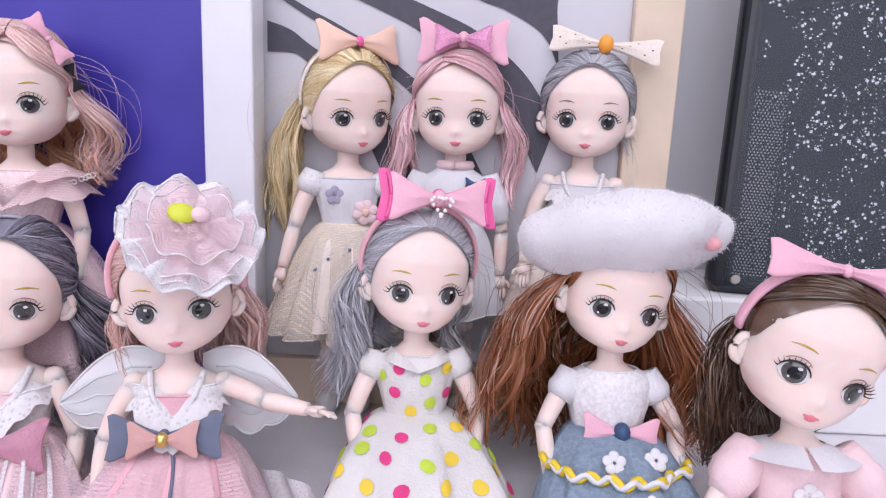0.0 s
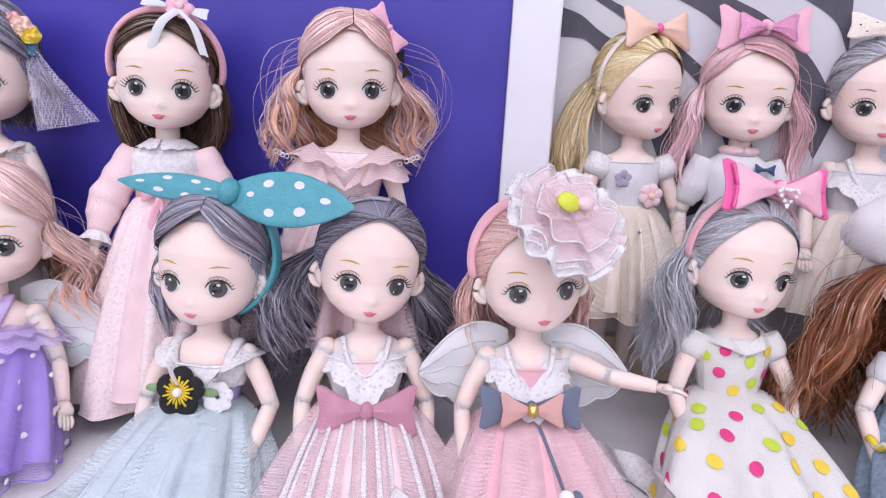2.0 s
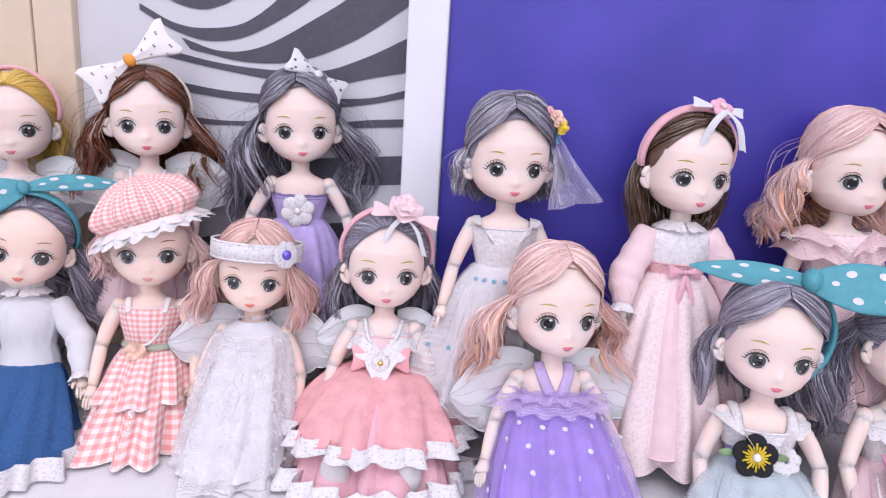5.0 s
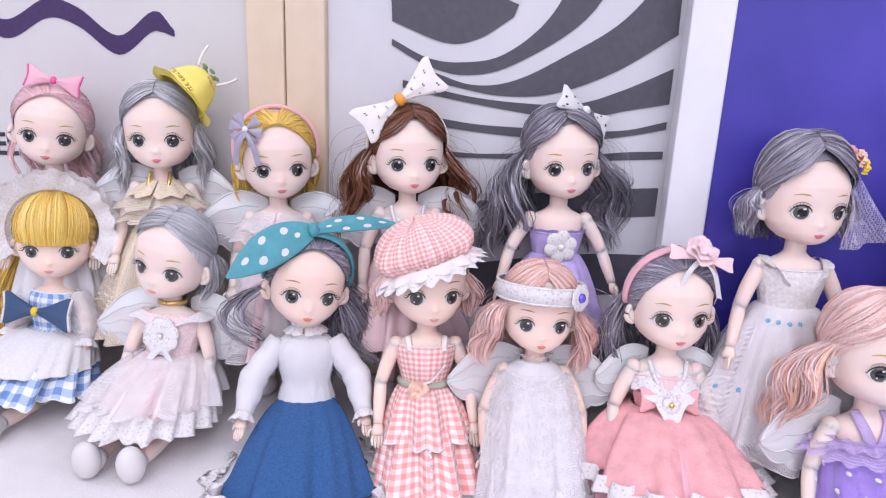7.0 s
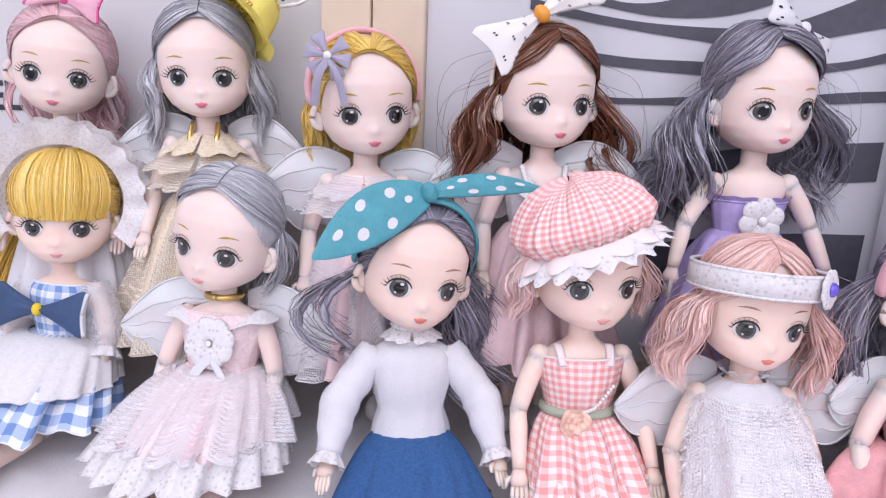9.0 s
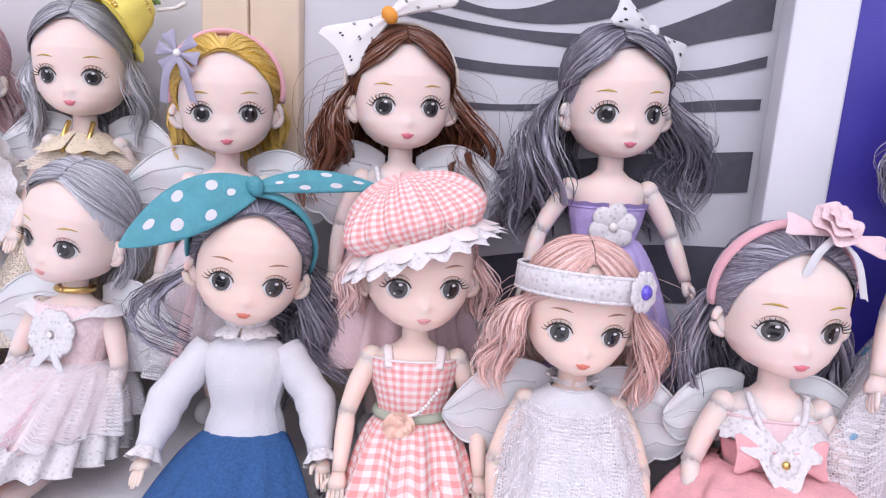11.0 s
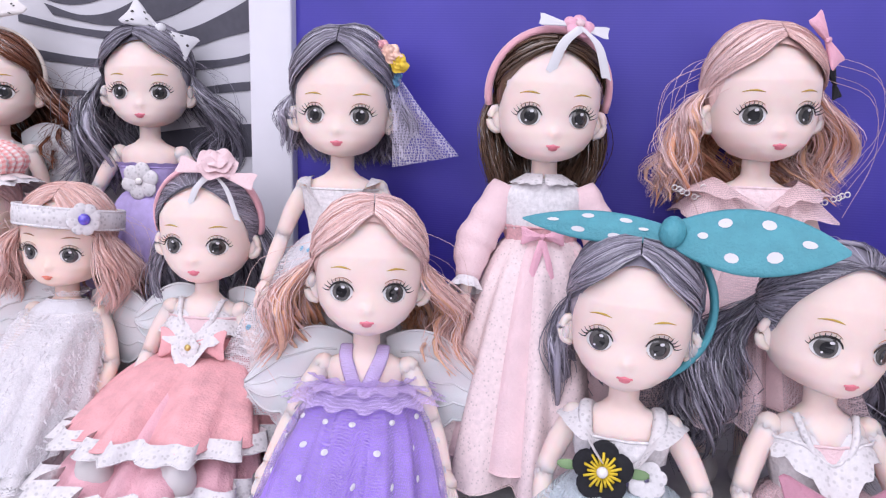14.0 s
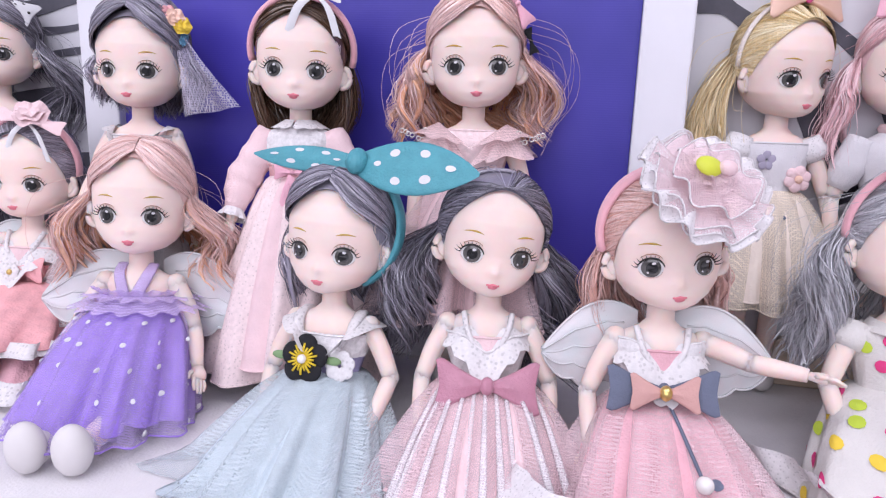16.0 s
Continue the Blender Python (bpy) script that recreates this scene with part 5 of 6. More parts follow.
d = start_doll(5, (-0.1863, 0.256, 0.0890), (-0.1667, 0.262, 0.0865), up=4, lean=-8)
d.M = d.H
d.hair(HAIRS["smoke"], "back", 0.066, 0.013, 0.008, n=460, gather=(112, 98, 0.7))
d.band(HAIRS["dark"], 0.0018, 10, lift=1.07)
d.M = d.B
d.bodice(CROCHET, -0.036, -0.053, 0.0018, dip=0.006)
d.bodice(PALE_PINK, -0.037, -0.053, 0.0008)
lace_collar(d)
d.skirt(PALE_PINK, drop=0.035, fwd=0.026, rx=0.036, ry=0.032, pleats=16, amp=0.09)
at = d.skirt(PINK_NET, drop=0.036, fwd=0.028, rx=0.043, ry=0.037, pleats=18, amp=0.13)
for k in range(-5, 6):
    u0 = k * 0.032
    q = at(np.full(14, u0 % 1.0), np.linspace(0.15, 0.98, 14), 0.0012)
    d.tube(q, [0.0006, 0.0016], WHITE_NET, 6, flat=0.3, up=(0, -1, 0.6))
d.bow(mat4((0.0005, -0.0180, -0.0515), -20, 0, 0), 0.0160, 0.0092, MAUVE_SATIN, MAUVE_SATIN, thick=0.26, notch=0.3)
for s in (-1, 1):
    d.arm(s, (0.0225, -0.004, -0.053), (0.0225, -0.014, -0.069))
end_doll(d, "dark grey-haired doll in lace bodice with mauve satin bow")

d = start_doll(6, (-0.2628, 0.2497, 0.0853), (-0.2413, 0.2490, 0.0843), up=6, lean=-8)
d.M = d.H
d.hair(HAIRS["grey"], "centre", 0.052, 0.004, 0.004, n=420, front=88, cover=True, forward=-0.012, puff=1.6, tall=1.16)
d.band(TEAL_CLOTH, 0.0046, 0, flat=0.35, lift=1.28, lo=-20, hi=150)
sp = [(0.30, 0.5, 0.0024), (0.36, -0.6, 0.0024), (0.55, 0.55, 0.0024), (0.60, -0.45, 0.0026), (0.78, 0.1, 0.0024), (0.18, 0.0, 0.0018)]
bw = mat4((0.010, -0.008, 0.0405), -24, -1, -8)
d.bow(bw, 0.056, 0.0125, TEAL_CLOTH, TEAL_CLOTH, thick=0.14, notch=0, knot_r=0.0048, leaf=True, left=0.5, spots=sp, spot_mat=WHITE_DOT)
for s in (-1, 1):
    d.ball((s * 0.0235, 0.0, -0.002), (0.002, 0.003, 0.0035), JELLY, 8, 6)
d.M = d.B
d.bodice(plain("lilac_chambray", (0.40, 0.36, 0.58), 0.85, vary=0.15, scale=900, bump=0.4), -0.038, -0.053)
d.bodice(CROCHET, -0.037, -0.045, 0.0018)
for s in (-1, 1):
    d.frill(np.array([(s * 0.007, -0.0085, -0.040), (s * 0.010, -0.0075, -0.034), (s * 0.0125, -0.002, -0.0305), (s * 0.0120, 0.004, -0.0310), (s * 0.009, 0.008, -0.036)]), 0.0085, WHITE_LACE, 4, 0.0006, 0.7, 0.35, scallop=0.35)
    d.tube(smooth_path([(s * 0.007, -0.0090, -0.041), (s * 0.0105, -0.0070, -0.033), (s * 0.0105, 0.002, -0.0295), (s * 0.008, 0.008, -0.035)], 14), 0.0022, WHITE_LACE, 6, flat=0.4)
d.petals(mat4((0.008, -0.0112, -0.047), -8, 0, 0), 0.0058, WHITE_LACE, 7, 0.08)
d.skirt(PALE_BLUE, drop=0.036, fwd=0.028, rx=0.038, ry=0.035, pleats=11, amp=0.11)
d.skirt(net("pale_blue_tulle", (0.66, 0.74, 0.78), 900, 0.4, glitter=True), drop=0.038, fwd=0.031, rx=0.046, ry=0.041, pleats=12, amp=0.12)
fl = mat4((-0.0045, -0.0135, -0.0455), -12, 0, 0)
d.petals(fl, 0.0088, BLACK_FELT, 5, 0.12, None, width=0.62)
for k in range(20):
    a = 2 * np.pi * k / 20
    r1 = 0.0055 if k % 2 else 0.0042
    p0, p1 = np.array([0.0014 * math.cos(a), -0.0016, 0.0014 * math.sin(a)]), np.array([r1 * math.cos(a), -0.0014, r1 * math.sin(a)])
    o = d.within(fl)
    d.tube([p0, (p0 + p1) / 2 - np.array([0, 0.0004, 0]), p1], 0.00042, YELLOW_THREAD, 5)
    d.M = o
o = d.within(fl)
d.ball((0, -0.0022, 0), 0.0017, PEARL)
d.M = o
for s in (-1, 1):
    d.ball((-0.0045 + s * 0.010, -0.0118, -0.0455), (0.0035, 0.0006, 0.0016), GREEN_LEAF, 10, 6)
d.arm(-1, (0.022, -0.003, -0.052), (0.0215, -0.010, -0.068))
d.arm(1, (0.0245, -0.003, -0.051), (0.0215, -0.016, -0.066))
end_doll(d, "grey-haired doll with teal polka-dot bow and black felt flower")

d = start_doll(7, (-0.3625, 0.2535, 0.0928), (-0.3420, 0.2605, 0.0922), up=8, lean=-9)
d.M = d.H
d.hair(HAIRS["two_tone"], "centre", 0.046, 0.014, 0.006, n=540, part_x=0.001, front=80, cover=True, forward=-0.004, puff=1.4, tall=1.12, tip=HAIRS["orange"])
d.wisps(HAIRS["two_tone"], 10)
for s in (-1, 1):
    d.ball((s * 0.0235, -0.002, 0.003), (0.002, 0.003, 0.0035), JELLY, 8, 6)
d.M = d.B
d.wings(1.0, -0.012)
d.bodice(PURPLE_SATIN, -0.042, -0.050, 0.0012)
for s in (-1, 1):
    d.tube(smooth_path([(s * 0.0062, -0.002, -0.0265), (s * 0.0058, -0.0062, -0.0300), (s * 0.0030, -0.0090, -0.037), (s * 0.0005, -0.0100, -0.043)], 12), [0.0022, 0.0026], LILAC_RIBBON, 8, flat=0.35, up=(0, -1, 0))
ruff = d.ring_at(-0.0385, 1.08, 120, 0.0022)
ruff = np.vstack([ruff, ruff[:1]])
for wd, am, ou, dn in ((0.0110, 0.0018, 0.90, 0.45), (0.0085, 0.0015, 0.80, 0.10), (0.0055, 0.0010, 0.50, -0.45)):
    d.frill(ruff, wd, LILAC_RIBBON, 19, am, ou, dn, 0.1, rows=7)
d.tube(np.vstack([d.ring_at(-0.0410, 1.05, 60, 0.0018), d.ring_at(-0.0410, 1.05, 60, 0.0018)[:1]]), 0.0011, LILAC_RIBBON, 6)
d.skirt(PURPLE_SATIN, z0=-0.042, drop=0.040, fwd=0.022, rx=0.032, ry=0.030, pleats=15, amp=0.13, power=0.55, v1=0.92)
at = d.skirt(PURPLE_NET, z0=-0.042, drop=0.042, fwd=0.024, rx=0.036, ry=0.033, pleats=15, amp=0.08, off=0.0025, power=0.55, v1=0.94, hem=PURPLE_SATIN)
d.spots(at, [((k + 0.5 * (j % 2)) / 13 + 0.02 * math.sin(7 * k + j), 0.22 + 0.17 * j) for j in range(5) for k in range(13)], 0.0011, WHITE_DOT, o=0.0008)
for s in (-1, 1):
    d.arm(s, (0.0235, -0.004, -0.051), (0.0285, -0.013, -0.064))
d.M = d.L
d.legs(reach=0.074, spread=0.0075)
end_doll(d, "pink-haired doll in dotted purple tulle dress with pearly wings")

d = start_doll(8, (-0.4605, 0.2865, 0.0975), (-0.4395, 0.2910, 0.0975), up=5, lean=-8)
d.M = d.H
d.hair(HAIRS["grey"], "back", 0.055, 0.012, 0.004, n=360)
d.band(PINK_VELVET, 0.0030, 14, lift=1.16)
d.rosette(mat4((0.009, -0.013, 0.0385), -45, 18, 0), 0.0095, PALE_PINK, 5, 0.16, 3, cup=0.5)
d.tails(mat4((0.008, -0.015, 0.0355), 0, 0, 0), 0.022, 0.0028, WHITE_DOT, 0.55, 2)
d.bow(mat4((0.009, -0.014, 0.0350), -30, 12, 0), 0.018, 0.0046, PALE_PINK, PINK_RIBBON, thick=0.15)
d.M = d.B
d.wings(0.7, -0.010)
d.bodice(PALE_PINK, -0.036, -0.046)
d.bodice(CORAL_CLOTH, -0.044, -0.056, 0.0022)
lace_collar(d, WHITE_LACE, 0.011)
d.skirt(CORAL_CLOTH, drop=0.021, fwd=0.016, rx=0.042, ry=0.032, pleats=9, amp=0.12, off=0.003)
d.skirt(PINK_CLOTH, drop=0.036, fwd=0.026, rx=0.041, ry=0.036, pleats=12, amp=0.10, v0=0.05)
d.skirt(WHITE_LACE, drop=0.037, fwd=0.028, rx=0.047, ry=0.042, pleats=21, amp=0.07, v0=0.88, off=0.003)
d.skirt(WHITE_LACE, drop=0.023, fwd=0.018, rx=0.046, ry=0.036, pleats=19, amp=0.07, v0=0.86, off=0.004)
d.bow(mat4((0, -0.0115, -0.0455), -10, 0, 0), 0.0125, 0.0060, CORAL_CLOTH, CORAL_CLOTH, thick=0.22)
d.petals(mat4((0, -0.0145, -0.0465), -10, 0, 0), 0.0042, WHITE_LACE, 8, 0.2, GOLD, 0.3)
d.ball((0.001, -0.017, -0.0565), (0.003, 0.002, 0.0035), PEARL, 10, 7)
for s in (-1, 1):
    d.arm(s, (0.0225, -0.002, -0.052), (0.0245, -0.012, -0.067))
d.M = d.L
d.legs(reach=0.060, spread=0.015)
end_doll(d, "grey-haired doll with pink flower headband in coral and pink lace dress")

d = start_doll(9, (-0.5340, 0.2785, 0.0900), (-0.5150, 0.2830, 0.0888), up=4, lean=-7, lip=LIP_CORAL, brow=BROW, skin=SKIN_WARM, size=0.93)
d.M = d.H
d.hair(HAIRS["peach"], "centre", 0.040, 0.010, 0.004, n=440, under=0.004, front=62, cover=True)
d.wisps(HAIRS["peach"], 12, 0.04)
pts = [(0.0262 * math.sin(a), 0.0018 - 0.0258 * math.cos(a), 0.0185 + 0.002 * math.cos(a)) for a in np.linspace(0, 2 * np.pi, 50)]
d.strip(pts, 0.0090, WHITE_CLOTH)
d.strip(np.array(pts) * (1.03, 1.03, 1), 0.0098, WHITE_LACE)
for zz in (0.0048, -0.0048):
    d.tube(np.array(pts) * (1.035, 1.035, 1) + (0, 0, zz), 0.0009, FINE_LACE, 6)
d.petals(mat4((0.019, -0.0205, 0.0205), -5, 0, 38), 0.0085, WHITE_LACE, 8, 0.12, GEM, 0.36)
d.M = d.B
d.wings(0.95, -0.010)
d.bodice(WHITE_CLOTH, -0.028, -0.054, 0.0014)
d.frill(d.ring_at(-0.0265, 1.1, 50, 0.001), 0.005, WHITE_NET, 12, 0.0006, 0.5, -0.5)
d.skirt(WHITE_CLOTH, z0=-0.046, drop=0.034, fwd=0.024, rx=0.025, ry=0.026, pleats=8, amp=0.06, off=0.002)
at = d.skirt(FINE_LACE, z0=-0.040, drop=0.044, fwd=0.024, rx=0.023, ry=0.024, pleats=10, amp=0.09, off=0.003)
at = d.skirt(WHITE_NET, z0=-0.032, drop=0.052, fwd=0.026, rx=0.025, ry=0.026, pleats=9, amp=0.10, off=0.004, ragged=0.002)
fu, fv = d.rng.random(3600), 0.04 + 0.95 * d.rng.random(3600)
fp = at(fu, fv)
d.fuzz(fp, np.stack([np.sin(fu * 2 * np.pi) * 0.6, -np.cos(fu * 2 * np.pi) * 0.6, np.full(3600, -1.4)], -1), 0.0026, 0.00050, WHITE_NET)
for s in (-1, 1):
    d.arm(s, (0.0225, -0.005, -0.052), (0.0215, -0.016, -0.069), skin=SKIN_WARM)
end_doll(d, "peach-blond doll with white lace headband and feathery white dress")

d = start_doll(10, (-0.5970, 0.2812, 0.0985), (-0.5770, 0.2900, 0.0980), up=3, lean=-6, lip=LIP_PALE, brow=BROW, skin=SKIN_WARM)
d.M = d.H
d.hair(HAIRS["two_tone"], "centre", 0.028, 0.005, 0.003, n=260, front=72)
d.within(mat4((-0.001, 0.004, 0.0190), -5, -19, 0))
th = np.linspace(0.02, 1.62, 24)
ph = np.arange(130) * 2 * np.pi / 130
T, F = np.meshgrid(th, ph, indexing="ij")
K = 1 + 0.045 * np.sin(26 * F + 0.8 * np.sin(5 * F)) * np.sin(T) ** 2 + 0.05 * np.sin(3 * F + T * 3) + 0.04 * np.sin(7 * F + 2) * np.sin(T) - 0.16 * np.exp(-((T - 1.62) / 0.16) ** 2)
d.grid(np.stack([0.0312 * K * np.sin(T) * np.sin(F), -0.0282 * K * np.sin(T) * np.cos(F), 0.0245 * K * np.cos(T)], -1), PINK_CHECK, wrap=True, uvs=np.stack([F * 0.028, T * 0.026], -1))
ring = np.stack([0.0266 * np.sin(ph), -0.0240 * np.cos(ph), np.full(130, -0.0010)], -1)
ring = np.vstack([ring, ring[:1]])
d.frill(ring, 0.0125, WHITE_LACE, 23, 0.0020, 0.55, 0.50, 0.35, 7)
d.frill(ring * 1.02, 0.0085, PINK_CHECK, 14, 0.0022, 0.6, 0.5, 0.0, 6)
d.M = d.B
d.bodice(PINK_CHECK, -0.033, -0.053, 0.0014, uv=True)
for s in (-1, 1):
    d.tube(smooth_path([(s * 0.008, -0.0085, -0.035), (s * 0.0088, -0.003, -0.0295), (s * 0.008, 0.006, -0.034)], 10), 0.0016, PINK_CHECK, 6, flat=0.4)
d.tube(np.vstack([d.ring_at(-0.052, 1.06, 40, 0.0018), d.ring_at(-0.052, 1.06, 40, 0.0018)[:1]]), 0.0018, plain("sage_ribbon", (0.42, 0.46, 0.36), 0.6), 6)
at = d.skirt(PINK_CHECK, z0=-0.053, drop=0.018, fwd=0.010, rx=0.0245, ry=0.021, pleats=10, amp=0.10, uv=True)
at = d.skirt(PINK_CHECK, z0=-0.060, drop=0.028, fwd=0.026, rx=0.0290, ry=0.026, pleats=10, amp=0.12, uv=True, v0=0.2)
d.rosette(mat4((-0.004, -0.0125, -0.0535), -10, 0, 0), 0.0052, PEACH_RIBBON, 5, 0.2, 3, cup=0.9)
for k in range(14):
    d.ball((-0.002 + 0.0008 * k, -0.0115, -0.050 + 0.0006 * k - 0.0018 * math.sin(k * 0.3)), 0.0007, PEARL, 6, 5)
for k in range(12):
    p = at(np.array(0.005), np.array(0.22 + 0.05 * k), 0.001)
    d.ball(p, 0.0008, PEARL, 6, 5)
for s in (-1, 1):
    d.arm(s, (0.0215, -0.004, -0.052), (0.0225, -0.015, -0.068), skin=SKIN_WARM)
end_doll(d, "doll in pink gingham mob cap and matching tiered dress")

d = start_doll(11, (-0.6685, 0.2735, 0.0955), (-0.6488, 0.2835, 0.0920), up=4, lean=-8, lip=LIP_CORAL, brow=BROW, skin=SKIN_WARM)
d.M = d.H
d.hair(HAIRS["smoke"], "back", 0.062, 0.014, 0.008, n=420, forward=0.006, gather=(112, 98, 0.88, 1), tip=HAIRS["grey"])
d.band(HAIRS["grey"], 0.0014, 18, lift=1.07)
d.band(TEAL_CLOTH, 0.0032, 22, flat=0.4, lift=1.17)
d.bow(mat4((-0.003, -0.011, 0.0390), -26, -20, 12), 0.054, 0.0095, TEAL_CLOTH, TEAL_CLOTH, thick=0.16, notch=0, knot_r=0.0035, droop=0.012, leaf=True, left=1.2, right=0.55, spots=sp, spot_mat=WHITE_DOT)
d.M = d.B
d.bodice(WHITE_CLOTH, -0.0275, -0.0615, 0.0016)
d.frill(d.ring_at(-0.0235, 1.15, 50, 0.001), 0.0055, WHITE_LACE, 12, 0.0005, 0.75, 0.55, 0.15)
d.tube(np.vstack([d.ring_at(-0.0225, 1.2, 40, 0.0006), d.ring_at(-0.0225, 1.2, 40, 0.0006)[:1]]), 0.0016, WHITE_LACE, 6)
d.skirt(DENIM, z0=-0.0595, drop=0.030, fwd=0.032, rx=0.038, ry=0.033, pleats=9, amp=0.07, power=0.85)
d.skirt(WHITE_LACE, z0=-0.0595, drop=0.030, fwd=0.034, rx=0.046, ry=0.042, pleats=24, amp=0.06, power=0.85, v0=0.86, off=0.004)
for s in (-1, 1):
    d.arm(s, (0.0245, -0.005, -0.049), (0.028, -0.016, -0.064), skin=SKIN_WARM, sleeve=WHITE_CLOTH, sleeve_len=0.96, puff=0.0066, cuff=WHITE_LACE)
end_doll(d, "doll with teal dotted hair bow, white blouse and denim skirt")

d = start_doll(12, (-0.7674, 0.2822, 0.1018), (-0.7466, 0.2806, 0.0985), up=3, lean=-8, yaw=2, brow=BROW_GOLD, lip=LIP_PALE)
d.M = d.H
d.hair(HAIRS["silver"], "centre", 0.030, 0.004, 0.002, n=330, part_x=0.001, front=100, under=0.006)
d.M = d.B
d.wings(1.0, -0.010)
d.bodice(PALE_PINK, -0.034, -0.053, 0.0012)
d.bodice(PINK_CROCHET, -0.031, -0.053, 0.0022)
d.tube(np.vstack([d.ring_at(-0.0255, 1.2, 40, 0.0006), d.ring_at(-0.0255, 1.2, 40, 0.0006)[:1]]), 0.0012, GOLD, 6)
d.petals(mat4((0.0, -0.0115, -0.041), -8, 0, 0), 0.0095, WHITE_LACE, 8, 0.1, PEARL, 0.12)
d.tails(mat4((0.001, -0.012, -0.045)), 0.020, 0.0035, WHITE_DOT, 0.45, 2)
d.skirt(PINK_CLOTH, drop=0.027, fwd=0.020, rx=0.028, ry=0.027, pleats=10, amp=0.10, v1=0.95)
d.skirt(PINK_LACE, drop=0.024, fwd=0.017, rx=0.033, ry=0.030, pleats=15, amp=0.10, v1=0.85)
d.skirt(WHITE_NET, drop=0.017, fwd=0.012, rx=0.034, ry=0.031, pleats=17, amp=0.10, off=0.003)
d.skirt(WHITE_LACE, drop=0.025, fwd=0.018, rx=0.035, ry=0.032, pleats=22, amp=0.08, v0=0.78, off=0.003)
for s in (-1, 1):
    d.frill(np.array([(s * 0.009, -0.006, -0.033), (s * 0.0145, -0.0035, -0.0300), (s * 0.0155, 0.0025, -0.0305), (s * 0.0110, 0.006, -0.033)]), 0.008, FINE_LACE, 3, 0.0008, 0.7, 0.4)
    d.arm(s, (0.0215, -0.003, -0.053), (0.0215, -0.011, -0.070))
d.M = d.L
d.legs(reach=0.068, spread=0.0105)
end_doll(d, "silver-haired doll in pink lace dress with wings, legs forward")

d = start_doll(13, (-0.8510, 0.2960, 0.1000), (-0.8325, 0.3050, 0.0985), up=3, lean=-8, yaw=-4, lip=LIP_PALE, brow=SKIN_WARM, skin=SKIN_WARM)
d.M = d.H
d.hair(HAIRS["yellow"], "bangs", 0.128, 0.030, 0.005, n=480, thick=0.0010, gather=(128, 104, 0.92, -1))
for layer, (rr, ww) in enumerate(((1.16, 0.0135), (1.20, 0.0110))):
    pts = []
    for a in np.radians(np.linspace(-125, 125, 70)):
        pts.append((0.0230 * rr * math.sin(a), 0.004 - 0.010 * layer, 0.0125 + 0.0225 * rr * math.cos(a)))
    pts = np.array(pts)
    out = pts - np.array([0, 0, 0.012])
    out[:, 1] = 0
    out /= np.linalg.norm(out, axis=1)[:, None]
    s = np.arange(70)
    P = [pts + out * (ww * k + 0.0010 * k * np.sin(s * 1.5)[:, None]) + np.array([0, -1, 0]) * (0.006 * k + 0.0016 * k * np.sin(s * 0.9 + layer)[:, None]) for k in np.linspace(0, 1, 5)]
    d.grid(P, FINE_LACE if layer else WHITE_LACE)
d.rosette(mat4((0, 0.006, 0.012), 180, 0, 0), 0.0275, FINE_LACE, 14, 0.03, 1, cup=0.9)
d.M = d.B
d.bodice(BLUE_CHECK, -0.031, -0.053, 0.0014, uv=True)
d.skirt(BLUE_CHECK, drop=0.028, fwd=0.020, rx=0.044, ry=0.035, pleats=13, amp=0.10, uv=True, ragged=0.001, v1=0.92)
d.skirt(plain("white_pleated_cotton", (0.76, 0.74, 0.76), 0.9, vary=0.07, scale=500, bump=0.6, bscale=1500), drop=0.026, fwd=0.019, rx=0.041, ry=0.034, pleats=24, amp=0.035, off=0.0035, v1=0.68)
d.bow(mat4((0, -0.0130, -0.0400), -8, 0, 0), 0.0195, 0.0092, NAVY_RIBBON, YELLOW_THREAD, thick=0.25, trim=WHITE_DOT, knot_r=0.0020)
for s in (-1, 1):
    d.arm(s, (0.0225, -0.003, -0.051), (0.0245, -0.011, -0.067), skin=SKIN_WARM, sleeve=WHITE_NET, sleeve_len=0.62, puff=0.0078, cuff=FINE_LACE)
d.M = d.L
d.legs(skin=SKIN_WARM, spread=0.0105, reach=0.066)
end_doll(d, "yellow-haired doll in lace bonnet and blue gingham apron dress")

# back row, from the speaker side
d = start_doll(21, (0.0600, 0.3580, 0.1698), (0.0807, 0.3545, 0.1695), up=2, lean=-3, sit=False, brow=BROW)
d.M = d.H
d.hair(HAIRS["silver"], "back", 0.060, 0.006, 0.003, n=330)
d.band(HAIRS["silver"], 0.0022, 8, lift=1.08)
d.bow(mat4((0.006, -0.006, 0.0395), -18, 6, 0), 0.0275, 0.0075, BEIGE_NET, ORANGE_RIBBON, thick=0.3, knot_r=0.0040, spots=[(0.3 + 0.14 * k, (k % 3 - 1) * 0.5, 0.0005) for k in range(5)], spot_mat=LASH)
d.M = d.B
d.bodice(WHITE_CLOTH, -0.034, -0.053)
d.skirt(BEIGE_NET, drop=0.045, fwd=0.002, rx=0.030, ry=0.026)
lace_collar(d, WHITE_LACE, 0.010)
for s in (-1, 1):
    d.arm(s)
stand_legs(d)
end_doll(d, "silver-haired doll with beige dotted bow, standing behind others")

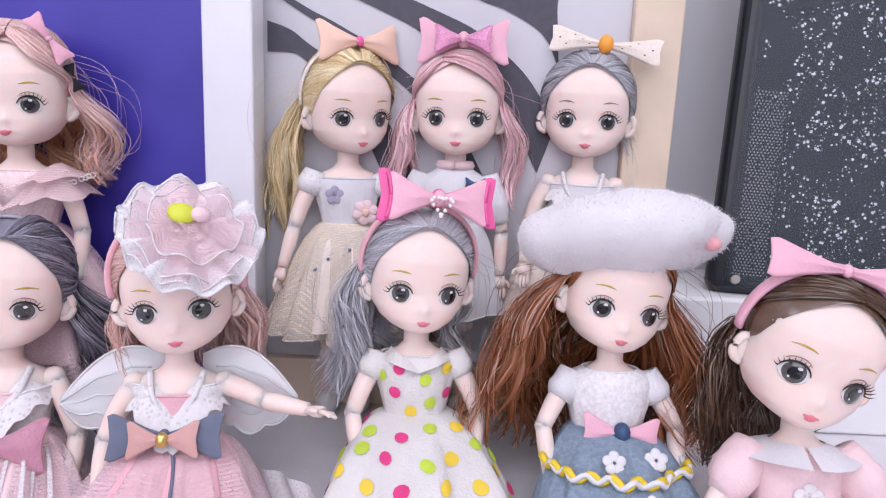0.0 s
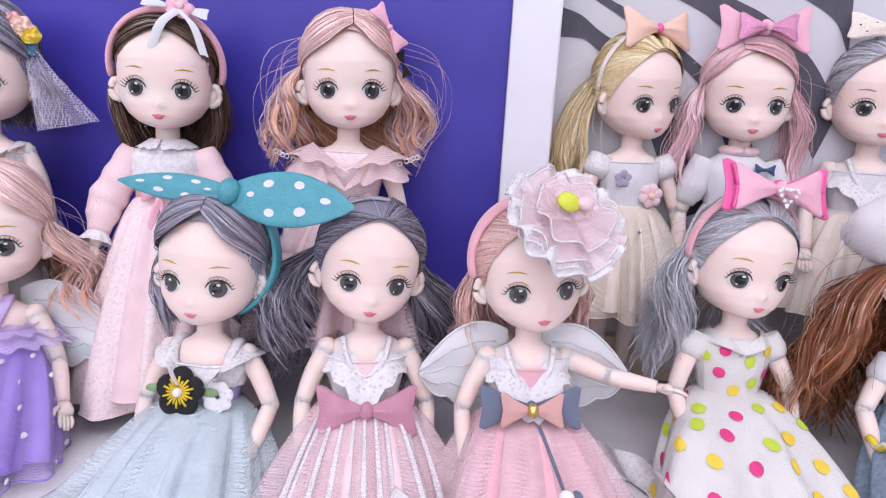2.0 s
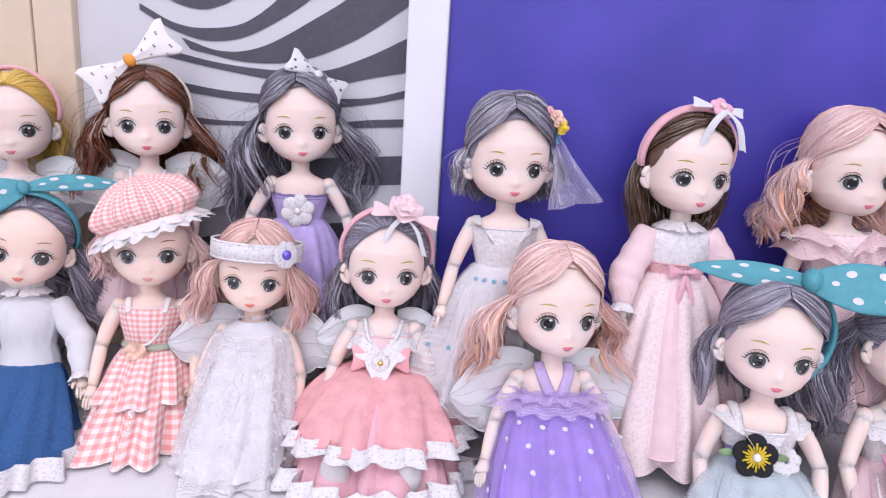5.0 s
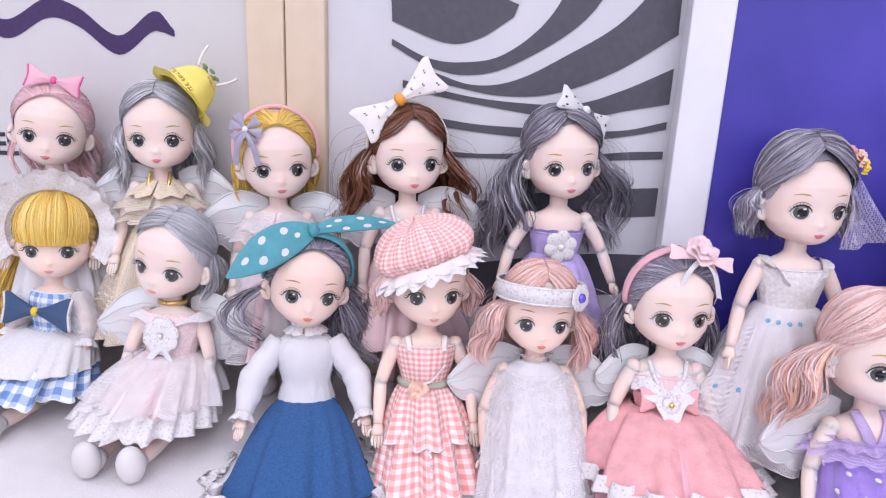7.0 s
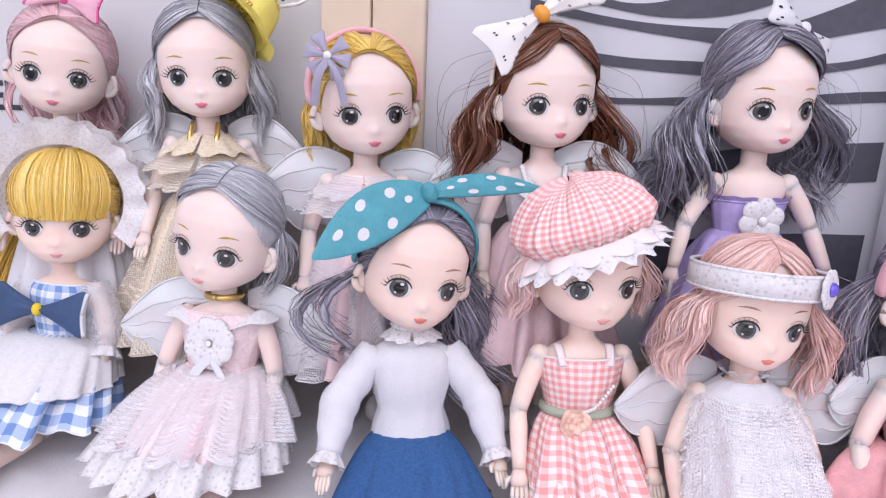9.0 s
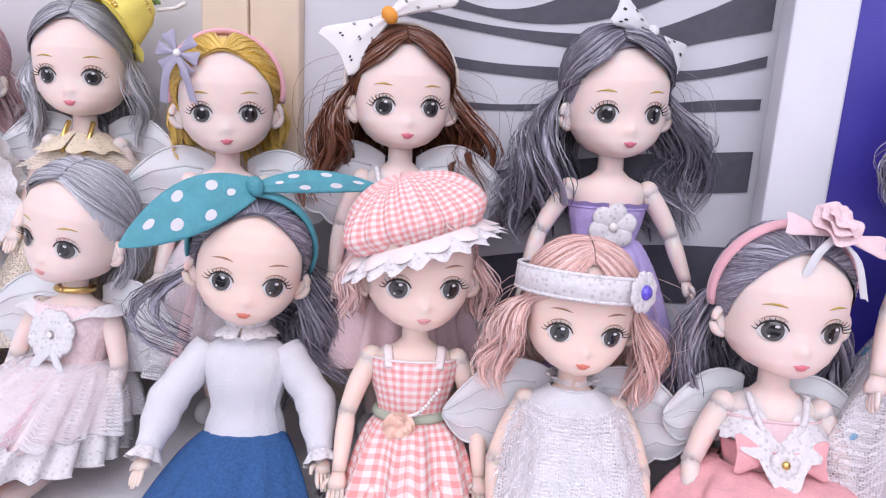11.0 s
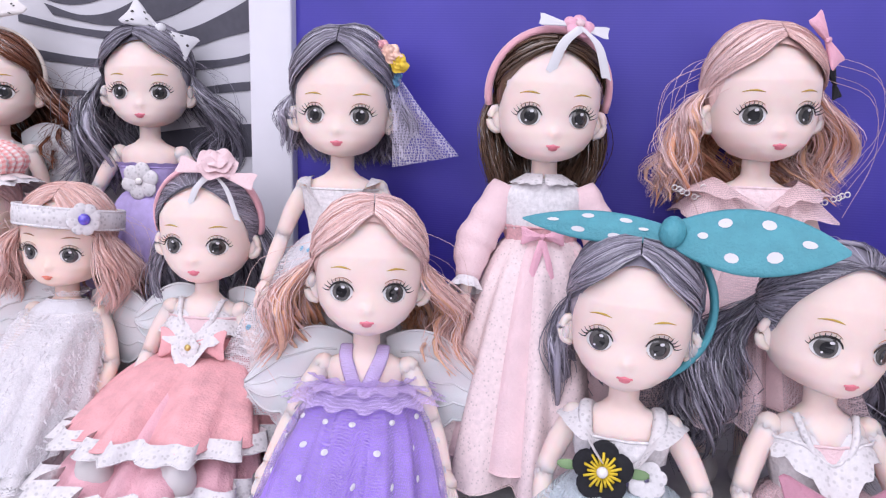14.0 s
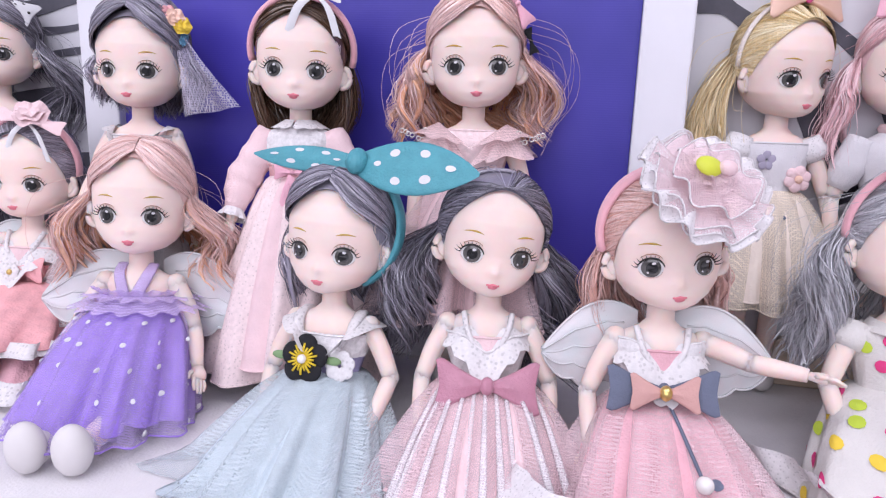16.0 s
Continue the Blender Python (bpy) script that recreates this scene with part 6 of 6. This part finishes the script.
d = start_doll(22, (-0.0068, 0.3540, 0.1680), (0.0142, 0.3530, 0.1682), up=2, lean=-3, sit=False)
d.M = d.H
d.hair(HAIRS["pink"], "centre", 0.055, 0.008, 0.004, n=340, part_x=-0.008, front=66)
d.wisps(HAIRS["pink"], 10)
d.bow(mat4((0.002, -0.008, 0.0395), -14, 0, 0), 0.0215, 0.0125, PINK_RIBBON, PINK_RIBBON, thick=0.22)
d.bow(mat4((0.002, -0.0140, 0.0400), -14, 0, 0), 0.0135, 0.0075, plain("pink_glitter", (0.62, 0.26, 0.42), 0.3, metal=0.4, vary=0.35, scale=1500, bump=0.5, bscale=2000), PINK_RIBBON, thick=0.2)
d.M = d.B
d.bodice(WHITE_CLOTH, -0.0275, -0.056, 0.0014)
d.skirt(WHITE_CLOTH, z0=-0.050, drop=0.040, fwd=0.001, rx=0.022, ry=0.019, pleats=7, amp=0.06)
d.bow(mat4((0.009, -0.0095, -0.0335)), 0.004, 0.0025, NAVY_RIBBON, NAVY_RIBBON)
d.tube(np.vstack([d.ring_at(-0.0265, 1.25, 40, 0.0006), d.ring_at(-0.0265, 1.25, 40, 0.0006)[:1]]), 0.0022, PALE_PINK, 6)
for s in (-1, 1):
    d.arm(s, (0.0215, 0.0, -0.055), (0.0215, -0.003, -0.073), sleeve=WHITE_CLOTH, sleeve_len=0.45, puff=0.0068)
stand_legs(d)
end_doll(d, "pink-haired doll in white shirt with glittery pink bow")

d = start_doll(23, (-0.0522, 0.3510, 0.1655), (-0.0348, 0.3619, 0.1656), up=-2, lean=-3, sit=False, yaw=12)
d.M = d.H
d.hair(HAIRS["blonde"], "back", 0.070, 0.012, 0.004, n=380)
d.wisps(HAIRS["blonde"], 14)
d.band(plain("pearl_trim", (0.80, 0.72, 0.66), 0.4, vary=0.2, scale=900, bump=0.8), 0.0016, 10, lift=1.16)
d.bow(mat4((0.002, -0.006, 0.0385), -16, 0, 0), 0.0210, 0.0108, PEACH_RIBBON, HOT_PINK, thick=0.3, knot_r=0.0022)
d.M = d.B
d.bodice(WHITE_CLOTH, -0.033, -0.054)
d.petals(mat4((-0.006, -0.009, -0.040)), 0.004, GREY_RIBBON, 5, 0.1)
d.petals(mat4((0.007, -0.0095, -0.047)), 0.0055, PALE_PINK, 6, 0.2, PEACH_RIBBON)
at = d.skirt(CREAM_NET, z0=-0.052, drop=0.046, fwd=0.003, rx=0.033, ry=0.028, pleats=12, amp=0.09)
d.skirt(BEIGE_NET, z0=-0.052, drop=0.043, fwd=0.003, rx=0.028, ry=0.024, pleats=10, amp=0.08)
d.spots(at, [((k * 0.29) % 1, 0.3 + 0.09 * (k % 8)) for k in range(22)], 0.0009, GREY_FELT, n=5)
for s in (-1, 1):
    d.arm(s, (0.0225, -0.002, -0.054), (0.0275, -0.006, -0.071), sleeve=FINE_LACE, sleeve_len=0.18, puff=0.0066)
stand_legs(d)
end_doll(d, "blonde doll with peach bow headband in pale tulle dress")

d = start_doll(24, (-0.2092, 0.3088, 0.1662), (-0.1885, 0.3135, 0.1668), up=3, lean=-3, sit=False)
d.M = d.H
d.hair(HAIRS["two_tone"], "centre", 0.046, 0.010, 0.006, n=480, part_x=0.002, front=84, cover=True, puff=1.4, tall=1.12, tip=HAIRS["orange"])
d.wisps(HAIRS["two_tone"], 18, 0.045, 0.020)
d.bow(mat4((0.019, -0.012, 0.030), -10, 55, 15), 0.0110, 0.0046, PINK_RIBBON, PINK_RIBBON, thick=0.3)
d.bow(mat4((0.0265, -0.006, 0.0135), -10, 70, 15), 0.0060, 0.0030, BLACK_FELT, BLACK_FELT)
d.M = d.B
d.bodice(PALE_PINK, -0.033, -0.054)
d.bodice(PINK_CROCHET, -0.031, -0.054, 0.0020)
for s in (-1, 1):
    d.frill(smooth_path([(s * 0.008, -0.007, -0.0335), (s * 0.0125, -0.0050, -0.0300), (s * 0.0150, 0.000, -0.0290), (s * 0.0125, 0.006, -0.0310)], 40), 0.0150, net("pink_organza", (0.84, 0.62, 0.63), 1600, 0.62), 5, 0.0024, 0.75, 0.70, 0.12, 9)
    d.frill(smooth_path([(s * 0.006, -0.008, -0.0335), (s * 0.0115, -0.0055, -0.0295), (s * 0.0140, 0.000, -0.0280), (s * 0.0115, 0.006, -0.0300)], 40), 0.0130, net("pink_organza", (0.84, 0.62, 0.63)), 6, 0.0020, 0.8, 0.35, 0.1, 7)
    for k in range(7):
        d.tube(np.array([(s * (0.0185 + 0.011 * ((k * 0.618) % 1)) + 0.0009 * math.cos(a), -0.0068, -0.0315 - 0.0045 * ((k * 0.37) % 1) + 0.0009 * math.sin(a)) for a in np.linspace(0, 6.28, 9)]), 0.00025, PEARL, 4)
    d.arm(s, (0.0220, -0.003, -0.054), (0.0225, -0.010, -0.072))
d.skirt(PALE_PINK, drop=0.048, fwd=0.004, rx=0.034, ry=0.028, pleats=12)
d.skirt(PINK_NET, drop=0.052, fwd=0.005, rx=0.040, ry=0.033, pleats=14, amp=0.12)
stand_legs(d)
end_doll(d, "pink-orange haired doll in sequined pink tulle dress")

d = start_doll(25, (-0.2970, 0.2975, 0.1630), (-0.2770, 0.3030, 0.1622), up=4, lean=-3, sit=False)
d.M = d.H
d.hair(HAIRS["brown"], "centre", 0.058, 0.004, 0.003, n=340, front=98, under=0.010)
d.band(PINK_VELVET, 0.0036, 16, lift=1.17)
d.petals(mat4((0.008, -0.012, 0.0385), -40, 10, 0), 0.0068, PINK_RIBBON, 5, 0.25, PALE_PINK)
d.bow(mat4((0.006, -0.012, 0.0385), -25, 8, 0), 0.0145, 0.0030, WHITE_DOT, WHITE_DOT, thick=0.15)
d.tails(mat4((0.008, -0.016, 0.0375)), 0.020, 0.0040, WHITE_DOT, 0.6, 2)
d.M = d.B
d.bodice(PALE_PINK, -0.029, -0.046, 0.0012)
d.bodice(CROCHET, -0.028, -0.046, 0.0020)
d.frill(d.ring_at(-0.026, 1.15, 60, 0.001), 0.006, WHITE_LACE, 14, 0.0006, 0.8, 0.5, 0.2)
d.bodice(plain("rose_brocade", (0.72, 0.42, 0.44), 0.7, vary=0.2, scale=700, bump=0.5), -0.0445, -0.050, 0.0022)
d.bow(mat4((0, -0.0125, -0.047)), 0.007, 0.0032, PINK_RIBBON, PINK_RIBBON)
d.tails(mat4((0, -0.013, -0.048)), 0.032, 0.0024, PINK_RIBBON, 0.16, 2)
d.skirt(PALE_PINK, z0=-0.048, drop=0.075, fwd=0.006, rx=0.034, ry=0.028, pleats=9, amp=0.08)
d.skirt(PINK_LACE, z0=-0.048, drop=0.082, fwd=0.007, rx=0.038, ry=0.031, pleats=11, amp=0.10)
for s in (-1, 1):
    d.arm(s, (0.0235, -0.004, -0.052), (0.026, -0.012, -0.068), sleeve=PALE_PINK, sleeve_len=0.9, puff=0.0072, cuff=FINE_LACE)
stand_legs(d)
end_doll(d, "brown-haired doll in long pink brocade gown with ribbon headband")

d = start_doll(26, (-0.3955, 0.3010, 0.1602), (-0.3735, 0.3062, 0.1602), up=4, lean=-3, sit=False)
d.M = d.H
d.hair(HAIRS["grey"], "centre", 0.026, 0.006, 0.002, n=400, part_x=-0.001, front=84, cover=True, under=0.004, puff=2.0, tall=1.24)
for k, (mt, o) in enumerate(((CORAL_CLOTH, (0, 0, 0)), (PEACH_RIBBON, (0.005, -0.001, -0.002)), (YELLOW_DOT, (0.008, 0, -0.006)), (GREEN_LEAF, (0.003, 0.001, -0.005)))):
    d.rosette(mat4((0.018 + o[0], -0.008 + o[1], 0.031 + o[2]), -20, 30, 20), 0.0050, mt, 5, 0.2, 3, cup=0.9)
d.rosette(mat4((0.022, -0.006, 0.020), -10, 60, 20), 0.0062, BLUE_NET, 7, 0.2, 2)
V = [np.array([(0.023 + 0.004 * w, -0.004 + 0.002 * math.sin(5 * w), 0.019), (0.030 + 0.010 * w, -0.005 + 0.003 * math.sin(5 * w + 1), 0.002), (0.036 + 0.020 * w, -0.004 + 0.004 * math.sin(6 * w), -0.020 + 0.004 * w)]) for w in np.linspace(-0.6, 1.0, 14)]
d.grid([smooth_path(v, 12) for v in V], GREY_NET)
for s in (-1, 1):
    d.ball((s * 0.0235, 0.0, 0.002), (0.002, 0.003, 0.003), JELLY, 8, 6)
d.M = d.B
d.bodice(WHITE_CLOTH, -0.036, -0.054)
d.bodice(CROCHET, -0.034, -0.054, 0.002)
for s in (-1, 1):
    d.frill(np.array([(s * 0.0075, -0.008, -0.040), (s * 0.0105, -0.0065, -0.033), (s * 0.0115, 0.000, -0.0295), (s * 0.010, 0.006, -0.033)]), 0.006, WHITE_LACE, 5, 0.0008, 0.7, 0.1, 0.25)
    d.arm(s, (0.0225, -0.003, -0.053), (0.027, -0.010, -0.070))
d.skirt(WHITE_CLOTH, drop=0.060, fwd=0.004, rx=0.034, ry=0.028, pleats=10)
at = d.skirt(WHITE_NET, drop=0.064, fwd=0.005, rx=0.040, ry=0.032, pleats=12, amp=0.11)
d.spots(at, [((k * 0.37) % 1, 0.15 + 0.1 * (k % 8)) for k in range(26)], 0.0012, BLUE_NET, n=6)
stand_legs(d)
end_doll(d, "short grey-haired doll with flower clip and tulle veil")

d = start_doll(27, (-0.5258, 0.3375, 0.1680), (-0.5042, 0.3455, 0.1685), up=3, lean=-3, sit=False)
d.M = d.H
d.hair(HAIRS["smoke"], "centre", 0.064, 0.014, 0.008, n=480, part_x=-0.003, front=86, cover=True, puff=1.7, tall=1.12)
d.wisps(HAIRS["smoke"], 16, 0.055, 0.018)
d.bow(mat4((0.010, -0.008, 0.0345), -22, 32, 6), 0.0185, 0.0085, WHITE_DOT, WHITE_DOT, thick=0.3, knot_r=0.0030, spots=[(0.28 + 0.15 * k, (k % 3 - 1) * 0.6, 0.0009) for k in range(5)] + [(0.5, 0.9, 0.0009), (0.8, -0.9, 0.0009)], spot_mat=LASH)
for s in (-1, 1):
    d.ball((s * 0.0232, -0.002, 0.001), (0.002, 0.003, 0.003), JELLY, 8, 6)
d.M = d.B
d.bodice(plain("violet_cloth", (0.50, 0.40, 0.72), 0.7, vary=0.15, scale=200, bump=0.3), -0.040, -0.054, 0.0014)
d.frill(d.ring_at(-0.0395, 1.03, 60, 0.0012), 0.004, MATS["violet_cloth"], 14, 0.0006, 0.4, -0.4)
d.skirt(MATS["violet_cloth"], drop=0.050, fwd=0.003, rx=0.030, ry=0.026, pleats=10)
d.petals(mat4((0.0, -0.0118, -0.046)), 0.0085, WHITE_LACE, 6, 0.15, PEARL, 0.2)
for s in (-1, 1):
    d.arm(s, (0.0240, -0.002, -0.050), (0.029, -0.008, -0.065))
stand_legs(d)
end_doll(d, "long grey-haired doll with dotted white bow and strapless violet dress")

d = start_doll(28, (-0.6210, 0.3290, 0.1660), (-0.6000, 0.3385, 0.1660), up=4, lean=-3, sit=False)
d.M = d.H
d.hair(HAIRS["chestnut"], "centre", 0.054, 0.012, 0.006, n=440, front=80, cover=True, puff=1.3)
d.wisps(HAIRS["chestnut"], 14)
d.band(BEIGE_NET, 0.0022, 4, lift=1.16)
d.bow(mat4((-0.008, -0.009, 0.0395), -10, -36, 0), 0.0275, 0.0125, plain("ivory_dotted_chiffon", (0.80, 0.76, 0.74), 0.7, vary=0.05), ORANGE_RIBBON, thick=0.2, notch=0.35, knot_r=0.0034, spots=[(0.25 + 0.09 * (k % 8), ((k * 0.618) % 1 - 0.5) * 2.4, 0.0006) for k in range(18)], spot_mat=LASH)
d.M = d.B
d.wings(1.0, -0.004)
d.bodice(WHITE_CLOTH, -0.036, -0.054)
lace_collar(d, FINE_LACE, 0.007)
d.skirt(PALE_PINK, drop=0.050, fwd=0.003, rx=0.030, ry=0.026)
for s in (-1, 1):
    d.arm(s)
stand_legs(d)
end_doll(d, "chestnut-haired doll with ivory dotted bow and clear wings")

d = start_doll(29, (-0.7025, 0.3190, 0.1580), (-0.6840, 0.3285, 0.1588), up=2, lean=-3, sit=False)
d.M = d.H
d.hair(HAIRS["yellow"], "back", 0.028, 0.004, 0.002, n=320)
d.band(PINK_VELVET, 0.0034, -8, lift=1.16)
for k in range(3):
    d.bow(mat4((-0.019, -0.016, 0.0265), -10, -35 + 50 * k, -25), 0.0100, 0.0034, GREY_RIBBON, PEARL, thick=0.25, knot_r=0.0016)
d.tails(mat4((-0.019, -0.017, 0.0255), 0, 0, -20), 0.020, 0.0035, GREY_RIBBON, 0.35, 2)
d.M = d.B
d.wings(1.0, -0.006)
d.bodice(PALE_PINK, -0.033, -0.054)
for k in range(2):
    d.frill(d.ring_at(-0.030 - 0.006 * k, 1.05, 80, 0.001), 0.013, WHITE_NET, 13, 0.0016, 0.9, 0.6)
d.skirt(PALE_PINK, drop=0.050, fwd=0.003, rx=0.030, ry=0.026)
d.skirt(WHITE_NET, drop=0.052, fwd=0.003, rx=0.036, ry=0.031, amp=0.13)
for s in (-1, 1):
    d.arm(s)
stand_legs(d)
end_doll(d, "yellow-haired doll with lilac ribbon and white tulle collar")

d = start_doll(30, (-0.7892, 0.3258, 0.1710), (-0.7698, 0.3328, 0.1712), up=3, lean=-3, sit=False)
d.M = d.H
d.hair(HAIRS["silver"], "centre", 0.045, 0.004, 0.003, n=360, front=80, tall=1.10)
d.within(mat4((0.0205, -0.007, 0.0320), -16, 50, 8, 1.35))
A = np.arange(40) * 2 * np.pi / 40
d.grid([[(r * (1 + 0.025 * math.sin(7 * a)) * math.sin(a), -r * (1 + 0.025 * math.sin(7 * a)) * math.cos(a), z) for a in A] for r, z in ((0.0132, -0.0045), (0.0128, -0.0020), (0.0112, 0.0030), (0.0092, 0.0075), (0.0070, 0.0105), (0.0040, 0.0122), (0.0004, 0.0128))], YELLOW_HAT, wrap=True)
A, R = np.arange(48) * 2 * np.pi / 48, np.linspace(0.66, 0.95, 6)
d.grid([[(0.0190 * q * math.sin(a), -0.0190 * q * math.cos(a), -0.0030 - 0.003 * (q - 0.45) + 0.0008 * math.sin(7 * a) * (q - 0.6) * 2) for a in A] for q in R], YELLOW_HAT, wrap=True)
for k in range(40):
    a, t = k * 2.4, 0.35 + 1.1 * ((k * 0.618) % 1)
    rr = 0.0132 - 0.0056 * (t - 0.35) / 1.1
    d.ball((rr * math.sin(a), -rr * math.cos(a), -0.002 + 0.0115 * (t - 0.35) / 1.1), (0.0007, 0.0007, 0.0010), GOLD, 6, 5)
for k in range(5):
    a = k * 1.257
    d.ball((0.004 * math.sin(a), -0.004 * math.cos(a), 0.0142), (0.0018, 0.0018, 0.0008), GREEN_LEAF, 8, 6)
for s in (-1, 1):
    d.tube(smooth_path([(s * 0.006, 0, 0.012), (s * 0.009, 0, 0.018), (s * 0.010, -0.002, 0.022)], 8), 0.0008, PEARL, 5)
d.M = d.B
d.wings(0.9, -0.004)
d.bodice(CREAM, -0.033, -0.054)
for k in range(3):
    d.frill(d.ring_at(-0.0285 - 0.007 * k, 1.05, 80, 0.001), 0.011, CREAM_NET if k else CREAM_LACE, 12, 0.0014, 0.85, 0.6, 0.2)
for s in (-1, 1):
    d.tube(smooth_path([(s * 0.0050, -0.003, -0.0245), (s * 0.0052, -0.0075, -0.031), (s * 0.004, -0.0105, -0.039)], 14), 0.0011, GOLD, 6)
    d.arm(s)
d.skirt(CREAM_NET, drop=0.060, fwd=0.004, rx=0.036, ry=0.030, amp=0.13)
d.skirt(CREAM_LACE, drop=0.055, fwd=0.004, rx=0.032, ry=0.027, amp=0.10)
stand_legs(d)
end_doll(d, "silver-haired doll in yellow strawberry hat and cream lace dress")

d = start_doll(31, (-0.8645, 0.3225, 0.1700), (-0.8460, 0.3320, 0.1670), up=2, lean=-3, sit=False)
d.M = d.H
d.hair(HAIRS["pink"], "back", 0.045, 0.005, 0.004, n=340, gather=(125, 100, 0.85, 1))
d.bow(mat4((0.001, -0.010, 0.0375), -20, 5, 0), 0.0150, 0.0080, PINK_RIBBON, HOT_PINK, thick=0.3, trim=HOT_PINK)
d.M = d.B
d.bodice(WHITE_CLOTH, -0.029, -0.054, 0.0014)
d.frill(d.ring_at(-0.0275, 1.1, 70, 0.001), 0.010, WHITE_LACE, 10, 0.0012, 0.85, 0.6)
d.skirt(WHITE_CLOTH, drop=0.050, fwd=0.003, rx=0.028, ry=0.024)
for s in (-1, 1):
    d.arm(s, sleeve=WHITE_CLOTH, sleeve_len=0.3, puff=0.0064)
stand_legs(d)
end_doll(d, "pink-haired doll with pink bow in white lace dress")
